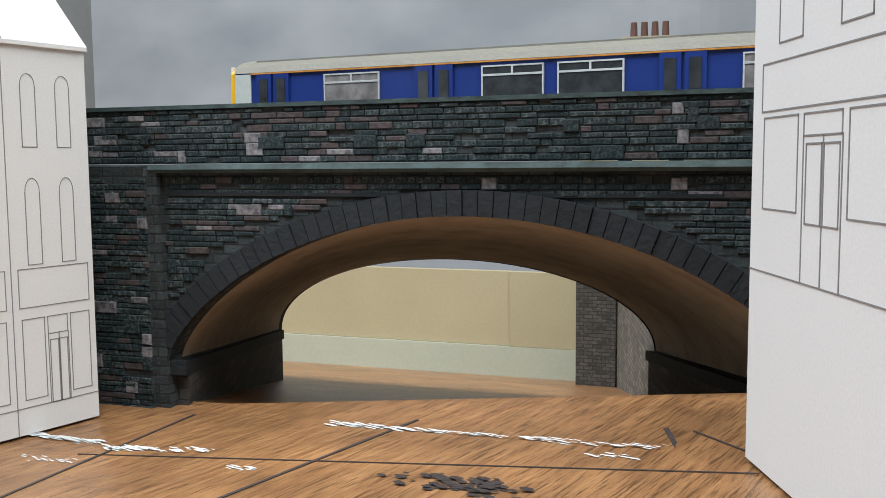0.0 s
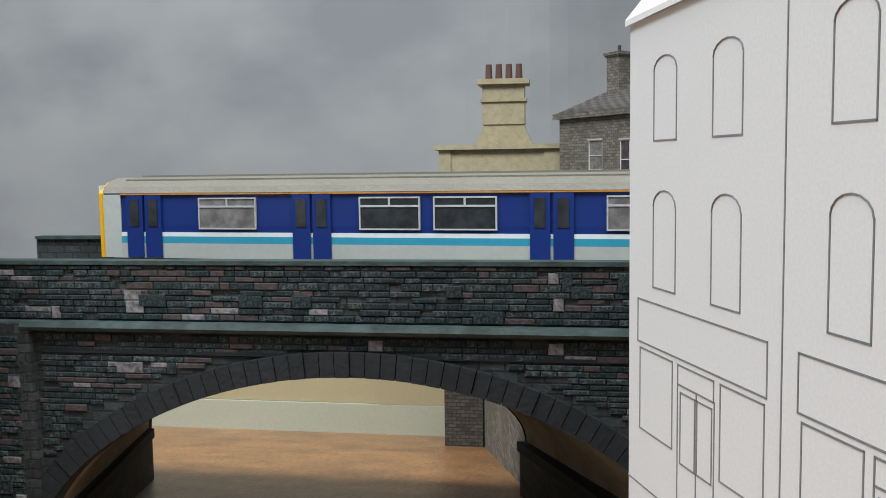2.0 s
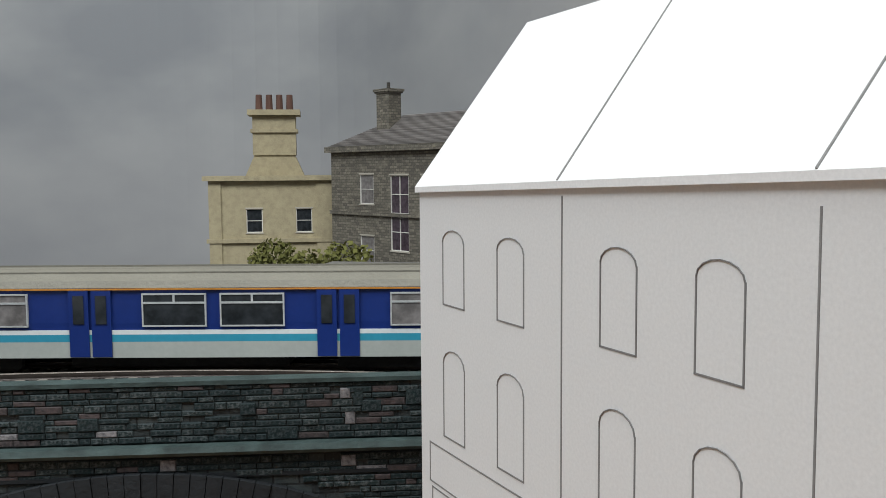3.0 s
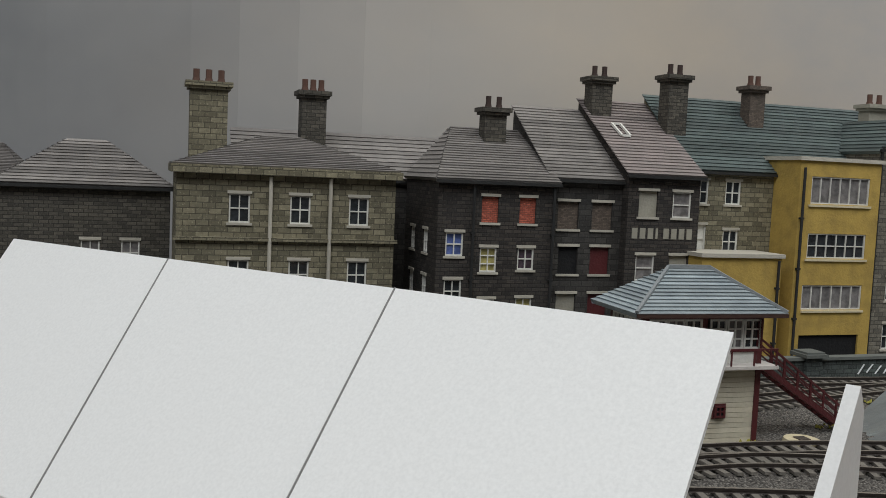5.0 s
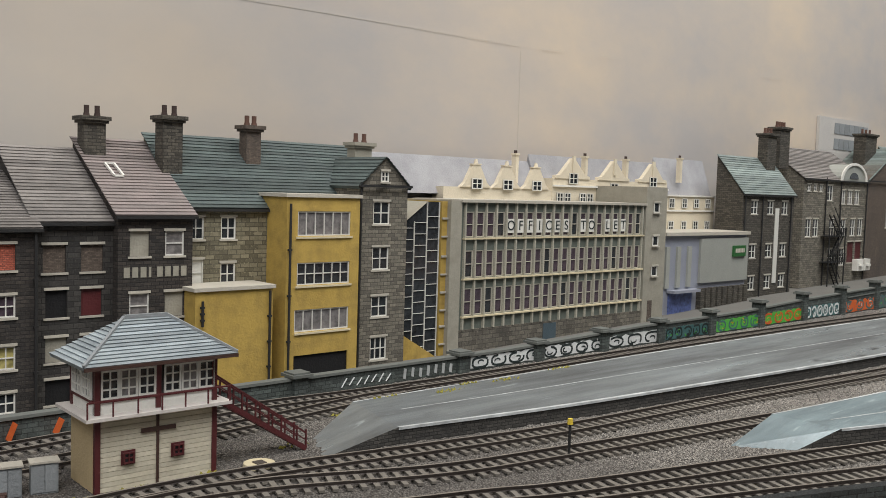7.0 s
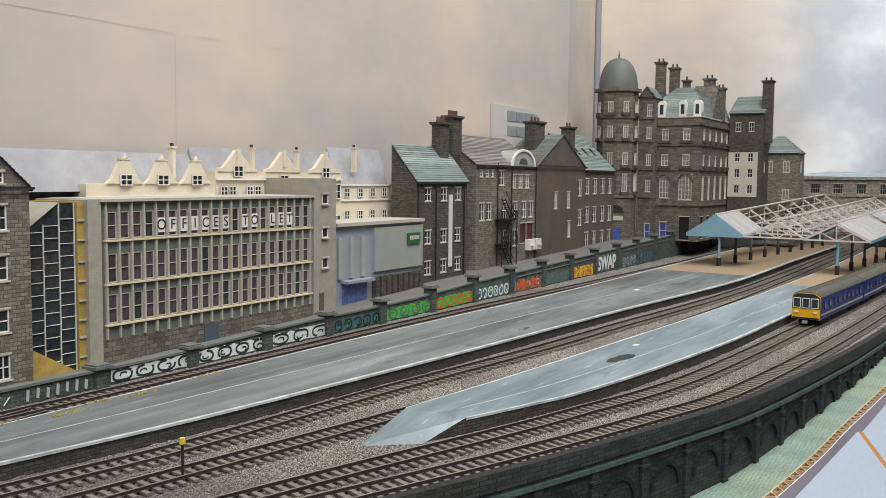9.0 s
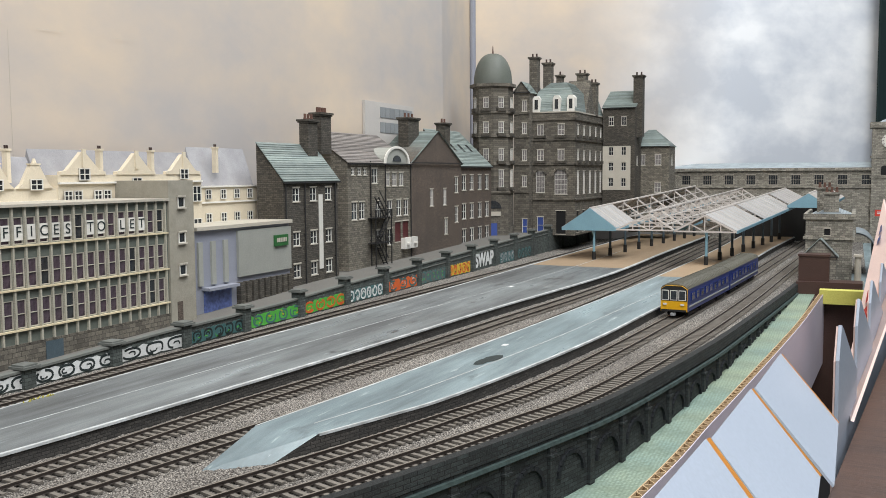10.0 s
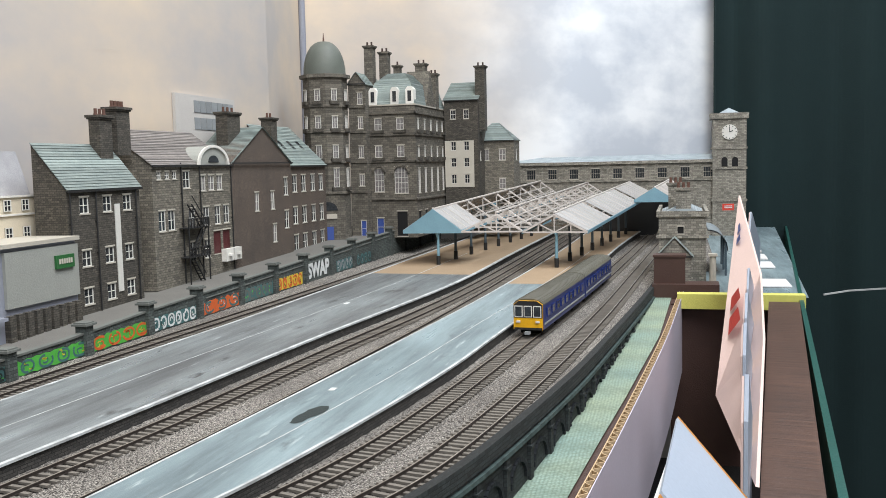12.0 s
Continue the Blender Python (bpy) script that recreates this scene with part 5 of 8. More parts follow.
# ---- card mock-up buildings ----
def card_terrace(name, label, at, houses, W, H, D, rise, rows, s=1.0, eave=None, ridge=None, lift=0.0, sag=0.0, short=0.0):
    """Plain white card houses with drawn windows: u along the front, v inward."""
    ob = thing(name, label, "card model", at)
    eave = eave or [W * k for k in range(houses + 1)]
    ridge = ridge or eave
    T = eave[-1]
    bm = bmesh.new()
    t = 0.0008
    prism(bm, [(0, 0), (T, 0), (T, H + lift), (0, H)], 0, t)
    part("front", bm, M_CARD, ob)
    for u0, u1, up in ((0.001 * bool(lift), t + 0.001 * bool(lift), 0), (T - t - 0.006 * bool(lift), T - 0.006 * bool(lift), lift * 0.9)):
        bm = bmesh.new()
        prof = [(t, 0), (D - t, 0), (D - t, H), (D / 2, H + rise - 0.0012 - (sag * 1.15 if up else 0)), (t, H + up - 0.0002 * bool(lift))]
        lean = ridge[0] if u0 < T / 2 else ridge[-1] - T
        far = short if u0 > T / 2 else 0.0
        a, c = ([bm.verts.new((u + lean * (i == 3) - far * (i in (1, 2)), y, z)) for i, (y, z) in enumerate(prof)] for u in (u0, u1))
        bm.faces.new(a), bm.faces.new(c[::-1])
        for i in range(5):
            bm.faces.new((a[i], a[(i + 1) % 5], c[(i + 1) % 5], c[i]))
        part("gable_end", bm, M_CARD, ob)
    bm = bmesh.new()
    box(bm, 0, T - short, D - t, D, 0, H)
    part("back", bm, M_CARD, ob)
    for sgn in (0, 1):
        bm = bmesh.new()
        o = 0.0006
        e = (-o, H - 0.0002) if sgn == 0 else (D + o, H - 0.0002)
        g = lift if sgn == 0 else 0.0
        p = [(-0.0001, e[0], e[1]), (T + 0.0002 - short * sgn, e[0], e[1] + g), (ridge[-1], D / 2, H + rise - sag), (ridge[0], D / 2, H + rise)]
        q = [(x, y, z + 0.0007) for x, y, z in p]
        n = 24
        for s4 in (p, q):
            c = [Vector(w) for w in s4]
            for i in range(n):
                poly(bm, [c[0].lerp(c[1], i / n), c[0].lerp(c[1], (i + 1) / n), c[3].lerp(c[2], (i + 1) / n), c[3].lerp(c[2], i / n)])
        for i in range(4):
            poly(bm, [p[i], p[(i + 1) % 4], q[(i + 1) % 4], q[i]])
        rf = part("roof_panel", bm, M_CARD, ob)
        if sgn == 0:
            bm = bmesh.new()
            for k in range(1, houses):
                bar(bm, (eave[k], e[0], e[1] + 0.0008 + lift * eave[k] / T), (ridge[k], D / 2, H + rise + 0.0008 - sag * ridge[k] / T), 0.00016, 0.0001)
            part("roof_joint", bm, M_INK, rf)
    for k in range(houses):
        bm = bmesh.new()
        lw, y, o, W = 0.00017 * s, -0.00004, eave[k], eave[k + 1] - eave[k]

        def line(a, b):
            bar(bm, (o + a[0] * W, y, a[1] * H), (o + b[0] * W, y, b[1] * H), lw, lw * 0.5) if abs(a[0] - b[0]) > 1e-6 and abs(a[1] - b[1]) > 1e-6 else box(bm, o + min(a[0], b[0]) * W - lw / 2, o + max(a[0], b[0]) * W + lw / 2, y - 0.00003, 0.00002, min(a[1], b[1]) * H - lw / 2, max(a[1], b[1]) * H + lw / 2)

        def rect(u0, u1, w0, w1):
            for a, b in (((u0, w0), (u1, w0)), ((u1, w0), (u1, w1)), ((u1, w1), (u0, w1)), ((u0, w1), (u0, w0))):
                line(a, b)
        up, low, wh, band, shop, foot = rows
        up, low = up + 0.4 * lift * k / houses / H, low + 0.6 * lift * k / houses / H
        for u in (0.29, 0.70):
            for w0 in (up, low):
                wl = wh if w0 == up else wh * 1.2
                w1 = w0 + wl
                line((u - 0.085, w0), (u + 0.085, w0)), line((u - 0.085, w0), (u - 0.085, w1)), line((u + 0.085, w0), (u + 0.085, w1))
                pts = [(u + 0.085 * math.cos(math.pi * i / 8), w1 + wl * 0.2 * math.sin(math.pi * i / 8)) for i in range(9)]
                for a, b in zip(pts, pts[1:]):
                    line(a, b)
        rect(0.08, 0.93, *band)
        h0, h1 = shop
        q = h1 - h0
        rect(0.10, 0.36, h0, h1), rect(0.40, 0.64, h0 + 0.78 * q, h1), rect(0.68, 0.92, h0, h1)
        rect(0.42, 0.52, h0 - 0.1 * q, h0 + 0.7 * q), rect(0.535, 0.63, h0 - 0.1 * q, h0 + 0.7 * q)
        for u in (0.40, 0.53, 0.645):
            line((u, foot), (u, h0 + 0.78 * q))
        line((0, foot), (1, foot))
        if k:
            line((0, 0.0), (0, 1.0))
        part("line_drawing", bm, M_INK, ob, "fine grey drawn outlines of windows and shopfront")
    return ob


TALL_CARD = ((0.47, -0.0590, 0.0050), (0.7233, -0.0559, -0.0298), (0.93, -0.0800, 0.078), (0.80, -0.0860, 0.032), (0.66, -0.0765, 0.0161))


def card_buildings():
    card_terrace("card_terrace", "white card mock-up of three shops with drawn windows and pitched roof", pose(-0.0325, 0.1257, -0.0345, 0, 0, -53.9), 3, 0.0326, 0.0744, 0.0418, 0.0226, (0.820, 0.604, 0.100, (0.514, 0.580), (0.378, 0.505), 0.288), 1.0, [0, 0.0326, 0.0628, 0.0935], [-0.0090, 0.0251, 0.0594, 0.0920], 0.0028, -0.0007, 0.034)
    card_terrace("card_terrace", "white card mock-up of a narrow terrace with drawn windows", pose(-0.141, 0.060, -0.0445, 0, 0, 90), 4, 0.0148, 0.0622, 0.040, 0.022, (0.742, 0.44, 0.155, (0.33, 0.43), (0.09, 0.30), 0.07), 0.8)
    # long cardboard fascia with its corrugated edge
    line = spline([(0.30, 0.0117), (0.40, 0.0010), (0.4633, -0.0035), (0.5275, -0.0088), (0.6457, -0.0178), (0.76, -0.0255), (0.901, -0.0325), (0.945, -0.0347)], 160)
    ob = thing("cardboard_fascia", "curved strip of corrugated cardboard standing along the baseboard edge", "cardboard")
    for off, nm, m in ((-0.0034, "outer_liner", M_LILAC), (0.0, "inner_liner", M_KRAFT)):
        bm = bmesh.new()
        ribbon(bm, line, [(off, -0.06), (off + 0.0004, -0.06), (off + 0.0004, 0.0), (off, 0.0)])
        part(nm, bm, m, ob)
    d, nrm = side_of(line)
    run = np.r_[0, np.cumsum(np.linalg.norm(np.diff(line, axis=0), axis=1))]
    s = np.arange(0, run[-1], 0.0008)
    wave = -0.0015 + 0.0013 * np.sin(s * 6.2832 / 0.0066)
    px = np.interp(s, run, line[:, 0]) + np.interp(s, run, nrm[:, 0]) * wave
    py = np.interp(s, run, line[:, 1]) + np.interp(s, run, nrm[:, 1]) * wave
    bm = bmesh.new()
    ribbon(bm, np.stack([px, py], 1), [(0, -0.02), (0.0003, -0.02), (0.0003, -0.0001), (0, -0.0001)])
    part("flutes", bm, M_KRAFT, ob, "brown wavy fluting")
    # loose roof panels leaning towards the board edge
    ob = thing("card_roof", "pale blue-white card roof panels with orange tape strips beside the fascia", "card model")
    for x0, x1, z in ((0.205, 0.300, 0.0400), (0.306, 0.362, 0.0385), (0.370, 0.428, 0.0370)):
        y0 = float(np.interp(x0, [0.2, 0.327, 0.43], [-0.0200, -0.0292, -0.0347]))
        y1 = float(np.interp(x1, [0.2, 0.327, 0.43], [-0.0200, -0.0292, -0.0347]))
        bm = bmesh.new()
        p = [Vector((x0, y0, z)), Vector((x1, y1, z)), Vector((x1 - 0.012, y1 - 0.0195, z - 0.020)), Vector((x0 - 0.012, y0 - 0.0225, z - 0.023))]
        up = Vector((0.1, -0.65, 0.7)) * 0.0008
        poly(bm, p), poly(bm, [q + up for q in p])
        for i in range(4):
            poly(bm, [p[i], p[(i + 1) % 4], p[(i + 1) % 4] + up, p[i] + up])
        part("roof_panel", bm, M_CARDB, ob)
        bm = bmesh.new()
        e = p[1] + up * 0.2
        g = p[2] + up * 0.2
        poly(bm, [e, e + Vector((0.0052, -0.0006, -0.0006)), g + Vector((0.0052, -0.0006, -0.0006)), g])
        part("tape_strip", bm, M_ORANGE, ob, "orange-brown strip showing between the panels")
    bm = bmesh.new()
    box(bm, 0.20, 0.43, -0.020, -0.0185, -0.05, 0.030)
    ob2 = thing("card_wall", "white card back wall carrying the loose roof panels", "card model")
    part("panel", bm, M_CARD, ob2, at=Matrix.Translation((0, 0.0, 0)) @ Matrix.Translation((0.2, -0.013, 0)) @ Matrix.Rotation(radians(-5.2), 4, "Z") @ Matrix.Translation((-0.2, 0.0185, 0)))
    # row of card fronts along the batten
    tips = ((0.44, -0.0535, 0.046), (0.55, -0.0600, 0.042), (0.65, -0.0670, 0.040), (0.75, -0.0745, 0.041), (0.85, -0.0825, 0.047), (0.91, -0.0865, 0.066))
    for i, (x, y, z) in enumerate(tips):
        ob = thing("card_cutout", ("pale blue-white pointed card cut-out standing beside the batten", "pink and white pointed card cut-out beside the batten")[i % 2], "card model", pose(x, y, 0, 0, 0, -5 - i), group="row of card cut-outs")
        L = 0.075
        bm = bmesh.new()
        o = [(0, -0.05), (L, -0.05), (L, z - 0.030), (0.012, z - 0.002), (0.006, z), (0, z - 0.012)]
        prism(bm, o, -0.0006, 0.0006)
        part("panel", bm, M_CARDB, ob)
        bm = bmesh.new()
        prism(bm, [(u, w - 0.0005) for u, w in o], 0.0007, 0.0013)
        part("printed_side", bm, M_PEACH, ob, "pink printed side of packaging card")
    ob = thing("card_gable", "small grey-white card gable piece with a pointed top", "card model", pose(0.0438, 0.0571, 0.0, 0, 0, 35))
    bm = bmesh.new()
    prism(bm, [(-0.016, -0.03), (0.002, -0.03), (0.002, 0.0592), (0.0005, 0.0612), (-0.016, 0.044)], -0.0005, 0.0005)
    part("panel", bm, M_CARD, ob)
    ob = thing("card_roof_offcut", "small white card offcut with a raw brown cut edge", "card model", pose(0.0822, 0.0866, 0.0, 0, 0, -28))
    bm = bmesh.new()
    prism(bm, [(0, -0.03), (0.05, -0.03), (0.05, 0.028), (0, 0.0452)], 0, 0.0009)
    part("panel", bm, M_CARD, ob)
    bm = bmesh.new()
    prism(bm, [(-0.0009, -0.03), (-0.0001, -0.03), (-0.0001, 0.0452), (-0.0009, 0.0452)], -0.014, 0.0009)
    part("cut_edge", bm, M_KRAFT, ob)
    # tall packaging card leaning at the well
    P = [Vector(p) for p in TALL_CARD]
    nrm = (P[1] - P[0]).cross(P[2] - P[0]).normalized() * 0.0006
    ob = thing("packaging_card", "tall pink packaging card with blue and red printing beside the well", "cardboard")
    bm = bmesh.new()
    poly(bm, [p + nrm for p in P]), poly(bm, [p - nrm for p in P])
    for i in range(len(P)):
        poly(bm, [P[i] + nrm, P[(i + 1) % len(P)] + nrm, P[(i + 1) % len(P)] - nrm, P[i] - nrm])
    part("sheet", bm, M_PEACH, ob)
    side = nrm if nrm.x < 0 else -nrm
    for s0, s1, m, nm in ((0.80, 0.74, M_BLUED, "blue_print"), (0.72, 0.68, M_BLUED, "blue_print"), (0.40, 0.33, M_REDP, "red_print"), (0.30, 0.22, M_REDP, "red_print")):
        bm = bmesh.new()
        e0, e1 = P[1].lerp(P[2], s0), P[1].lerp(P[2], s1)
        f0, f1 = P[4].lerp(P[2], s0), P[4].lerp(P[2], s1)
        poly(bm, [e0.lerp(f0, 0.12) + side * 1.4, e1.lerp(f1, 0.12) + side * 1.4, e1.lerp(f1, 0.5) + side * 1.4, e0.lerp(f0, 0.42) + side * 1.4])
        part(nm, bm, m, ob)


def front_edge():
    ob = thing("batten", "dark brown wood-grained batten along the layout front", "timber batten", pose(0.20, -0.0347, 0, 0, 0, -5.3))
    bm = bmesh.new()
    v = [(0, -0.0185), (0.70, -0.0217), (0.70, 0), (0, 0)]
    a = [bm.verts.new((x, y, -0.0002)) for x, y in v]
    c = [bm.verts.new((x, y, -0.02)) for x, y in v]
    bm.faces.new(a), bm.faces.new(c[::-1])
    for i in range(4):
        bm.faces.new((a[i], a[(i + 1) % 4], c[(i + 1) % 4], c[i]))
    part("board", bm, M_PLANK, ob)
    ob = thing("board_edge", "teal painted edge of the layout frame", "timber edge", pose(0.20, -0.0535, 0, 0, 0, -5.1))
    bm = bmesh.new()
    box(bm, 0, 1.55, -0.0085, -0.0055, -0.06, 0.0)
    part("edge", bm, M_TEALP, ob)
    ob = thing("end_batten", "yellow-green batten across the end of the open well", "timber batten")
    bm = bmesh.new()
    box(bm, 0.905, 0.917, -0.1265, -0.033, -0.008, 0.0035)
    part("board", bm, M_LIME, ob)
    ob = thing("well_end", "dark brown board closing the open well", "board")
    bm = bmesh.new()
    box(bm, 0.918, 0.925, -0.128, -0.028, -0.2, -0.006)
    part("board", bm, M_BROWNP, ob)
    # the dark of the well is put into this sheet's near-black colour
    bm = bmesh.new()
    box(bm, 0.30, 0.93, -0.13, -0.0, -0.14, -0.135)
    tagged(part("well_floor", bm, M_VOID), "near-black sheet standing for the darkness in the open well", "floor", kind="structure")
    ob = thing("forecourt", "pale blue-grey board with thin white card offcuts beyond the batten", "board")
    bm = bmesh.new()
    poly(bm, [(0.925, -0.131, -0.001), (1.74, -0.18, -0.001), (1.74, -0.02, -0.001), (0.95, -0.02, -0.001)])
    part("top", bm, M_PLAT, ob)
    for x in (0.98, 1.12, 1.2, 1.28):
        bm = bmesh.new()
        box(bm, x, x + 0.05, -0.125, -0.098, -0.0006, 0.0004 + 0.0003 * (x > 1.1))
        part("offcut", bm, M_CARD, ob)
    # wire hanging before the curtain
    cu = bmesh.new()
    pts = [(0.95, -0.145, -0.002), (0.96, -0.165, 0.0), (0.98, -0.19, -0.001), (1.0, -0.22, -0.002)]
    for p, q in zip(pts, pts[1:]):
        bar(cu, p, q, 0.0012)
    tagged(part("wire", cu, M_SILVER), "pale loose wire sticking out beside the board edge", "wire")


# ---- the street of buildings ----
def street():
    S = ["curtain", "sash", "yellow", "sash", "mauve", "curtain"]
    h = house("dark_corner_house", "sooty brown-black stone tenement with slate roof and bricked-up red windows", pose(0.100, 0.335, -0.001), 0.048, 0.045, 0.074, M_SOOT,
              front=[(0.0035, 0.045, 0.007, 0.009, "blue", (1, 1)), (0.0035, 0.027, 0.007, 0.009, "sash", (1, 1)), (0.0035, 0.011, 0.007, 0.009, "curtain", (1, 1)),
                     (0.0175, 0.058, 0.0068, 0.010, "red"), (0.0330, 0.058, 0.0068, 0.010, "red"), (0.0175, 0.039, 0.0068, 0.0095, "yellow", (1, 2)), (0.0330, 0.040, 0.0068, 0.0085, "mauve", (1, 1)),
                     (0.0175, 0.019, 0.0068, 0.0095, "curtain", (1, 1)), (0.0330, 0.020, 0.0068, 0.009, "yellow", (1, 1)), (0.0175, 0.002, 0.0068, 0.008, "sash"), (0.0330, 0.003, 0.0068, 0.008, "sash")],
              left=grid([0.012, 0.03], [0.01, 0.027, 0.045], 0.006, 0.009), roof="hipleft", rise=0.022, roof_mat=M_SLATE)
    chimney(h, 0.033, 0.034, 0.075, 0.104, 0.0095, 0.007, 2)
    pipe(h, 0.0140, 0, 0.072)
    pipe(h, 0.0470, 0, 0.072)
    h = house("derelict_house", "blackened stone house with boarded and empty windows and slate roof", pose(0.1485, 0.340, -0.001), 0.0315, 0.045, 0.076, M_SOOT2,
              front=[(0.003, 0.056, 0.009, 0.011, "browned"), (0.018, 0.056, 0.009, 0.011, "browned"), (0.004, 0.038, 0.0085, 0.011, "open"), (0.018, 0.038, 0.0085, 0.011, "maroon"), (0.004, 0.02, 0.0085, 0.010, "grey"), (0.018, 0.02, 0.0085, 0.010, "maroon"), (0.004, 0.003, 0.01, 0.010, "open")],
              roof="mono", rise=0.031, roof_mat=M_SLATE)
    chimney(h, 0.036, 0.036, 0.09, 0.121, 0.0095, 0.008, 2)
    h = house("sign_house", "blackened stone house with faded wall sign and pinkish slate roof", pose(0.1795, 0.335, -0.001), 0.033, 0.050, 0.079, M_SOOT,
              front=[(0.005, 0.062, 0.0085, 0.0105, "grey"), (0.0205, 0.062, 0.0085, 0.0105, "curtain", (0, 1)), (0.005, 0.036, 0.0085, 0.0105, "curtain", (0, 1)), (0.0205, 0.036, 0.0085, 0.0105, "grey"), (0.005, 0.014, 0.0085, 0.0105, "sash"), (0.0205, 0.014, 0.0085, 0.0105, "sash")],
              roof="mono", rise=0.033, roof_mat=M_SLATE2)
    bm = bmesh.new()
    for k in range(8):
        box(bm, 0.0025 + k * 0.0036, 0.0050 + k * 0.0036, -0.0002, 0.0001, 0.0532, 0.0575) if k not in (3,) else box(bm, 0.0025 + k * 0.0036, 0.0035 + k * 0.0036, -0.0002, 0.0001, 0.0532, 0.0575)
    part("faded_lettering", bm, M_CONC, h, "faded pale painted bars of an old wall sign")
    chimney(h, 0.036, 0.030, 0.09, 0.123, 0.0095, 0.008, 2)
    bm = bmesh.new()
    sk = [(0.0075, 0.0225, 0.0945), (0.0115, 0.0225, 0.0945), (0.0105, 0.0305, 0.0998), (0.0065, 0.0305, 0.0998)]
    for i in range(4):
        bar(bm, Vector(sk[i]) + Vector((0, -0.0005, 0.0008)), Vector(sk[(i + 1) % 4]) + Vector((0, -0.0005, 0.0008)), 0.0009)
    part("skylight", bm, M_WHITE, h)
    h = house("green_roof_house", "olive stone house with long green slate roof", pose(0.2125, 0.345, -0.001), 0.122, 0.040, 0.082, M_OLIVE,
              front=[(0.003, 0.068, 0.0075, 0.010, "sash", (1, 1)), (0.019, 0.068, 0.0075, 0.010, "sash", (1, 1)), (0.004, 0.047, 0.0065, 0.012, "door", (0, 1)), (0.019, 0.047, 0.0075, 0.010, "sash", (1, 1))],
              roof="mono", rise=0.034, roof_mat=M_SLATEG)
    chimney(h, 0.049, 0.027, 0.095, 0.122, 0.0080, 0.007, 2, M_BROWN, M_POT)
    h = house("ochre_annexe", "low ochre rendered annexe with a flat roof", pose(0.209, 0.325, -0.001), 0.038, 0.0195, 0.047, M_YELLOW)
    pipe(h, 0.003, 0.032, 0.043)
    pipe(h, 0.036, 0, 0.046)
    h = house("ochre_tower", "ochre rendered four-storey block, wide windows, open ground floor filled near-black", pose(0.2555, 0.328, -0.001), 0.0415, 0.034, 0.088, M_YELLOW,
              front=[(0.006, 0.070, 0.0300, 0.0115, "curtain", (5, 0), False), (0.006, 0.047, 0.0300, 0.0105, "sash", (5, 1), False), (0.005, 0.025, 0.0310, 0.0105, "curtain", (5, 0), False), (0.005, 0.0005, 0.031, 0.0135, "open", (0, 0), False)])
    pipe(h, 0.0015, 0, 0.085)
    bm = bmesh.new()
    for w in (0.0690, 0.0460, 0.0240):
        box(bm, 0.005, 0.037, -0.0007, 0.0004, w - 0.0002, w + 0.0007)
    part("sill", bm, M_SILL, h)
    h = house("gable_house", "grey stone gabled house with white sash windows and black drainpipe", pose(0.301, 0.334, -0.001), 0.031, 0.050, 0.095, M_GREYST,
              front=[(0.009, 0.075, 0.0105, 0.0115, "sash", (1, 1)), (0.009, 0.052, 0.0105, 0.0115, "sash", (1, 1)), (0.009, 0.028, 0.0105, 0.0105, "sash", (1, 1)), (0.009, 0.006, 0.0105, 0.0115, "sash", (2, 1))],
              roof="gable_front", rise=0.014, roof_mat=M_SLATEG)
    window(h, pose(0.0128, -0.0013, 0.0965), 0.0048, 0.0052, "sash")
    chimney(h, 0.022, 0.030, 0.1, 0.117, 0.011, 0.007, 2, M_CONC, M_POT)
    pipe(h, 0.0005, 0, 0.096)
    h.children[0].name = "wall"
    # glazed stair and offices
    ob = thing("stair_tower", "dark glazed stair tower with white bars and an ochre base", "building", pose(0.338, 0.345, -0.001), "street buildings")
    bm = bmesh.new()
    prism(bm, [(0, 0), (0.0275, 0), (0.0275, 0.0865), (0.018, 0.0865), (0, 0.074)], 0.001, 0.04)
    part("glass", bm, M_PANE, ob)
    bm = bmesh.new()
    for u in (0, 0.009, 0.018, 0.0268):
        box(bm, u, u + 0.00035, 0.0003, 0.001, 0, 0.0865 if u > 0.01 else 0.076)
    for k in range(14):
        for j in range(3):
            z = 0.004 + k * 0.0062 + (j % 2) * 0.003
            if z < 0.075 + j * 0.004:
                box(bm, j * 0.009, j * 0.009 + 0.009, 0.0004, 0.001, z, z + 0.00025)
    part("glazing_bars", bm, M_WHITE, ob)
    bm = bmesh.new()
    prism(bm, [(0, 0), (0.0275, 0), (0, 0.016)], -0.0005, 0.0008)
    part("base_slope", bm, M_YELLOW, ob)
    bm = bmesh.new()
    poly(bm, [(0, 0.0, 0.0742), (0.018, 0.0, 0.0868), (0.018, 0.04, 0.0868), (0, 0.04, 0.0742)])
    part("sloping_top", bm, M_CONC, ob)
    offices()
    ob = thing("grey_club", "low grey and lilac building with green sign and concrete fins", "building", pose(0.586, 0.350, 0.004), "street buildings")
    bm = bmesh.new()
    box(bm, 0, 0.114, 0, 0.04, 0, 0.060)
    part("wall", bm, M_LBLUE, ob)
    bm = bmesh.new()
    box(bm, 0.046, 0.114, -0.002, 0.001, 0.024, 0.0575)
    part("panel", bm, M_GREYPNL, ob)
    for u in (0.002, 0.016, 0.030):
        bm = bmesh.new()
        box(bm, u, u + 0.0045, -0.0016, 0.001, 0.022, 0.052)
        part("fin", bm, M_GREYPNL, ob)
    bm = bmesh.new()
    box(bm, -0.001, 0.115, -0.003, 0.041, 0.060, 0.0625)
    part("roof_edge", bm, M_LINTEL, ob)
    bm = bmesh.new()
    box(bm, 0.006, 0.04, -0.007, 0, 0.0185, 0.0205)
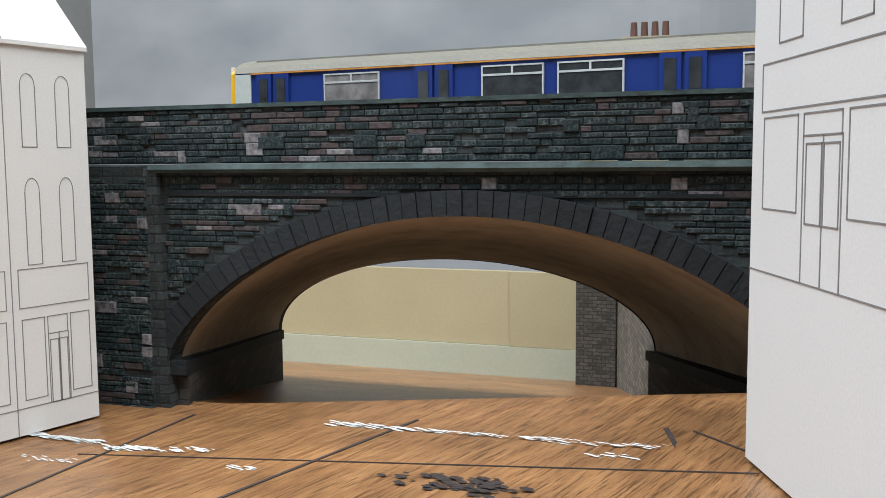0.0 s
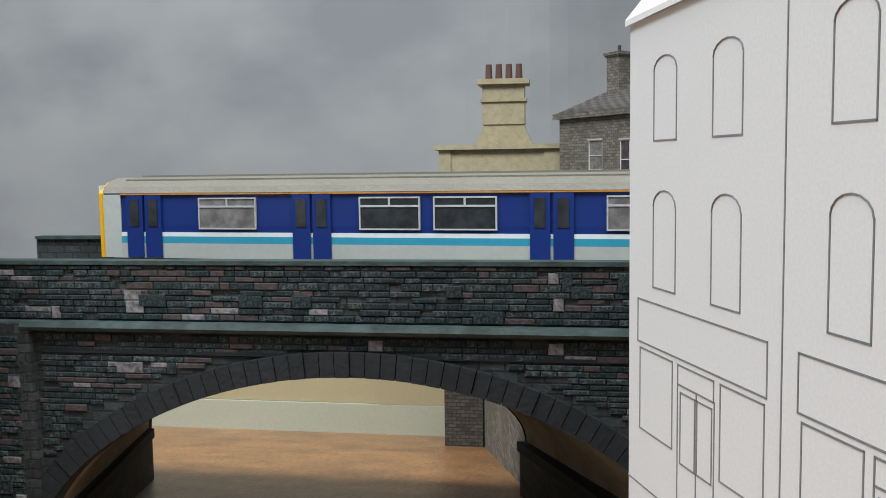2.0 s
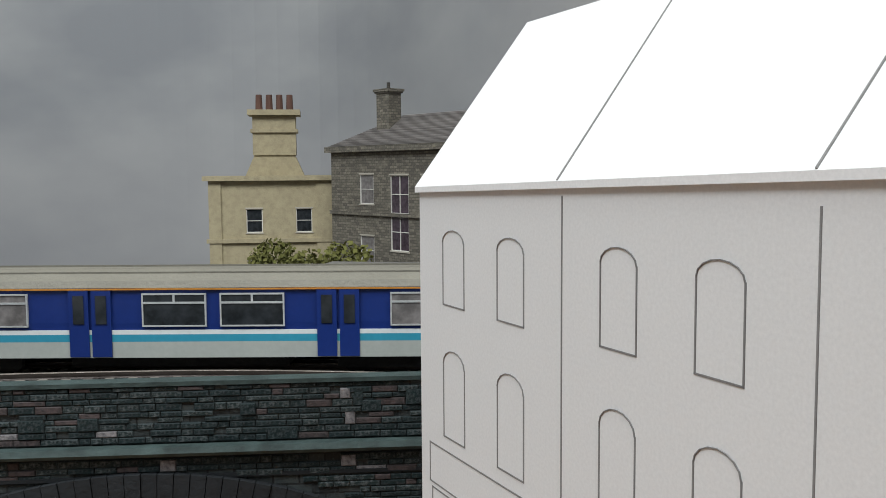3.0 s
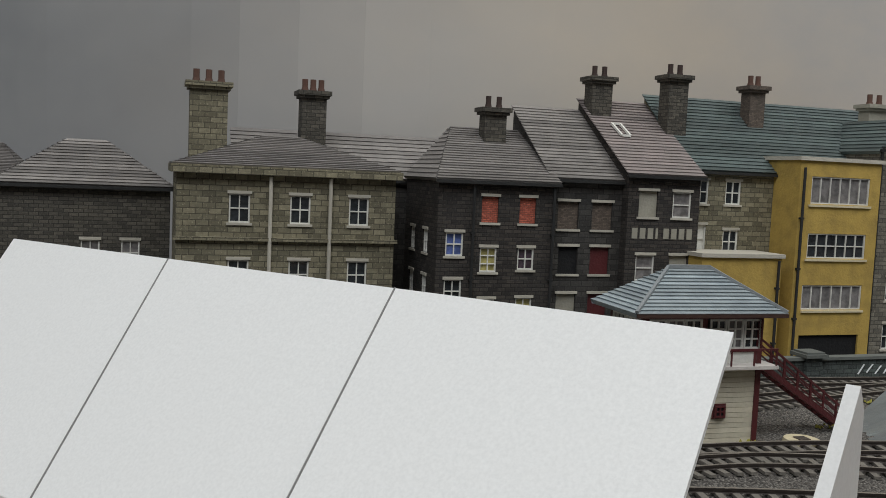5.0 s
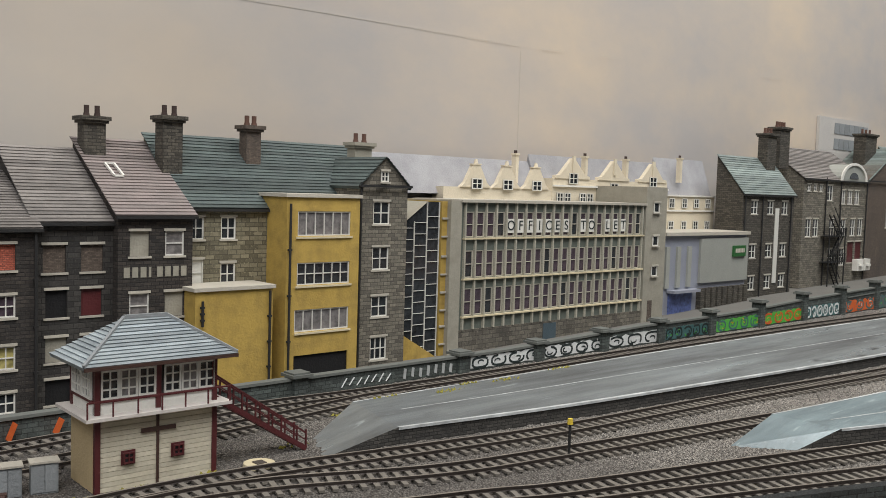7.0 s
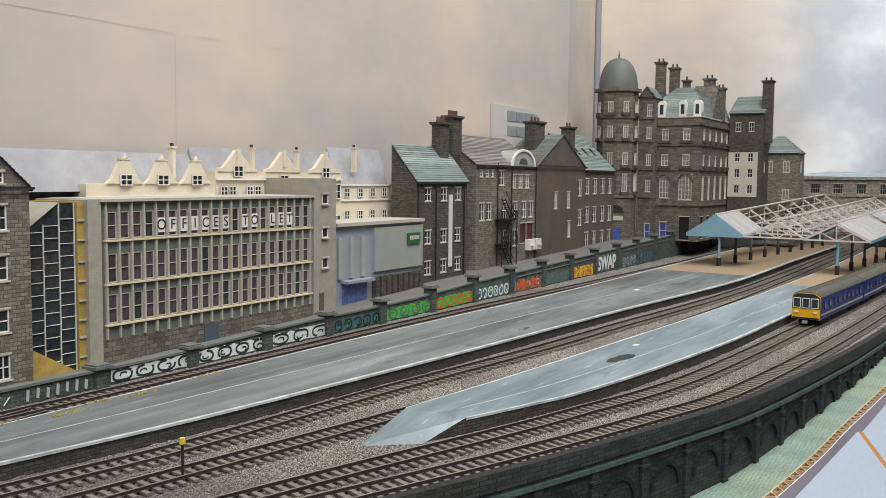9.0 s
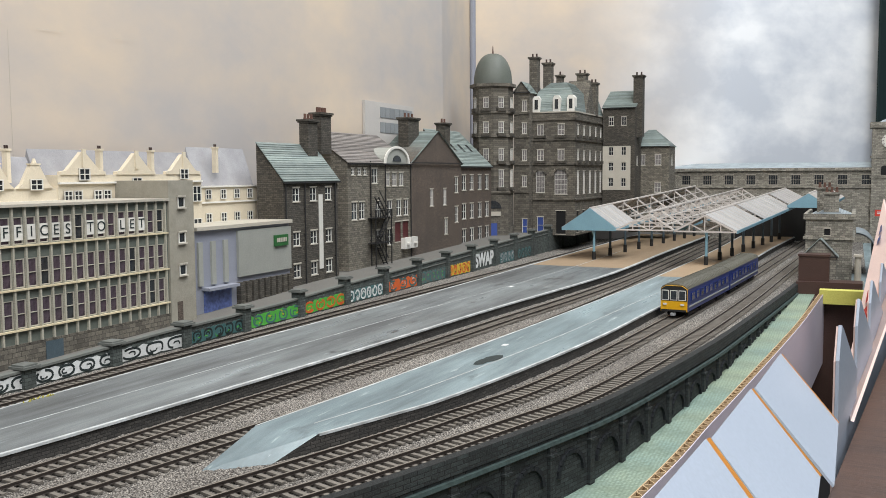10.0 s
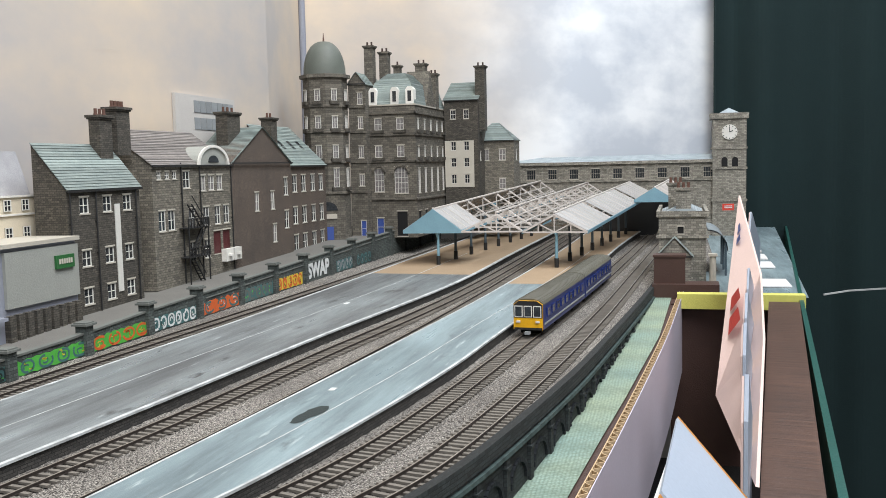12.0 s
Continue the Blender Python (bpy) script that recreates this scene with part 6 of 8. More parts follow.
    part("porch_roof", bm, M_LBLUE, ob)
    bm = bmesh.new()
    box(bm, 0.008, 0.038, -0.0008, 0.0004, 0, 0.018)
    part("entrance", bm, M_BLUEP, ob)
    for k in range(9):
        bm = bmesh.new()
        u = 0.045 + k * 0.0078
        box(bm, u, u + 0.0052, -0.004, 0.0005, 0.0 + 0.001 * (k > 5), 0.020)
        part("fin", bm, M_DARKST, ob)
    bm = bmesh.new()
    box(bm, 0.090, 0.108, -0.0035, -0.002, 0.043, 0.0515)
    sg = part("sign", bm, M_SIGN, ob, "green illuminated-style sign")
    for k in range(6):
        bm = bmesh.new()
        box(bm, 0.0925 + k * 0.0023, 0.0941 + k * 0.0023, -0.0038, -0.0035, 0.046, 0.0492)
        part("sign_bar", bm, M_LINTEL, sg)
    # cream gabled terrace in low relief
    ob = thing("cream_terrace", "cream rendered terrace with small gables under a grey roof", "building", pose(0.424, 0.386, 0.03), "street buildings")
    bm = bmesh.new()
    box(bm, -0.02, 0.08, 0, 0.01, 0, 0.0645)
    box(bm, 0.08, 0.215, -0.0005, 0.01, 0, 0.0725)
    for c in (0.007, 0.035, 0.063):
        prism(bm, [(c - 0.0135, 0.0645), (c + 0.0130, 0.0645), (c + 0.0095, 0.0675), (c + 0.0030, 0.0785), (c - 0.0030, 0.0785), (c - 0.0095, 0.0675)], -0.001, 0.002)
        box(bm, c - 0.0040, c + 0.0040, -0.0014, 0.002, 0.0785, 0.0793)
        tube(bm, c, 0.0, 0.0793, 0.0822, 0.0016, 0.0008)
    for c in (0.1005, 0.147, 0.195):
        prism(bm, [(c - 0.0185, 0.0725), (c + 0.0185, 0.0725), (c + 0.0182, 0.0745), (c + 0.0135, 0.0752), (c + 0.0012, 0.0868), (c - 0.0012, 0.0868), (c - 0.0135, 0.0752), (c - 0.0182, 0.0745)], -0.0012, 0.002)
        box(bm, c - 0.0014, c + 0.0014, -0.0022, -0.0010, 0.0765, 0.0885)
    box(bm, 0.215, 0.288, 0.002, 0.012, 0, 0.0635)
    part("wall", bm, M_CREAMW, ob)
    bm = bmesh.new()
    for u0, u1, y, w in ((0.214, 0.2885, 0.0008, 0.0625), (0.215, 0.288, 0.0008, 0.0505), (0.215, 0.288, 0.0008, 0.0305), (0.08, 0.215, -0.0022, 0.0668), (-0.02, 0.08, -0.0018, 0.0560)):
        box(bm, u0, u1, y, y + 0.002, w, w + 0.0012)
    part("string_course", bm, M_WHITE, ob, "pale cream moulded band")
    holes = [(c - 0.0045, 0.0635, 0.009, 0.0065) for c in (0.007, 0.035, 0.063)] + [(c - 0.0045, 0.0690, 0.009, 0.0075) for c in (0.1005, 0.195)] + [(0.1425, 0.0580, 0.009, 0.0125)]
    holes += [(u, 0.0565, 0.0066, 0.0062) for u in (0.0835, 0.0915, 0.108, 0.116, 0.130)] + [(u, 0.0535, 0.0068, 0.0075) for u in (0.222, 0.240, 0.257, 0.274)] + [(u, 0.0345, 0.0068, 0.0085) for u in (0.222, 0.240, 0.257, 0.274)] + [(0.2035, 0.0525, 0.0095, 0.0115), (0.2035, 0.028, 0.0095, 0.012)]
    for u, w, ww, hh in holes:
        window(ob, pose(u, 0.0006 if u > 0.216 else -0.0024, w), ww, hh, "sash", bars=(1, 1), trim=False)
    grey = paint("plain_grey_roof", (0.37, 0.37, 0.385), (0.28, 0.28, 0.295), rough=0.8, big=60, var=0.9)
    for u0, u1, w in ((-0.10, 0.0718, 0.0835), (0.072, 0.2178, 0.0885), (0.218, 0.289, 0.0930)):
        bm = bmesh.new()
        p = [(u0, 0.005, 0.060), (u1, 0.005, 0.060), (u1, 0.016, w), (u0, 0.016, w)]
        q = [(u0, 0.022, 0.05), (u1, 0.022, 0.05)]
        poly(bm, p), poly(bm, [p[3], p[2], q[1], q[0]]), poly(bm, [p[1], p[2], q[1]]), poly(bm, [p[0], p[3], q[0]])
        part("roof", bm, grey, ob)
    for u, w in ((0.048, 0.0800), (0.120, 0.0815), (0.168, 0.0815), (0.239, 0.0855)):
        bm = bmesh.new()
        box(bm, u - 0.0013, u + 0.0013, 0.003, 0.007, w - 0.012, w + 0.0065)
        box(bm, u - 0.0018, u + 0.0018, 0.0025, 0.0075, w + 0.0065, w + 0.0078)
        c = part("chimney", bm, M_CREAMW, ob)
        for du in (-0.0007, 0.0009):
            bm = bmesh.new()
            tube(bm, u + du, 0.005, w + 0.0078, w + 0.0098, 0.0006)
            part("pot", bm, M_POTD, c)
    # slope-roofed house, arched-gable house, brown gable
    h = house("slate_house", "dark stone house with steep pale slate roof and black pipes", pose(0.701, 0.355, 0.010), 0.084, 0.025, 0.086, M_DARKST,
              front=grid([0.018, 0.044, 0.068], [0.008, 0.034, 0.070], 0.010, 0.011, "sash", (1, 1)) , roof="mono", rise=0.032, roof_mat=M_SLATEP)
    for u in (0.002, 0.030, 0.078):
        pipe(h, u, 0, 0.085)
    bm = bmesh.new()
    box(bm, 0.052, 0.058, -0.0006, 0.0003, 0.012, 0.075)
    part("pale_panel", bm, M_WHITE, h, "tall pale painted strip")
    chimney(h, 0.070, 0.020, 0.1, 0.139, 0.015, 0.009, 3, M_DARKST, M_POT)
    chimney(h, 0.093, 0.021, 0.11, 0.146, 0.017, 0.010, 4, M_DARKST, M_POT)
    h = house("arched_gable_house", "grey stone house with white arched attic gable and iron fire escape", pose(0.811, 0.360, 0.014), 0.130, 0.040, 0.098, M_GREYST,
              front=grid([0.010, 0.022, 0.033], [0.087], 0.006, 0.006, "sash") + [(0.046, 0.079, 0.011, 0.014, "sash", (1, 1))] + grid([0.078, 0.093, 0.108], [0.076], 0.010, 0.013, "curtain", (1, 1)) + grid([0.012, 0.026, 0.058, 0.082, 0.102, 0.118], [0.046], 0.010, 0.016, "sash", (1, 1)) + grid([0.058, 0.082], [0.018], 0.010, 0.016, "sash", (1, 1)) + grid([0.100, 0.117], [0.020], 0.014, 0.020, "maroon"),
              left=grid([0.015], [0.03], 0.008, 0.012), roof="mono", rise=0.030, roof_mat=M_SLATE)
    for u in (0.042, 0.072, 0.128):
        pipe(h, u, 0, 0.1)
    bm = bmesh.new()
    n = 12
    prism(bm, [(0.095 + 0.026 * math.cos(math.pi * i / n), 0.098 + 0.016 * math.sin(math.pi * i / n)) for i in range(n + 1)], -0.0018, 0.02)
    ag = part("arched_gable", bm, M_GREYPNL, h)
    bm = bmesh.new()
    for i in range(n):
        a0, a1 = math.pi * i / n, math.pi * (i + 1) / n
        prism(bm, [(0.095 + r * 0.026 * math.cos(a), 0.098 + r * 0.016 * math.sin(a)) for r, a in ((0.93, a0), (1.07, a0), (1.07, a1), (0.93, a1))], -0.003, -0.0016)
    part("coping", bm, M_WHITE, ag)
    bm = bmesh.new()
    prism(bm, [(0.095 + 0.009 * math.cos(math.pi * i / n), 0.100 + 0.006 * math.sin(math.pi * i / n)) for i in range(n + 1)], -0.0024, -0.0017)
    part("fanlight", bm, M_PANE, ag)
    fire_escape(h)
    for u in (0.106, 0.122):
        bm = bmesh.new()
        box(bm, u, u + 0.013, -0.005, 0, 0.012, 0.023)
        tube(bm, u + 0.0065, -0.0052, 0.0165, 0.0185, 0.003)
        part("air_conditioner", bm, M_WHITE, h)
    h = house("brown_gable_house", "plain brown brick gable end with pale green slates", pose(0.942, 0.360, 0.012), 0.132, 0.045, 0.102, M_BROWN,
              front=grid([0.050, 0.085], [0.055], 0.009, 0.018, "curtain") + grid([0.088], [0.022], 0.009, 0.018, "curtain") + grid([0.118], [0.068, 0.034], 0.010, 0.018, "sash"), roof="gable_front", rise=0.034, roof_mat=M_SLATEP)
    chimney(h, 0.044, 0.024, 0.1, 0.150, 0.026, 0.012, 3, M_DARKST, M_POT)
    chimney(h, 0.122, 0.018, 0.1, 0.148, 0.015, 0.011, 2, M_DARKST, M_POT)
    h = house("red_brick_wing", "red-brown brick wing with white windows and pale green roof", pose(1.076, 0.364, 0.012), 0.105, 0.045, 0.098, M_BROWN,
              front=grid([0.016, 0.04, 0.066, 0.09], [0.070, 0.036, 0.006], 0.012, 0.018, "sash", (1, 1)), roof="mono", rise=0.045, roof_mat=M_SLATEP)
    for u in (0.03, 0.055, 0.08):
        bm = bmesh.new()
        poly(bm, [(u, 0.017, 0.1165), (u + 0.008, 0.017, 0.1165), (u + 0.008, 0.026, 0.1255), (u, 0.026, 0.1255)])
        part("skylight", bm, M_PANE, h)


def fire_escape(h):
    bm = bmesh.new()
    for w in (0.022, 0.046):
        box(bm, 0.036, 0.070, -0.009, -0.0005, w, w + 0.0008)
        for u in np.arange(0.036, 0.0705, 0.0048):
            bar(bm, (u, -0.009, w), (u, -0.009, w + 0.008), 0.0006)
        bar(bm, (0.036, -0.009, w + 0.008), (0.070, -0.009, w + 0.008), 0.0007)
    for a, b in (((0.066, -0.006, 0.046), (0.044, -0.006, 0.022)), ((0.044, -0.006, 0.022), (0.062, -0.006, 0.0)), ((0.044, -0.006, 0.066), (0.064, -0.006, 0.046))):
        for y in (-0.008, -0.004):
            bar(bm, (a[0], y, a[2]), (b[0], y, b[2]), 0.0009)
        for k in range(1, 9):
            p = Vector(a).lerp(Vector(b), k / 9)
            box(bm, p.x - 0.001, p.x + 0.001, -0.008, -0.004, p.z, p.z + 0.0005)
        bar(bm, (a[0], -0.0085, a[2] + 0.007), (b[0], -0.0085, b[2] + 0.007), 0.0006)
    for u in (0.037, 0.069):
        bar(bm, (u, -0.0085, 0), (u, -0.0085, 0.054), 0.0009)
    part("fire_escape", bm, M_BLACKP, h, "black iron fire escape")


def offices():
    ob = thing("office_block", "concrete and glass office block with projecting mullions and letting signs", "building", pose(0.3785, 0.343, -0.001), "street buildings")
    W, H = 0.1725, 0.087
    rows = ((0.067, 0.0145), (0.044, 0.0155), (0.0225, 0.0155))
    n = 20
    step = (W - 0.006) / n
    bm = bmesh.new()
    panel_wall(bm, W, H, [(0.003 + k * step + 0.0016, w, step - 0.0022, h) for w, h in rows for k in range(n)], lambda u, i, w: (u, i, w), 0.001)
    poly(bm, [(0, 0, H), (W, 0, H), (W, 0.04, H), (0, 0.04, H)])
    part("wall", bm, M_OFFICE, ob)
    bm = bmesh.new()
    box(bm, 0, W, -0.0006, 0.0008, 0, 0.0145)
    part("plinth", bm, M_HOTEL, ob)
    bm = bmesh.new()
    box(bm, -0.001, W, -0.0025, 0.04, H - 0.0003, H + 0.0012)
    part("roof_edge", bm, M_LINTEL, ob)
    bm = bmesh.new()
    box(bm, -0.0085, -0.0002, -0.0015, 0.04, 0, H + 0.0008)
    part("end_wall", bm, M_CONC, ob)
    bm = bmesh.new()
    box(bm, -0.0125, -0.0086, 0.0015, 0.04, 0, H)
    sw = part("side_wing", bm, M_YELLOW, ob, "ochre rendered side wing")
    for w in (0.068, 0.047, 0.027, 0.008):
        window(sw, pose(-0.0120, 0.0010, w), 0.0028, 0.009, "browned", trim=True)
    bm = bmesh.new()
    box(bm, 0, 1, 0, 0.0014, 0, 1)
    mull = mesh_of("mullion", bm, M_MULL)
    for k in range(n + 1):
        part("mullion", mull, None, ob, at=Matrix.Translation((0.0026 + k * step, -0.0014, 0.0145)) @ Matrix.Diagonal((0.0011, 1, H - 0.0148, 1)))
    for w, h in rows:
        bm = bmesh.new()
        box(bm, 0.002, W - 0.001, -0.0019, 0.0002, w - 0.0012, w - 0.0003)
        part("sill_band", bm, M_SILL, ob)
    for w, h in rows:
        for k in range(n):
            window(ob, pose(0.003 + k * step + 0.0016, 0, w), step - 0.0022, h, ("mauve", "mauve", "mauve", "mauve", "sash", "mauve", "mauve", "mauve")[(k * 3 + int(w * 1000)) % 8], trim=False, deep=0.001, bars=(0, 1), frame_mat=M_LINTEL)
    bm = bmesh.new()
    box(bm, 0, step - 0.0030, 0, 0.0002, 0, 0.0082)
    card = mesh_of("card", bm, M_WHITE)
    for k, ch in enumerate("OFFICES TO LET"):
        if ch != " ":
            slot = 4 + k
            c = part("letter_card", card, None, ob, "white card with a black letter", at=pose(0.003 + slot * step + 0.0020, -0.0002, 0.0692))
            lettering("letter", ch, 0.0082, M_BLACKG, c, pose((step - 0.0030) / 2, -0.00015, 0.0041, 90, 0, 0))
    # vents: black panes carry the shade of their recesses as colour
    for k, u in enumerate((0.012, 0.036, 0.056, 0.100, 0.122, 0.142)):
        window(ob, pose(u, -0.0012, 0.004 + 0.0005 * k), 0.0036, 0.0050, "dark", trim=False)
    bm = bmesh.new()
    box(bm, 0.072, 0.084, -0.0009, 0.0002, 0.0, 0.013)
    part("door", bm, M_COLUMN, ob)
    bm = bmesh.new()
    box(bm, W + 0.0002, W + 0.0245, -0.0015, 0.045, 0, 0.0995)
    tw = part("stair_block", bm, M_CONC, ob)
    for w in (0.020 + 0.018, 0.059, 0.082):
        window(tw, pose(W + 0.0085, -0.0025, w), 0.0065, 0.0068, "sash", trim=True, bars=(0, 0))
    bm = bmesh.new()
    box(bm, W + 0.006, W + 0.011, -0.0018, -0.0012, 0.006, 0.021)
    part("door", bm, M_BROWN, tw)


def left_houses():
    h = house("olive_house", "olive stone villa with cornice, paired chimneys and pale drainpipes", pose(0.006, 0.345, -0.002), 0.080, 0.05, 0.0765, M_OLIVE,
              front=grid([0.022, 0.044, 0.066], [0.006, 0.032, 0.056], 0.0075, 0.0105, "sash", (1, 1)), right=grid([0.02], [0.03, 0.056], 0.006, 0.009), roof="hip", rise=0.012, roof_mat=M_SLATE)
    bm = bmesh.new()
    box(bm, -0.002, 0.082, -0.003, 0.05, 0.0735, 0.0765)
    box(bm, -0.001, 0.081, -0.0015, 0, 0.0495, 0.0508)
    part("cornice", bm, M_OLIVE, h)
    chimney(h, 0.012, 0.030, 0.07, 0.108, 0.014, 0.009, 3, M_OLIVE, M_POT)
    chimney(h, 0.054, 0.040, 0.07, 0.108, 0.010, 0.009, 3, M_DARKST, M_POT)
    for u in (0.033, 0.055):
        bm = bmesh.new()
        tube(bm, u, -0.001, 0, 0.073, 0.0007)
        part("drainpipe", bm, M_LINTEL, h)
    h = house("rear_range", "plain dark range with a long grey slate roof behind the houses", pose(0.030, 0.383, -0.002), 0.118, 0.020, 0.0735, M_SOOT2, roof="mono", rise=0.0190, roof_mat=M_SLATE)
    a = 18
    h = house("cream_villa", "cream stone villa with a broad chimney of four pots", pose(-0.3034, 0.6491, -0.07, 0, 0, a), 0.0915, 0.07, 0.106, M_CREAMST,
              front=grid([0.033, 0.0695], [0.0675], 0.0118, 0.0175, "sash", (0, 1)) + grid([0.033, 0.0695], [0.019], 0.0115, 0.0275, "sash", (0, 1)), left=grid([0.035], [0.055], 0.01, 0.018), roof="flat")
    bm = bmesh.new()
    box(bm, -0.004, 0.0955, -0.004, 0.072, 0.106, 0.1095)
    box(bm, -0.002, 0.0935, -0.002, 0.001, 0.0600, 0.0630)
    box(bm, 0.0918, 0.1040, 0.010, 0.068, 0, 0.1050)
    box(bm, 0.0918, 0.1060, 0.008, 0.070, 0.1050, 0.1085)
    box(bm, 0.0, 0.009, -0.0012, 0.001, 0, 0.106)
    box(bm, 0.0790, 0.0915, -0.0014, 0.001, 0, 0.106)
    part("cornice", bm, M_CREAMST, h)
    bm = bmesh.new()
    prism(bm, [(0.026, 0.1095), (0.070, 0.1095), (0.063, 0.125), (0.033, 0.125)], 0.015, 0.035)
    box(bm, 0.032, 0.064, 0.014, 0.036, 0.125, 0.155)
    box(bm, 0.0305, 0.0655, 0.0125, 0.0375, 0.142, 0.1445)
    box(bm, 0.0285, 0.0675, 0.0105, 0.0395, 0.155, 0.159)
    c = part("chimney", bm, M_CREAMST, h)
    for k in range(4):
        bm = bmesh.new()
        tube(bm, 0.0365 + k * 0.0077, 0.025, 0.159, 0.171, 0.0028, 0.0023)
        part("pot", bm, M_POT, c)
    h = house("tall_window_house", "grey stone house with tall narrow windows and a slate roof", pose(-0.2135, 0.664, -0.07, 0, 0, -38), 0.19, 0.06, 0.130, M_GREYST,
              front=grid([0.043], [0.004, 0.0467, 0.0896], 0.016, 0.0205, "curtain", (0, 1)) + grid([0.0795, 0.112], [0.0585], 0.0195, 0.051, "mauve", (1, 3)) + grid([0.0795, 0.112], [0.004], 0.0195, 0.03, "mauve", (1, 2)) + grid([0.150, 0.175], [0.004, 0.0467, 0.0896], 0.014, 0.020, "sash"), roof="hip", rise=0.022, roof_mat=M_SLATE)
    bm = bmesh.new()
    box(bm, -0.003, 0.193, -0.004, 0.06, 0.126, 0.130)
    box(bm, -0.001, 0.191, -0.0015, 0, 0.0815, 0.0840)
    box(bm, -0.001, 0.191, -0.0015, 0, 0.0400, 0.0420)
    part("cornice", bm, M_GREYST, h)
    chimney(h, 0.0435, 0.02, 0.13, 0.170, 0.014, 0.011, 1, M_GREYST, M_DARKST)
    h = house("low_grey_house", "low grey stone house with a pale hipped roof", pose(-0.06, 0.392, -0.002), 0.065, 0.03, 0.0665, M_DARKST, front=grid([0.035, 0.05], [0.006, 0.035], 0.007, 0.010, "curtain"), roof="hip", rise=0.018, roof_mat=M_SLATE)
    rng = random.Random(6)
    for cx, cy, cz, r, lab in ((-0.235, 0.60, -0.018, 0.016, "yellow-green bush beside the villa"), (-0.175, 0.57, -0.018, 0.018, "olive green bush behind the bridge"), (-0.205, 0.585, -0.022, 0.014, "low green bush beside the villa")):
        ob = thing("bush", lab, "bush", group="bushes behind the bridge")
        bm = bmesh.new()
        for k in range(700):
            d = Vector((rng.gauss(0, 1), rng.gauss(0, 1), rng.gauss(0, 0.8))).normalized() * r * (0.55 + 0.5 * rng.random())
            p = Vector((cx, cy, cz)) + d
            a, b = Vector((rng.gauss(0, 1), rng.gauss(0, 1), rng.gauss(0, 1))).normalized() * 0.0018, Vector((rng.gauss(0, 1), rng.gauss(0, 1), rng.gauss(0, 1))).normalized() * 0.0018
            poly(bm, [p - a, p + b, p + a, p - b])
        part("leaves", bm, M_BUSH, ob)
        bm = bmesh.new()
        tube(bm, cx, cy, -0.07, cz, 0.003, 0.0015)
        part("trunk", bm, M_BROWNP, ob)


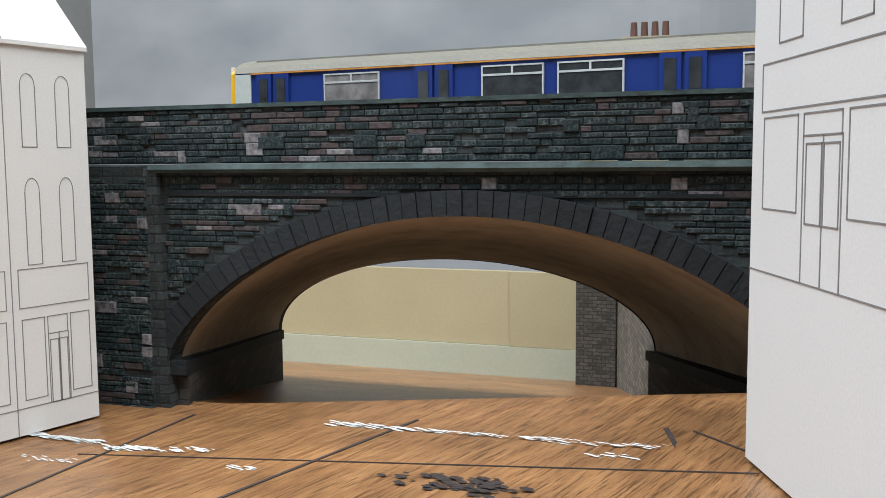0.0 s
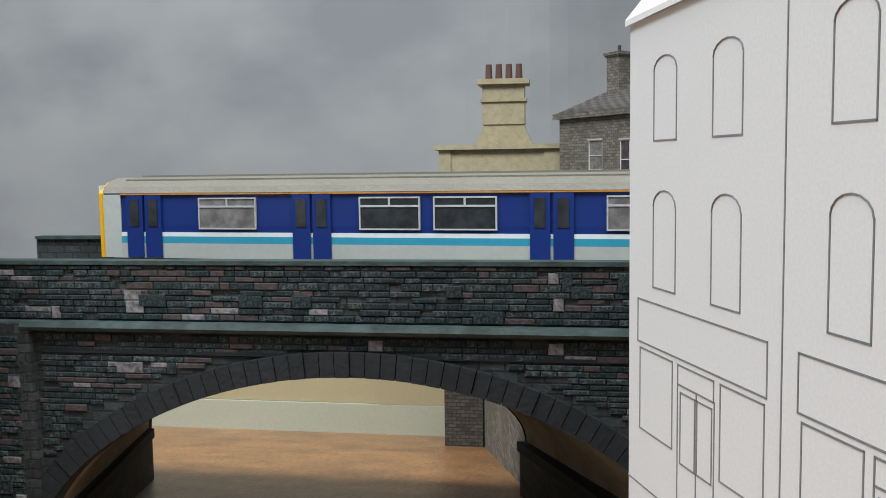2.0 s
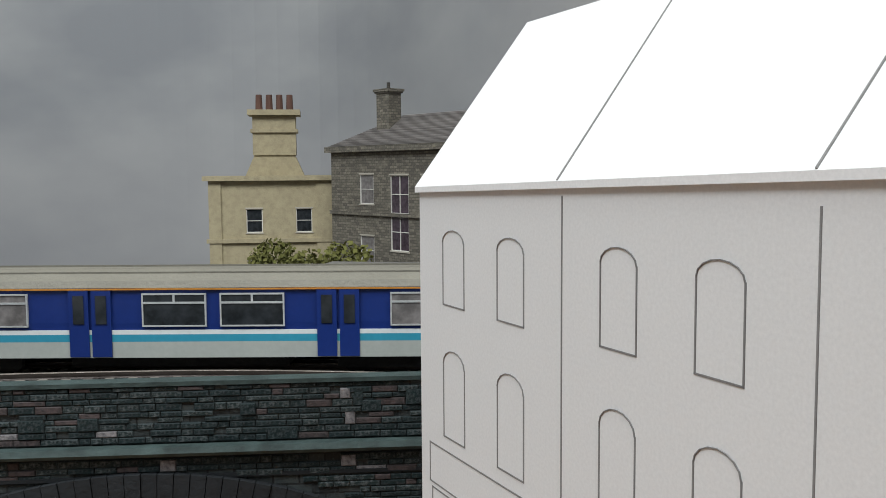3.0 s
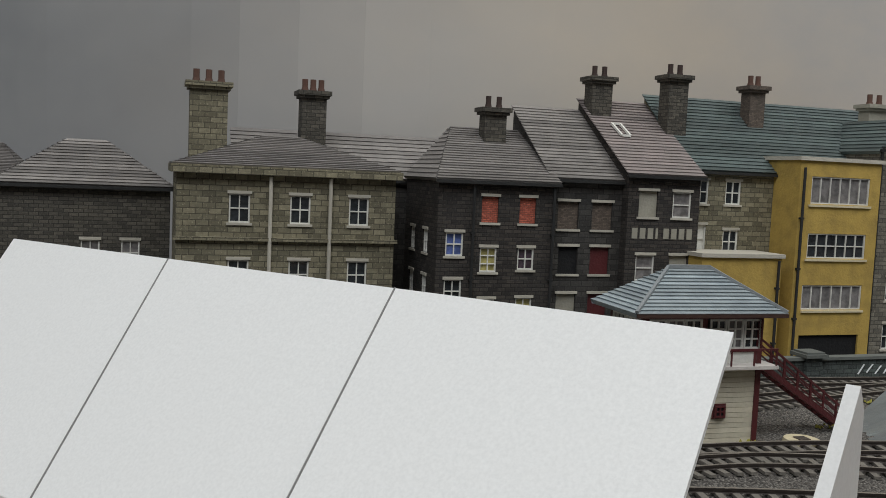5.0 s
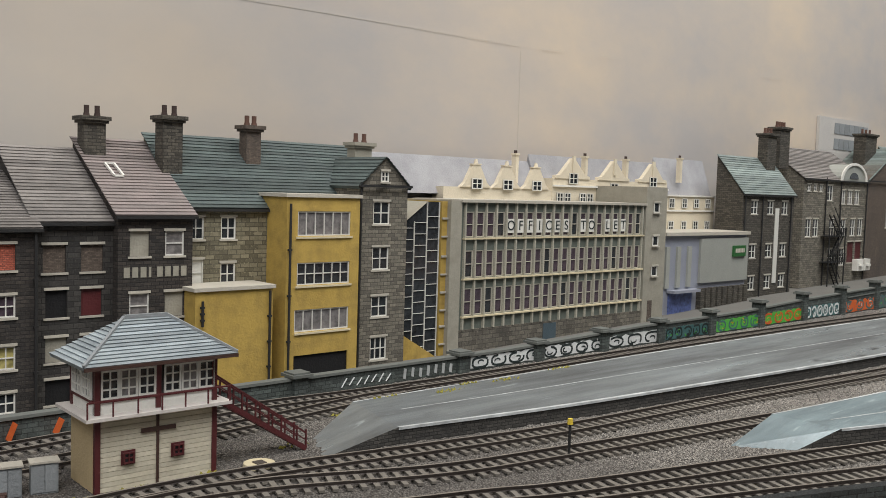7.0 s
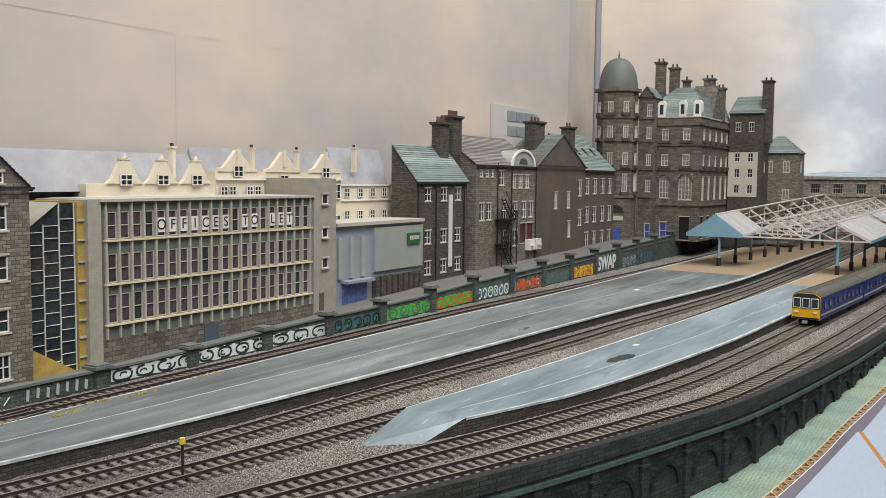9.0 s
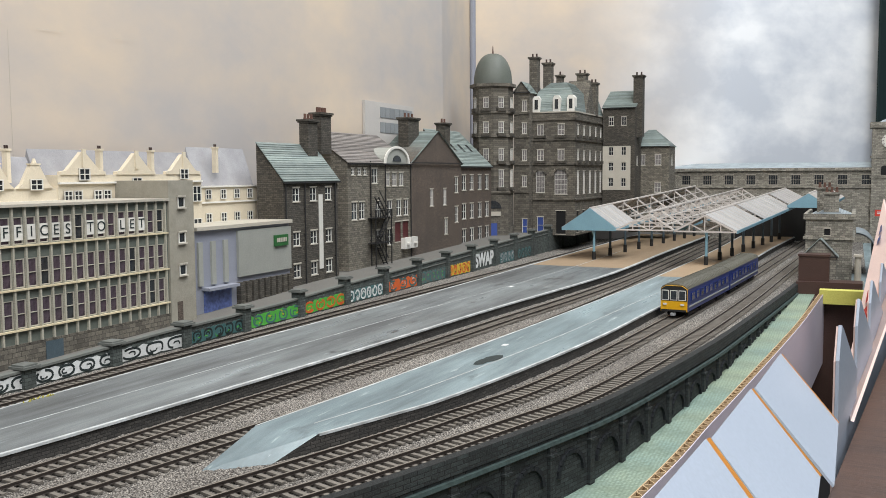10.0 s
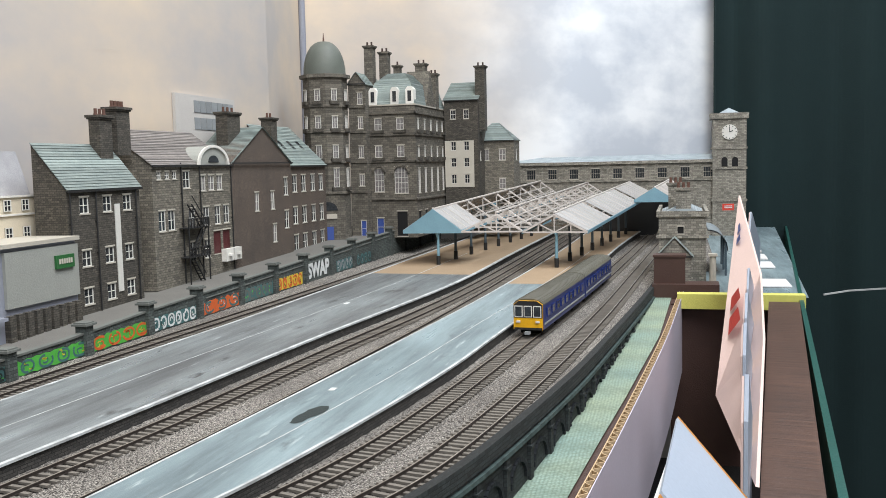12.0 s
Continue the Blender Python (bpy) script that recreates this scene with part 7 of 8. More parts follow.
def hotel():
    ob = thing("domed_tower", "grey stone corner tower with ribbed dome, balconies and blue door", "building", pose(1.216, 0.3745, 0.020), "street buildings")
    R, H = 0.0262, 0.192

    def ring(bm, r0, r1, z0, z1, n=8):
        pts = [[bm.verts.new((r * math.cos(6.2832 * (i + 0.5) / n), r * math.sin(6.2832 * (i + 0.5) / n), z)) for i in range(n)] for r, z in ((r0, z0), (r1, z1))]
        for i in range(n):
            bm.faces.new((pts[0][i], pts[0][(i + 1) % n], pts[1][(i + 1) % n], pts[1][i]))
        bm.faces.new(pts[1]), bm.faces.new(pts[0][::-1])
    bm = bmesh.new()
    ring(bm, R, R, 0, H)
    part("shaft", bm, M_HOTEL, ob)
    for z in (0.056, 0.092, 0.128, 0.158):
        bm = bmesh.new()
        ring(bm, R + 0.002, R + 0.002, z, z + 0.0025)
        part("string_course", bm, M_HOTEL, ob)
    bm = bmesh.new()
    ring(bm, R + 0.004, R + 0.004, H, H + 0.004)
    part("cornice", bm, M_HOTEL, ob)
    bm = bmesh.new()
    last = None
    for i in range(9):
        t = math.pi / 2 * i / 8
        r, z = (R - 0.001) * math.cos(t) ** 0.8, H + 0.004 + 0.040 * math.sin(t)
        rg = [bm.verts.new((max(r, 0.0008) * math.cos(6.2832 * k / 24) * (1.015 if k % 3 == 0 else 1), max(r, 0.0008) * math.sin(6.2832 * k / 24) * (1.015 if k % 3 == 0 else 1), z)) for k in range(24)]
        if last:
            for k in range(24):
                bm.faces.new((last[k], last[(k + 1) % 24], rg[(k + 1) % 24], rg[k]))
        last = rg
    dm = part("dome", bm, M_LEAD, ob, "dull green lead dome", smooth=True)
    bm = bmesh.new()
    tube(bm, 0, 0, H + 0.043, H + 0.054, 0.0012, 0.0003)
    part("finial", bm, M_POT, dm)
    for ang in (-90, -135, -180, -225):
        for z, hh in ((0.064, 0.022), (0.098, 0.015), (0.133, 0.014), (0.165, 0.013)):
            a = radians(ang)
            m = pose(R * math.cos(a) * 0.93, R * math.sin(a) * 0.93, z, 0, 0, ang + 90) @ pose(-0.0035, -0.0016, 0)
            window(ob, m, 0.007, hh, "curtain", trim=True, bars=(1, 1))
            bm = bmesh.new()
            box(bm, -0.006, 0.006, -0.003, 0.001, -0.003, 0.0015)
            part("balcony", bm, M_DARKST, ob, at=pose(R * 0.95 * math.cos(a), R * 0.95 * math.sin(a), z - 0.0015, 0, 0, ang + 90))
    # entrance bay
    for ang in (-160,):
        a = radians(ang)
        base = pose(R * math.cos(a), R * math.sin(a), 0, 0, 0, ang + 90)
        bm = bmesh.new()
        box(bm, -0.020, 0.020, -0.006, 0.02, 0, 0.056)
        e = part("entrance_bay", bm, M_HOTEL, ob, at=base)
        bm = bmesh.new()
        box(bm, -0.0055, 0.0055, -0.0068, -0.0059, 0, 0.018)
        part("door", bm, M_BLUED, e)
        bm = bmesh.new()
        prism(bm, [(0.011 * math.cos(math.pi * i / 10), 0.037 + 0.010 * math.sin(math.pi * i / 10)) for i in range(11)], -0.0068, -0.0058)
        part("fanlight", bm, M_PANE, e)
        bm = bmesh.new()
        box(bm, -0.010, 0.010, -0.0072, -0.006, 0.0275, 0.033)
        part("sign_board", bm, M_LINTEL, e)
        bm = bmesh.new()
        box(bm, -0.022, 0.022, -0.008, 0.02, 0.0562, 0.059)
        part("cornice", bm, M_HOTEL, e)
    # narrow gabled bay between tower and wing
    b = house("hotel_bay", "narrow grey stone bay with small gable beside the domed tower", pose(1.235, 0.3525, 0.020, 0, 0, -90), 0.0210, 0.07, 0.187, M_HOTEL,
              front=grid([0.0145], [0.064, 0.098, 0.133, 0.162], 0.0065, 0.014, "curtain") + [(0.0115, 0.002, 0.007, 0.020, "bluedoor", (0, 1))], roof="gable_front", rise=0.0135, roof_mat=M_SLATEP)
    bm = bmesh.new()
    for z in (0.056, 0.092, 0.128, 0.158):
        box(bm, -0.001, 0.022, -0.0016, 0.0005, z, z + 0.0022)
    part("mouldings", bm, M_HOTEL, b)
    chimney(b, 0.0165, 0.036, 0.17, 0.235, 0.011, 0.012, 2, M_HOTEL, M_POTD)
    W, D, H0 = 0.0575, 0.146, 0.1616
    cols, sides = (0.0105, 0.0385), (0.014, 0.043, 0.073, 0.103, 0.131)
    h = house("hotel_wing", "grey stone hotel wing with mansard roof, arched windows and dormers", pose(1.25, 0.3315, 0.020, 0, 0, -90), W, D, 0.160, M_HOTEL,
              front=[(cols[0] - 0.006, 0.056, 0.012, 0.028, "curtain", (2, 3)), (cols[1] - 0.0085, 0.054, 0.017, 0.032, "curtain", (3, 4)),
                     (0.0060, 0.002, 0.009, 0.022, "bluedoor", (0, 1)), (0.0320, 0.002, 0.013, 0.030, "open", (0, 0))] + grid(cols, [0.098, 0.131], 0.009, 0.014, "curtain"),
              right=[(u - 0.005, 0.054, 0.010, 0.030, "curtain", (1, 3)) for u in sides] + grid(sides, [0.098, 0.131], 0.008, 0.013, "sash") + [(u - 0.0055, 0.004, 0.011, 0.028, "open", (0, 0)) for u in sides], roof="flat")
    bm = bmesh.new()
    n = 10
    for c, r0, zc in ((cols[0], 0.0062, 0.080), (cols[1], 0.0087, 0.0785)):
        for i in range(n):
            a0, a1 = math.pi * i / n, math.pi * (i + 1) / n
            prism(bm, [(c + r * math.cos(a), zc + r * math.sin(a)) for r, a in ((r0, a0), (r0 + 0.0024, a0), (r0 + 0.0024, a1), (r0, a1))], -0.0022, 0.0005)
    for z in (0.046, 0.092, 0.124, 0.150):
        box(bm, -0.001, W + 0.001, -0.002, 0.0005, z, z + 0.002)
        box(bm, W - 0.0005, W + 0.002, -0.002, D + 0.001, z, z + 0.002)
    part("mouldings", bm, M_HOTEL, h)
    for z in (0.0962, 0.1292):
        for c in cols:
            bm = bmesh.new()
            box(bm, c - 0.0075, c + 0.0075, -0.0034, -0.0002, z - 0.002, z + 0.0016)
            part("balcony", bm, M_DARKST, h)
        for v in sides:
            bm = bmesh.new()
            box(bm, W + 0.0002, W + 0.0034, v - 0.007, v + 0.007, z - 0.002, z + 0.0016)
            part("balcony", bm, M_DARKST, h)
    bm = bmesh.new()
    z1, z2 = H0 + 0.026, H0 + 0.040
    slab_roof(bm, (0, 0, H0), (W, 0, H0), (W - 0.007, 0.009, z1), (0.004, 0.009, z1))
    slab_roof(bm, (W, 0, H0), (W, D, H0), (W - 0.007, D - 0.009, z1), (W - 0.007, 0.009, z1))
    slab_roof(bm, (0.004, 0.009, z1), (W - 0.007, 0.009, z1), (W - 0.022, 0.035, z2), (0.014, 0.035, z2))
    slab_roof(bm, (W - 0.007, 0.009, z1), (W - 0.007, D - 0.009, z1), (W - 0.022, D - 0.03, z2), (W - 0.022, 0.035, z2))
    lay_courses(part("mansard_roof", bm, M_SLATEP, h), M_SLATEP)
    for u in (0.0, 0.0275, 0.0465):
        bm = bmesh.new()
        prism(bm, [(u, H0), (u + 0.010, H0), (u + 0.010, H0 + 0.017), (u + 0.0075, H0 + 0.0205), (u + 0.0025, H0 + 0.0205), (u, H0 + 0.017)], -0.001, 0.010)
        d = part("dormer", bm, M_WHITE, h)
        bm = bmesh.new()
        box(bm, u + 0.0027, u + 0.0073, -0.0014, -0.0008, H0 + 0.003, H0 + 0.0155)
        part("pane", bm, M_PANE, d)
    bm = bmesh.new()
    vs = [(W + 0.0006, 0.050, H0), (W + 0.0006, 0.094, H0), (W + 0.0006, 0.072, H0 + 0.045)]
    w = [(W - 0.030, y, z) for _, y, z in vs]
    poly(bm, vs), poly(bm, w), poly(bm, [vs[0], vs[2], w[2], w[0]]), poly(bm, [vs[1], vs[2], w[2], w[1]])
    part("pediment", bm, M_HOTEL, h)
    chimney(h, 0.0085, 0.040, 0.16, 0.229, 0.011, 0.012, 2, M_HOTEL, M_POTD)
    chimney(h, 0.022, 0.050, 0.16, 0.213, 0.008, 0.010, 1, M_HOTEL, M_POTD)
    chimney(h, 0.0445, 0.080, 0.16, 0.217, 0.013, 0.012, 2, M_HOTEL, M_POTD)
    chimney(h, 0.0540, 0.104, 0.16, 0.206, 0.010, 0.014, 2, M_HOTEL, M_POTD)
    h = house("dark_tall_house", "dark stone house with whitewashed lower storeys and tall chimney", pose(1.385, 0.272, 0.022, 0, 0, -90), 0.046, 0.05, 0.171, M_DARKST,
              front=grid([0.012, 0.030], [0.060, 0.082, 0.104, 0.146], 0.007, 0.012, "sash"), right=grid([0.015], [0.09, 0.13], 0.007, 0.012), roof="mono", rise=0.027, roof_mat=M_SLATEP)
    bm = bmesh.new()
    panel_wall(bm, 0.040, 0.062, [(u, w, 0.007, 0.012) for u in (0.0085, 0.0265) for w in (0.0085 - 0.0035, 0.027, 0.049)], lambda u, i, w: (u, i - 0.0006, w + 0.055), 0.0005)
    part("whitewash", bm, M_LINTEL, h)
    chimney(h, 0.0475, 0.016, 0.13, 0.216, 0.013, 0.014, 2, M_DARKST, M_POTD)
    h = house("small_hip_house", "small square stone house with pale green hipped roof and dormer", pose(1.425, 0.2434, 0.015, 0, 0, -90), 0.058, 0.045, 0.124, M_GREYST,
              front=grid([0.019, 0.042], [0.097], 0.009, 0.015, "curtain") + grid([0.042], [0.058], 0.009, 0.014, "curtain"), right=grid([0.022], [0.097], 0.008, 0.014), roof="hip", rise=0.0245, roof_mat=M_SLATEP)


# ---- station ----
def station():
    h = house("station_range", "long buff stone station range with a row of small windows", pose(1.53, 0.205, -0.001, 0, 0, -90), 0.285, 0.04, 0.106, M_STATION,
              front=grid([0.0265 + k * 0.0314 for k in range(9)], [0.083], 0.013, 0.0145, "station", (3, 1)), roof="flat", category="station building")
    bm = bmesh.new()
    box(bm, -0.002, 0.287, -0.004, 0.04, 0.1035, 0.1075)
    box(bm, -0.002, 0.287, -0.002, 0.001, 0.0785, 0.0805)
    for k in range(10):
        box(bm, 0.0095 + k * 0.0314, 0.0125 + k * 0.0314, -0.0016, 0.001, 0.0805, 0.1035)
    part("cornice", bm, M_STATION, h)
    bm = bmesh.new()
    poly(bm, [(0, 0, 0.1080), (0.285, 0, 0.1080), (0.285, 0.04, 0.1155), (0, 0.04, 0.1155)])
    part("roof", bm, M_SLATEB, h)
    # flat black panel on the wall stands in for a shaded archway
    bm = bmesh.new()
    box(bm, 0.10, 0.24, -0.0015, 0.001, 0.0, 0.05)
    part("dark_arch", bm, M_BLACKP, h)
    ob = thing("clock_tower", "buff stone clock tower with round white dial and arched openings", "clock tower", pose(1.525, -0.0785, -0.001, 0, 0, -90))
    bm = bmesh.new()
    box(bm, 0, 0.045, 0, 0.045, 0, 0.163)
    part("shaft", bm, M_STATION, ob)
    bm = bmesh.new()
    for z in (0.048, 0.093, 0.121):
        box(bm, -0.0015, 0.0465, -0.0015, 0.0465, z, z + 0.003)
    for u in (0, 0.040):
        box(bm, u, u + 0.005, -0.0008, 0.001, 0, 0.163)
    box(bm, -0.003, 0.048, -0.003, 0.048, 0.163, 0.171)
    part("mouldings", bm, M_STATION, ob)
    bm = bmesh.new()
    a = [bm.verts.new(p) for p in ((0.008, 0.008, 0.171), (0.037, 0.008, 0.171), (0.037, 0.037, 0.171), (0.008, 0.037, 0.171))]
    t = bm.verts.new((0.0225, 0.0225, 0.179))
    for i in range(4):
        bm.faces.new((a[i], a[(i + 1) % 4], t))
    part("roof", bm, M_SLATEB, ob)
    bm = bmesh.new()
    n = 24
    prism(bm, [(0.0225 + 0.0105 * math.cos(6.2832 * i / n), 0.1445 + 0.0105 * math.sin(6.2832 * i / n)) for i in range(n)], -0.0018, 0.0)
    dial = part("dial", bm, M_WHITE, ob)
    bm = bmesh.new()
    for i in range(12):
        a = 6.2832 * i / 12
        bar(bm, (0.0225 + 0.008 * math.cos(a), -0.002, 0.1445 + 0.008 * math.sin(a)), (0.0225 + 0.0098 * math.cos(a), -0.002, 0.1445 + 0.0098 * math.sin(a)), 0.0009)
    bar(bm, (0.0225, -0.0021, 0.1445), (0.0225, -0.0021, 0.152), 0.0009)
    bar(bm, (0.0225, -0.0021, 0.1445), (0.027, -0.0021, 0.1465), 0.0011)
    part("dial_marks", bm, M_BLACKG, dial)
    # near-black arch shapes laid on the solid shaft imitate shaded openings
    for u in (0.012, 0.026):
        bm = bmesh.new()
        prism(bm, [(u, 0.097), (u + 0.008, 0.097), (u + 0.008, 0.106)] + [(u + 0.004 + 0.004 * math.cos(math.pi * i / 8), 0.106 + 0.004 * math.sin(math.pi * i / 8)) for i in range(1, 8)] + [(u, 0.106)], -0.0006, 0.0004)
        part("opening", bm, M_VOID, ob)
    ob = thing("red_sign", "small red enamel sign with a white emblem below the clock tower", "sign", pose(1.2, -0.0785, 0.0520, 0, 0, -85))
    bm = bmesh.new()
    box(bm, 0, 0.012, 0, 0.0012, 0, 0.007)
    part("board", bm, M_REDP, ob)
    bm = bmesh.new()
    box(bm, 0.002, 0.010, -0.0004, 0, 0.0024, 0.0032)
    box(bm, 0.002, 0.010, -0.0004, 0, 0.0042, 0.005)
    part("emblem", bm, M_WHITEP, ob)
    # entrance building by the platform end
    h = house("station_house", "buff stone station house with parapet roof and paired chimneys", pose(1.0, -0.017, -0.001, 0, 0, -90), 0.040, 0.12, 0.058, M_STATION,
              front=[(0.016, 0.044, 0.005, 0.006, "open", (0, 0))], right=grid([0.03, 0.06, 0.09], [0.012], 0.012, 0.026, "sash", (1, 2)), category="station building")
    bm = bmesh.new()
    box(bm, -0.002, 0.042, -0.002, 0.122, 0.040, 0.0425)
    box(bm, -0.002, 0.042, -0.002, 0.001, 0.0585, 0.0635), box(bm, -0.002, 0.001, 0, 0.122, 0.0585, 0.0635), box(bm, 0.039, 0.042, 0, 0.122, 0.0585, 0.0635)
    part("parapet", bm, M_STATION, h)
    bm = bmesh.new()
    slab_roof(bm, (0.002, 0.002, 0.0595), (0.038, 0.002, 0.0595), (0.020, 0.05, 0.068), (0.0199, 0.05, 0.068))
    slab_roof(bm, (0.002, 0.12, 0.0595), (0.002, 0.002, 0.0595), (0.020, 0.05, 0.068), (0.02, 0.1, 0.068))
    slab_roof(bm, (0.038, 0.002, 0.0595), (0.038, 0.12, 0.0595), (0.02, 0.1, 0.068), (0.020, 0.05, 0.068))
    lay_courses(part("roof", bm, M_SLATEB, h), M_SLATEB)
    chimney(h, 0.021, 0.030, 0.06, 0.083, 0.013, 0.008, 3, M_STATION, M_POT)
    chimney(h, 0.014, 0.055, 0.06, 0.087, 0.013, 0.008, 3, M_STATION, M_POT)
    h = house("station_lodge", "small buff stone gabled lodge at the platform end", pose(0.978, -0.0168, -0.001, 0, 0, -90), 0.0275, 0.02, 0.027, M_STATION, roof="gable_front", rise=0.015, roof_mat=M_SLATEP, category="station building")
    ob = thing("brown_kiosk", "small plain brown painted box at the platform end", "kiosk")
    bm = bmesh.new()
    box(bm, 0.952, 0.968, -0.0392, -0.0141, 0.0055, 0.0272)
    part("body", bm, M_BROWNP, ob)
    bm = bmesh.new()
    box(bm, 0.951, 0.969, -0.0400, -0.0133, 0.0272, 0.0290)
    part("top", bm, M_BROWNP, ob)
    ob = thing("end_plinth", "dark brown painted plinth under the station forecourt", "plinth")
    bm = bmesh.new()
    box(bm, 0.945, 0.969, -0.066, -0.013, -0.05, 0.0055)
    part("body", bm, M_BROWNP, ob)
    ob = thing("round_pillar", "short pale round pillar on a square base", "pillar", pose(0.985, -0.062, -0.001))
    bm = bmesh.new()
    box(bm, -0.005, 0.005, -0.005, 0.005, 0, 0.004)
    tube(bm, 0, 0, 0.004, 0.026, 0.003, 0.0026, 12)
    box(bm, -0.0036, 0.0036, -0.0036, 0.0036, 0.026, 0.028)
    part("shaft", bm, M_LINTEL, ob)
    ob = thing("arched_porch", "blue-grey curved canopy over the station entrance", "porch", pose(1.06, -0.060, 0.0, 0, 0, -90))
    bm = bmesh.new()
    n = 10
    last = None
    for i in range(n + 1):
        a = math.pi / 2 * i / n
        p = [(0.018 * math.sin(a), y, 0.022 + 0.020 * math.cos(a)) for y in (0, 0.10)]
        if last:
            poly(bm, [last[0], p[0], p[1], last[1]])
            poly(bm, [(q[0], q[1], q[2] - 0.0012) for q in (last[0], p[0], p[1], last[1])])
        last = p
    part("roof", bm, M_SLATEB, ob)
    bm = bmesh.new()
    for y in (0.002, 0.05, 0.098):
        tube(bm, 0.016, y, -0.001, 0.03, 0.001)
    part("post", bm, M_COLUMN, ob)


def canopy(name, label, x0, x1, ridge_y, y_lo, y_hi, ze, zr, glazed, gable, n=9, open_side=None, veer=-0.104, climb=0.041):
    ob = thing(name, label, "platform canopy")
    xs = np.linspace(x0, x1, n)
    for k, x in enumerate(xs):
        bm = bmesh.new()
        bar(bm, (x, y_lo, ze), (x, ridge_y, zr), 0.0016), bar(bm, (x, y_hi, ze), (x, ridge_y, zr), 0.0016), bar(bm, (x, y_lo, ze), (x, y_hi, ze), 0.0014)
        bar(bm, (x, ridge_y, ze), (x, ridge_y, zr), 0.001)
        for s in (y_lo, y_hi):
            m = (s + ridge_y) / 2
            bar(bm, (x, m, (ze + zr) / 2), (x, ridge_y, ze), 0.001)
            bar(bm, (x, m, (ze + zr) / 2), (x, m, ze), 0.001)
        part("truss", bm, M_PALEW, ob)
    if glazed:
        for s in (y_lo, y_hi):
            step = (x1 - x0) / 26
            for k in range(26):
                if (s == open_side and k > 3) or (s != open_side and k % 11 == 7):
                    continue
                a, b = x0 + k * step, x0 + (k + 0.94) * step
                bm = bmesh.new()
                p = [(a, s, ze + 0.001), (b, s, ze + 0.001), (b, ridge_y, zr + 0.001), (a, ridge_y, zr + 0.001)]
                poly(bm, p), poly(bm, [(x, y, z + 0.0007) for x, y, z in p])
                for i in range(4):
                    poly(bm, [p[i], p[(i + 1) % 4], (p[(i + 1) % 4][0], p[(i + 1) % 4][1], p[(i + 1) % 4][2] + 0.0007), (p[i][0], p[i][1], p[i][2] + 0.0007)])
                part("roof_sheet", bm, M_GLAZE, ob)
                bm = bmesh.new()
                bar(bm, (b + 0.0004, s, ze + 0.0018), (b + 0.0004, ridge_y, zr + 0.0018), 0.0008)
                part("roof_bar", bm, M_PALEW, ob)
    bm = bmesh.new()
    bar(bm, (x0, ridge_y, zr + 0.0018), (x1, ridge_y, zr + 0.0018), 0.0022, 0.0014)
    part("ridge", bm, M_PALEW, ob)
    for s in (y_lo, y_hi):
        bm = bmesh.new()
        bar(bm, (x0, s, ze), (x1, s, ze), 0.0014, 0.0030)
        part("valance", bm, M_BLUEW, ob)
    if gable:
        bm = bmesh.new()
        a = [(x0 - 0.0015, y_lo, ze - 0.002), (x0 - 0.0015, y_hi, ze - 0.002), (x0 - 0.0015, y_hi, ze + 0.001), (x0 - 0.0015, ridge_y, zr + 0.002), (x0 - 0.0015, y_lo, ze + 0.001)]
        b = [(x + 0.001, y, z) for x, y, z in a]
        poly(bm, a), poly(bm, b)
        for i in range(5):
            poly(bm, [a[i], a[(i + 1) % 5], b[(i + 1) % 5], b[i]])
        part("gable_boarding", bm, M_BLUEW, ob)
    for s in (y_lo, y_hi):
        for f in (0.33, 0.66):
            bm = bmesh.new()
            y, z = s + (ridge_y - s) * f, ze + (zr - ze) * f + 0.0005
            bar(bm, (x0, y, z), (x1, y, z), 0.0011)
            part("purlin", bm, M_PALEW, ob)
    # the roofs follow the curve and rise of the platforms
    for c in ob.children:
        for v in c.data.vertices:
            run = v.co.x - x0
            v.co.y += veer * run
            v.co.z += climb * run
    return ob


def column_row(ys, xs, zs, label):
    for x in xs:
        ztop = zs(x)
        ob = thing("canopy_column", label, "column", pose(x, ys(x), 0.0062), group="platform canopy columns")
        bm = bmesh.new()
        tube(bm, 0, 0, 0, 0.009, 0.0022, 0.0022, 8)
        part("base", bm, M_BLACKP, ob)
        bm = bmesh.new()
        tube(bm, 0, 0, 0.009, ztop - 0.0062, 0.0015, 0.0013, 8)
        bar(bm, (0, 0, ztop - 0.016), (0.009, 0, ztop - 0.007), 0.0009)
        bar(bm, (0, 0, ztop - 0.016), (-0.009, 0, ztop - 0.007), 0.0009)
        part("shaft", bm, M_BLUEW if x < 1.08 else M_COLUMN, ob)


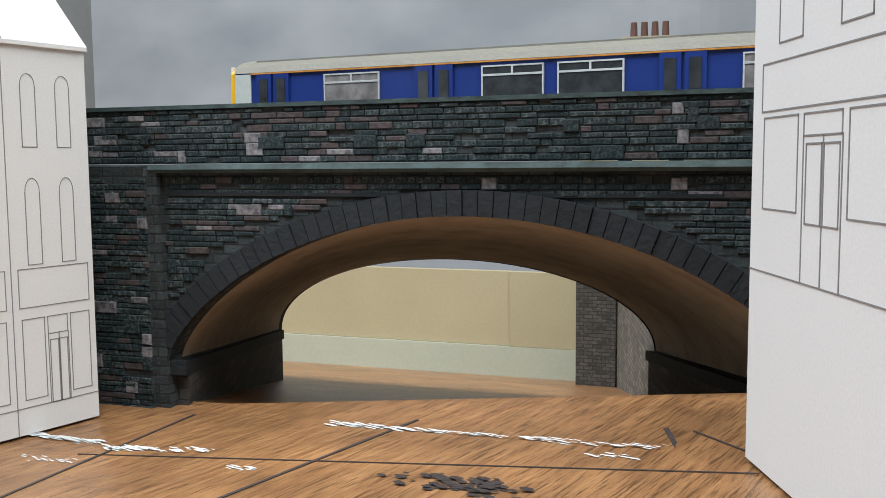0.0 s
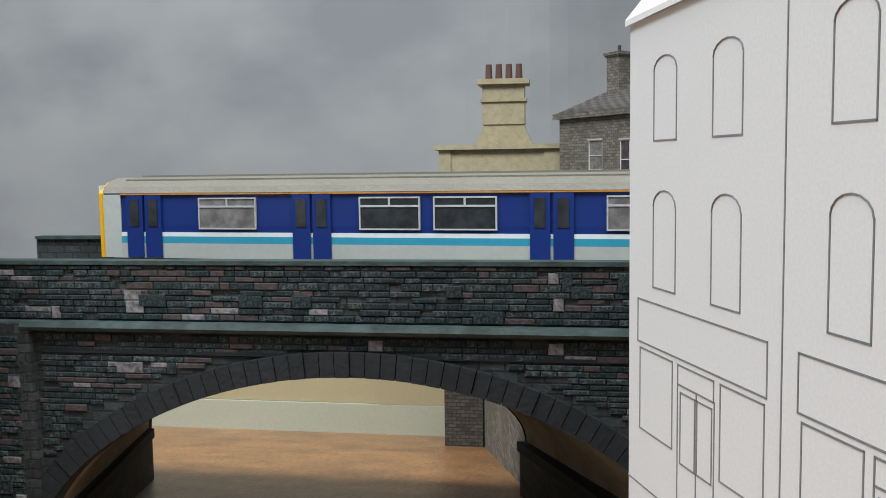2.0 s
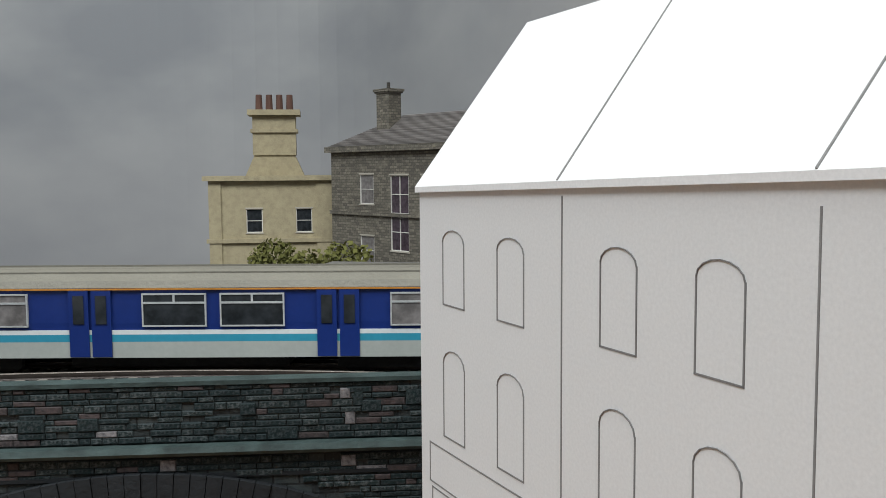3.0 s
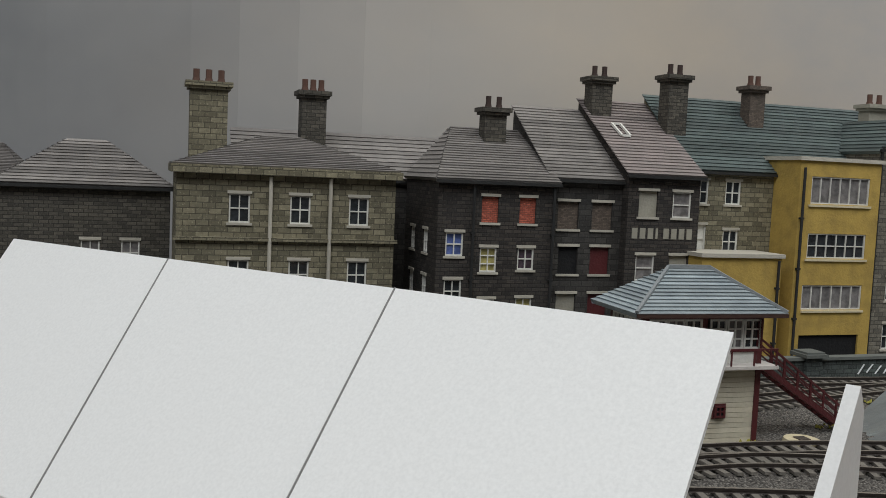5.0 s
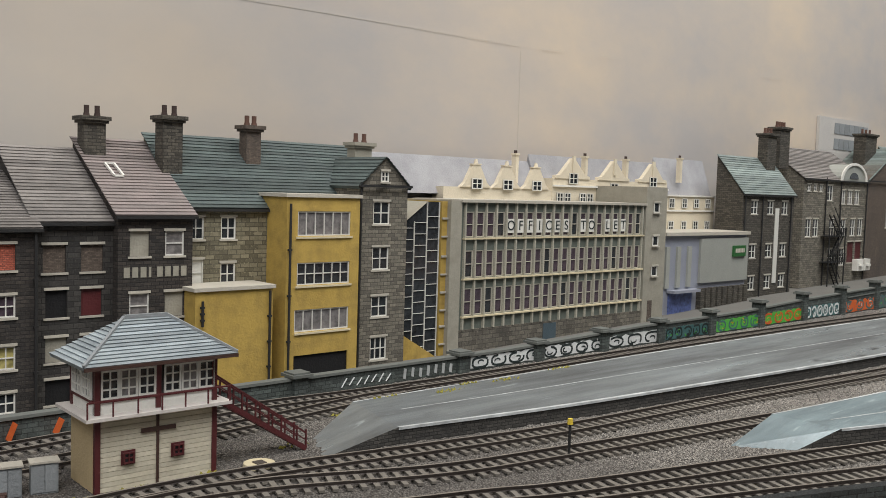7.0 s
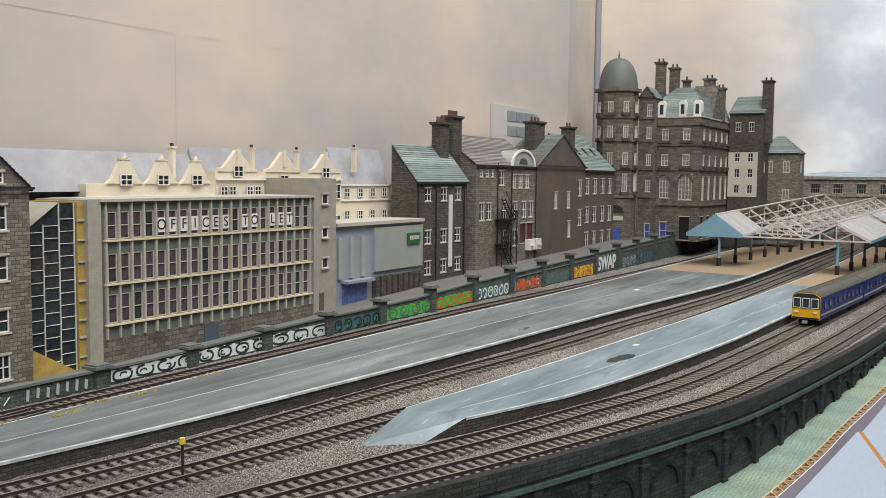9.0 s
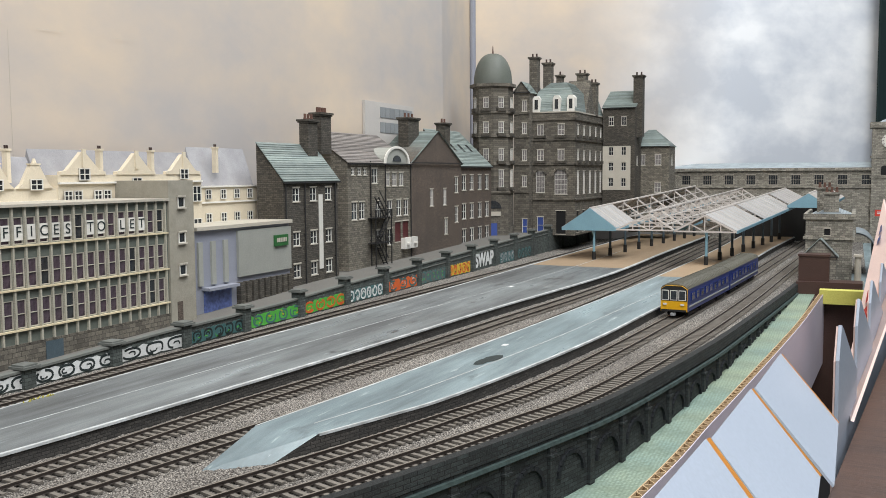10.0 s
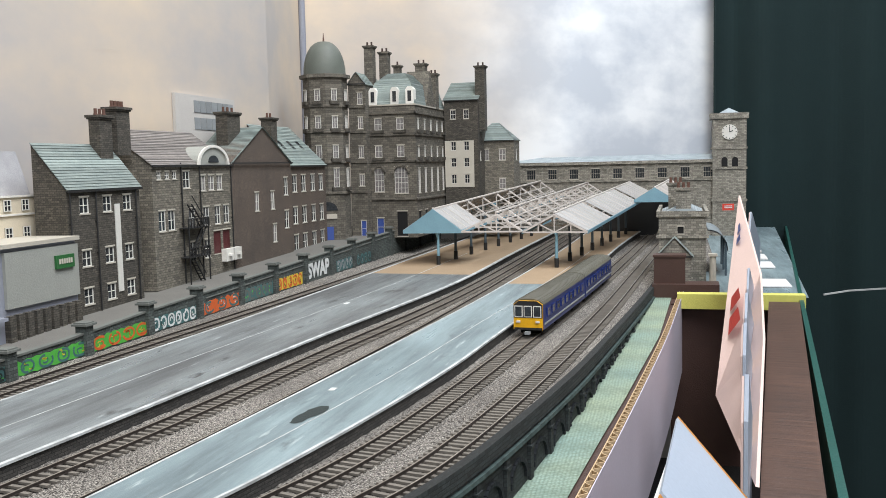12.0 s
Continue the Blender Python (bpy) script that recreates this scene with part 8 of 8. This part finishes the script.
def canopies():
    canopy("rear_canopy", "pitched station canopy with blue boarded gable and dirty glazing", 1.075, 1.51, 0.207, 0.1775, 0.2385, 0.0405, 0.0612, True, True, open_side=0.1775)
    canopy("middle_canopy", "open unglazed timber canopy trusses between the platforms", 1.065, 1.51, 0.1400, 0.1135, 0.1755, 0.0405, 0.0575, False, False, 12)
    canopy("island_canopy", "pitched station canopy with open end truss and dirty glazing", 1.055, 1.51, 0.0817, 0.0500, 0.1125, 0.0405, 0.0571, True, False, open_side=0.1125)
    canopy("side_canopy", "blue boarded canopy gable by the station house", 1.35, 1.51, -0.004, -0.0275, 0.0205, 0.0572, 0.0715, True, True, 4)
    column_row(lambda x: 0.2035 - 0.104 * (x - 1.075), np.arange(1.078, 1.5, 0.052), lambda x: 0.0405 + 0.041 * (x - 1.075), "slim cast column with black base under the rear canopy")
    column_row(lambda x: 0.0805 - 0.104 * (x - 1.055), np.arange(1.058, 1.5, 0.058), lambda x: 0.0405 + 0.041 * (x - 1.055), "slim cast column with black base under the island canopy")


# ---- signal box and lineside ----
def signal_box():
    ob = thing("signal_box", "cream boarded signal box with maroon framing and hipped grey slate roof", "signal box", pose(0.1295, 0.232, 0, 0, 0, -1.5))
    W, D, H1, H2 = 0.0388, 0.0195, 0.0225, 0.0385
    for k in range(15):
        bm = bmesh.new()
        z0 = k * H1 / 15
        box(bm, 0.0006, W - 0.0006, -0.0003, 0.0002, z0 + 0.00012, z0 + H1 / 15)
        part("board", bm, M_BEIGE, ob)
    bm = bmesh.new()
    box(bm, 0.0004, W - 0.0004, 0.0003, D - 0.0003, 0, H1)
    part("lower_front", bm, M_BEIGE, ob)
    bm = bmesh.new()
    box(bm, 0.0, 0.0004, 0.0006, D, 0, H1)
    part("lower_side", bm, M_TAN, ob)
    for u in (0, W - 0.0016, W / 2 - 0.0006):
        bm = bmesh.new()
        box(bm, u, u + (0.0016 if u != W / 2 - 0.0006 else 0.0008), -0.0008, 0.0008, 0, H1)
        part("corner_post", bm, M_MAROON if u != W / 2 - 0.0006 else M_BROWNP, ob)
    bm = bmesh.new()
    box(bm, W / 2 - 0.0055, W / 2 + 0.0055, -0.001, 0, 0.0165, 0.0178)
    part("beam", bm, M_BROWNP, ob)
    for u in (0.0078, 0.0235):
        window(ob, pose(u, -0.0016, 0.0075), 0.0044, 0.0044, "maroon", trim=False)
        window(ob, pose(u + 0.0005, -0.0019, 0.008), 0.0034, 0.0034, "sash", trim=False, bars=(1, 1), frame_mat=M_MAROON)
    bm = bmesh.new()
    box(bm, -0.0038, W + 0.0035, -0.0042, D + 0.003, H1, H1 + 0.0010)
    part("walkway", bm, M_PALEW, ob)
    bm = bmesh.new()
    box(bm, 0.0, W, 0.0, D, H1 + 0.001, H1 + 0.0045)
    part("upper_panel", bm, M_WHITE, ob)
    bm = bmesh.new()
    box(bm, 0.0012, W - 0.0012, 0.0012, D - 0.0012, H1 + 0.0045, H2)
    part("interior", bm, M_PANE2, ob, "pale glazed interior")
    for u in (0, W / 2 - 0.0008, W - 0.0016):
        bm = bmesh.new()
        box(bm, u, u + 0.0016, -0.0006, 0.0012, H1 + 0.001, H2)
        part("post", bm, M_MAROON, ob)
    bm = bmesh.new()
    box(bm, -0.0004, 0.0012, D - 0.0016, D, H1 + 0.001, H2)
    part("post", bm, M_MAROON, ob)
    bm = bmesh.new()
    box(bm, 0.0016, W - 0.0016, -0.0005, 0.0004, H1 + 0.0045, H1 + 0.0053)
    box(bm, 0.0016, W - 0.0016, -0.0005, 0.0004, H2 - 0.0018, H2)
    box(bm, -0.0005, 0.0004, 0.001, D - 0.001, H1 + 0.0045, H1 + 0.0053)
    box(bm, -0.0005, 0.0004, 0.001, D - 0.001, H2 - 0.0018, H2)
    part("rail_beam", bm, M_MAROON, ob)
    for k in range(6):
        u = 0.0018 + (W / 2 - 0.0024) * (k % 3) / 3 + (k // 3) * (W / 2)
        window(ob, pose(u, -0.0009, H1 + 0.0054), (W / 2 - 0.0030) / 3, H2 - H1 - 0.0073, ("sash", "curtain", "sash", "sash", "curtain", "sash")[k], trim=False, bars=(1, 2))
    for k in range(2):
        window(ob, pose(-0.0009, D - 0.0018 - k * 0.0082, H1 + 0.0054, 0, 0, -90), 0.0078, H2 - H1 - 0.0073, "curtain", trim=False, bars=(2, 2))
    bm = bmesh.new()
    for k in range(7):
        bar(bm, (-0.0034 + k * (W + 0.0062) / 6, -0.0039, H1 + 0.001), (-0.0034 + k * (W + 0.0062) / 6, -0.0039, H1 + 0.0058), 0.0004)
    bar(bm, (-0.0034, -0.0039, H1 + 0.0058), (W + 0.003, -0.0039, H1 + 0.0058), 0.0005)
    part("handrail", bm, M_MAROON, ob)
    bm = bmesh.new()
    o, r = 0.0048, 0.0115
    A, B, C, Dd = (-o, -o, H2), (W + o, -o, H2), (W + o, D + o, H2), (-o, D + o, H2)
    E, F = (0.0125, D / 2, H2 + r), (W - 0.0125, D / 2, H2 + r)
    slab_roof(bm, A, B, F, E, course=0.0019), slab_roof(bm, C, Dd, E, F, course=0.0019)
    slab_roof(bm, Dd, A, E, (0.0125, D / 2 + 0.0002, H2 + r), course=0.0019), slab_roof(bm, B, C, (W - 0.0125, D / 2 + 0.0002, H2 + r), F, course=0.0019)
    rf = part("roof", bm, M_SLATEB, ob)
    lay_courses(rf, M_SLATEB)
    bm = bmesh.new()
    bar(bm, Vector(E) + Vector((0, 0, 0.0006)), Vector(F) + Vector((0, 0, 0.0006)), 0.0012)
    for p, q in ((A, E), (B, F)):
        bar(bm, Vector(p) + Vector((0, 0, 0.0008)), Vector(q) + Vector((0, 0, 0.0006)), 0.0009)
    part("ridge_tiles", bm, M_CAB, rf)
    bm = bmesh.new()
    box(bm, -o, W + o, -o - 0.0007, -o, H2 - 0.0008, H2 + 0.0002)
    part("gutter", bm, M_BROWNP, rf)
    # outside stair
    bm = bmesh.new()
    top, low = Vector((W + 0.0008, 0.006, H1 + 0.001)), Vector((W + 0.0375, 0.0085, 0.0002))
    for y in (-0.003, 0.003):
        bar(bm, top + Vector((0, y, 0)), low + Vector((0, y, 0)), 0.0008, 0.0018)
        bar(bm, top + Vector((0, y, 0.0075)), low + Vector((0, y, 0.0055)), 0.0006)
        bar(bm, top + Vector((0, y, 0.0045)), low + Vector((0, y, 0.003)), 0.0004)
        for k in range(8):
            p = top.lerp(low, k / 7.0) + Vector((0, y, 0))
            bar(bm, p, p + Vector((0, 0, 0.0068)), 0.0005)
    for k in range(15):
        p = top.lerp(low, k / 15)
        box(bm, p.x - 0.0008, p.x + 0.001, p.y - 0.0028, p.y + 0.0028, p.z, p.z + 0.0004)
    part("outside_stair", bm, M_MAROON, ob, "maroon timber stair with handrails")


def lineside():
    for x, y in ((0.1052, 0.2435), (0.1152, 0.2425)):
        ob = thing("relay_cabinet", "grey metal lineside cabinet with double doors beside the signal box", "cabinet", pose(x, y, -0.0002, 0, 0, -12), group="lineside cabinets")
        bm = bmesh.new()
        box(bm, 0, 0.0075, 0, 0.0045, 0, 0.0092)
        part("body", bm, M_CAB, ob)
        for u in (0.0003, 0.0039):
            bm = bmesh.new()
            box(bm, u, u + 0.0033, -0.0003, 0.0001, 0.0006, 0.0086)
            part("door", bm, M_CAB, ob)
        bm = bmesh.new()
        box(bm, -0.0004, 0.0079, -0.0006, 0.0049, 0.0092, 0.0098)
        part("lid", bm, M_LINTEL, ob)
    ob = thing("manhole", "pale round concrete manhole with a square hatch", "manhole", pose(0.183, 0.2284, 0))
    bm = bmesh.new()
    tube(bm, 0, 0, -0.0004, 0.0009, 0.0055, 0.0052, 18)
    part("ring", bm, M_SILL, ob)
    bm = bmesh.new()
    box(bm, -0.0018, 0.0018, -0.0018, 0.0018, 0.0009, 0.0012)
    part("hatch", bm, M_BROWN, ob)
    ob = thing("signal_post", "thin dark ground signal post with a yellow head", "signal", pose(0.272, 0.171, 0))
    bm = bmesh.new()
    tube(bm, 0, 0, -0.001, 0.0125, 0.0005, n=6)
    part("post", bm, M_BLACKP, ob)
    bm = bmesh.new()
    tube(bm, 0, 0, 0.0125, 0.0145, 0.0011, 0.0009, 8)
    part("head", bm, M_YELG, ob)
    ob = thing("timber_pile", "stack of old dark sleepers beside the siding", "timber", pose(0.088, 0.236, 0, 0, 0, -22), kind="")
    rng = random.Random(9)
    for k in range(7):
        y, z = (k % 4) * 0.0027, 0.0002 + (k // 4) * 0.0021
        bm = bmesh.new()
        box(bm, rng.uniform(-0.002, 0.002), 0.0175 + rng.uniform(-0.002, 0.002), y, y + 0.0022, z, z + 0.0018)
        part("timber", bm, M_BROWNP, ob)


# ---- trains ----
def coach(at, label, livery, end_lo, end_hi, name="railcar"):
    """One car of 135 mm: x along, z up from the rail head."""
    ob = thing(name, label, "train", at, group="train")
    sprinter = livery == "sprinter"
    L, w, z0, z1 = (0.1345, 0.0093, 0.0048, 0.0191) if sprinter else (0.1345, 0.0093, 0.0060, 0.0215)

    def shell(bm, x0, x1, prof):
        a = [bm.verts.new((x0, y, z)) for y, z in prof]
        b = [bm.verts.new((x1, y, z)) for y, z in prof]
        n = len(prof)
        bm.faces.new(a), bm.faces.new(b[::-1])
        for i in range(n):
            bm.faces.new((a[i], a[(i + 1) % n], b[(i + 1) % n], b[i]))
    body = [(-w, z0), (w, z0), (w + 0.0002, 0.012), (w, z1), (-w, z1), (-w - 0.0002, 0.012)]
    bm = bmesh.new()
    shell(bm, 0, L, body)
    part("body", bm, M_TRAINB, ob)
    bm = bmesh.new()
    shell(bm, -0.0002, L + 0.0002, [(w + 0.0002, z1), (w - 0.0006, z1 + 0.0014), (w * 0.72, z1 + 0.0026), (w * 0.35, z1 + 0.0034), (-w * 0.35, z1 + 0.0034), (-w * 0.72, z1 + 0.0026), (-w + 0.0006, z1 + 0.0014), (-w - 0.0002, z1)])
    rf = part("roof", bm, M_TROOF if sprinter else M_TROOF2, ob)
    bm = bmesh.new()
    for k in range(5 if sprinter else 30):
        if sprinter:
            y = -w * 0.7 + k * w * 0.35
            box(bm, 0.004, L - 0.004, y - 0.0001, y + 0.0001, z1 + 0.0026, z1 + 0.0038 - 0.0004 * abs(k - 2))
        else:
            x = 0.002 + k * (L - 0.004) / 29
            for j in range(5):
                t0, t1 = [(-w + 0.0004, z1 + 0.0015), (-w * 0.72, z1 + 0.0027), (-w * 0.3, z1 + 0.0035), (w * 0.3, z1 + 0.0035), (w * 0.72, z1 + 0.0027), (w - 0.0004, z1 + 0.0015)][j:j + 2]
                bar(bm, (x, *t0), (x, *t1), 0.0003, 0.0003)
    part("roof_ribs", bm, M_TROOF if sprinter else M_TROOF2, rf)
    bands = ((0.0048, 0.0081, M_TRAING), (0.0081, 0.0096, M_TRAINL), (0.0096, 0.0105, M_TRAINW)) if sprinter else ((0.0088, 0.0098, M_TRAING),)
    for s in (-1, 1):
        for a, b, m in bands:
            bm = bmesh.new()
            y0, y1 = sorted((s * (w + 0.0001), s * (w + 0.0004)))
            box(bm, 0.0022, L - 0.0022, y0, y1, a, b)
            part("stripe", bm, m, ob)
        if sprinter:
            for e0, e1 in ((0.0001, 0.0044), (L - 0.0044, L - 0.0001)):
                bm = bmesh.new()
                box(bm, e0, e1, *sorted((s * (w + 0.0001), s * (w + 0.00042))), 0.0049, 0.0188)
                part("end_panel", bm, M_TRAING, ob, "pale grey end panel")
            bm = bmesh.new()
            box(bm, 0.0045, L - 0.0045, *sorted((s * (w + 0.0001), s * (w + 0.0005))), 0.0187, 0.0190)
            part("cantrail_line", bm, M_ORANGE, ob, "thin orange line under the roof")
        if sprinter:
            wins = [(0.0237, 0.0136), (0.0606, 0.0131), (0.0765, 0.0131), (0.1111, 0.0132)]
            doors = (0.0060, 0.0457, 0.0962)
            zt = (0.0112, 0.0180)
        else:
            wins = [(0.0085 + k * 0.0138, 0.0088) for k in range(9)]
            doors = ()
            zt = (0.0130, 0.0184)
        y0, y1 = sorted((s * (w + 0.0001), s * (w + 0.00065)))
        p0, p1 = sorted((s * (w + 0.0003), s * (w + 0.0005)))
        for x, ww in wins:
            bm = bmesh.new()
            f = 0.0003
            box(bm, x, x + ww, y0, y1, zt[0], zt[0] + f), box(bm, x, x + ww, y0, y1, zt[1] - f, zt[1])
            box(bm, x, x + f, y0, y1, zt[0] + f, zt[1] - f), box(bm, x + ww - f, x + ww, y0, y1, zt[0] + f, zt[1] - f)
            box(bm, x + f, x + ww - f, y0, y1, zt[1] - 0.0021, zt[1] - 0.0017)
            box(bm, x + ww / 2 - 0.0002, x + ww / 2 + 0.0002, y0, y1, zt[1] - 0.0017, zt[1] - f)
            wn = part("window", bm, M_SILVER if sprinter else M_TRAINB, ob)
            bm = bmesh.new()
            box(bm, x + f, x + ww - f, p0, p1, zt[0] + f, zt[1] - f)
            part("pane", bm, M_PANE2 if (round(x * 1000) % 3 == 0) == sprinter else M_PANE, wn)
        for x in doors:
            bm = bmesh.new()
            for dx in (0, 0.0046):
                box(bm, x + dx, x + dx + 0.0040, y0, sorted((s * (w + 0.0001), s * (w + 0.0005)))[1] if s > 0 else y1, 0.0050, 0.0186 if sprinter else 0.0200)
            dr = part("door", bm, M_TRAINB, ob)
            for dx in (0, 0.0046):
                bm = bmesh.new()
                q0, q1 = sorted((s * (w + 0.0005), s * (w + 0.0008)))
                box(bm, x + dx + 0.0009, x + dx + 0.0031, q0, q1, 0.0118 if sprinter else 0.0128, 0.0176 if sprinter else 0.0182)
                part("pane", bm, M_PANE, dr)
    for end, style in ((0, end_lo), (1, end_hi)):
        x = 0 if end == 0 else L
        d = -1 if end == 0 else 1
        bm = bmesh.new()
        x0, x1 = sorted((x, x + d * 0.0014))
        if style == "cab":
            shell(bm, x0, x1, [(-w + 0.0002, z0), (w - 0.0002, z0), (w - 0.0002, z1), (w * 0.6, z1 + 0.0024), (-w * 0.6, z1 + 0.0024), (-w + 0.0002, z1)])
            fr = part("cab_front", bm, M_TRAINY, ob, "yellow cab front")
            if not sprinter:
                bm = bmesh.new()
                a0, a1 = sorted((x + d * 0.0013, x + d * 0.0016))
                shell(bm, a0, a1, [(-0.0090, 0.0134), (0.0090, 0.0134), (0.0090, 0.0214), (0.0055, 0.0237), (-0.0055, 0.0237), (-0.0090, 0.0214)])
                part("window_surround", bm, M_UNDER, fr, "dark panel round the cab windows")
            for y in (-0.0058, 0.0, 0.0058):
                bm = bmesh.new()
                a0, a1 = sorted((x + d * 0.0014, x + d * 0.0019))
                box(bm, a0, a1, y - 0.0025, y + 0.0025, 0.0138, 0.0208)
                wf = part("window", bm, M_WHITE, fr)
                bm = bmesh.new()
                a0, a1 = sorted((x + d * 0.0018, x + d * 0.0021))
                box(bm, a0, a1, y - 0.0020, y + 0.0020, 0.0144, 0.0203)
                part("pane", bm, M_PANE, wf)
            bm = bmesh.new()
            a0, a1 = sorted((x + d * 0.0012, x + d * 0.0017))
            box(bm, a0, a1, -0.0087, 0.0087, 0.0060, 0.0074)
            part("buffer_beam", bm, M_UNDER, fr)
            for y in (-0.006, 0.006):
                bm = bmesh.new()
                a0, a1 = sorted((x + d * 0.0014, x + d * 0.0024))
                box(bm, a0, a1, y - 0.0012, y + 0.0012, 0.0105, 0.0116)
                part("headlight", bm, M_WHITE, fr)
            bm = bmesh.new()
            a0, a1 = sorted((x + d * 0.0014, x + d * 0.0046))
            box(bm, a0, a1, -0.0016, 0.0016, 0.0036, 0.0052)
            part("coupling", bm, M_CAB, fr)
        else:
            shell(bm, x0, x1, [(-0.005, 0.005), (0.005, 0.005), (0.005, 0.021), (-0.005, 0.021)])
            part("gangway", bm, M_UNDER, ob)
    bm = bmesh.new()
    box(bm, 0.006, L - 0.006, -0.0065, 0.0065, 0.0046, 0.0060)
    box(bm, 0.045, 0.090, -0.0075, 0.0075, 0.0026, 0.0050)
    part("underframe", bm, M_UNDER, ob)
    for x in (0.022, L - 0.022):
        bm = bmesh.new()
        for s in (-1, 1):
            box(bm, x - 0.0125, x + 0.0125, s * 0.0068 - 0.0006, s * 0.0068 + 0.0006, 0.0022, 0.0044)
        bg = part("bogie", bm, M_UNDER, ob)
        for dx in (-0.0085, 0.0085):
            for s in (-1, 1):
                bm = bmesh.new()
                n = 14
                prism(bm, [(x + dx + 0.0030 * math.cos(6.2832 * i / n), 0.0031 + 0.0030 * math.sin(6.2832 * i / n)) for i in range(n)], s * 0.0048 - 0.0006, s * 0.0048 + 0.0006)
                part("wheel", bm, M_UNDER, bg)
    return ob


def on_track(line, x, length):
    """Pose of a car whose low end stands at x."""
    i = int(np.argmin(abs(line[:, 0] - x)))
    p = line[i]
    run = np.r_[0, np.cumsum(np.linalg.norm(np.diff(line[i:], axis=0), axis=1))]
    q = np.array([np.interp(length, run, line[i:, 0]), np.interp(length, run, line[i:, 1])])
    return pose(p[0], p[1], 0.0, 0, 0, math.degrees(math.atan2(*(q - p)[::-1]))), q


def trains():
    m, q = on_track(L_TWO, -0.1635, 0.1345)
    coach(m, "blue railcar with white and pale blue stripes crossing the bridge", "sprinter", "cab", "inner")
    m, q = on_track(L_TWO, 0.724, 0.1345)
    coach(m, "blue and grey railcar with yellow front standing at the island platform", "heritage", "cab", "inner")
    m, _ = on_track(L_TWO, q[0] + 0.003, 0.1345)
    coach(m, "blue and grey railcar coupled behind under the canopy", "heritage", "inner", "cab")


# ---- build ----
backscene()
far_tower()
ground()
curtain()
platforms()
retaining_wall()
viaduct()
the_bridge = bridge()
behind_bridge()
card_buildings()
front_edge()
street()
left_houses()
hotel()
station()
canopies()
signal_box()
lineside()
tracks()
trains()
bridge_stones(*the_bridge)
lay_sleepers()
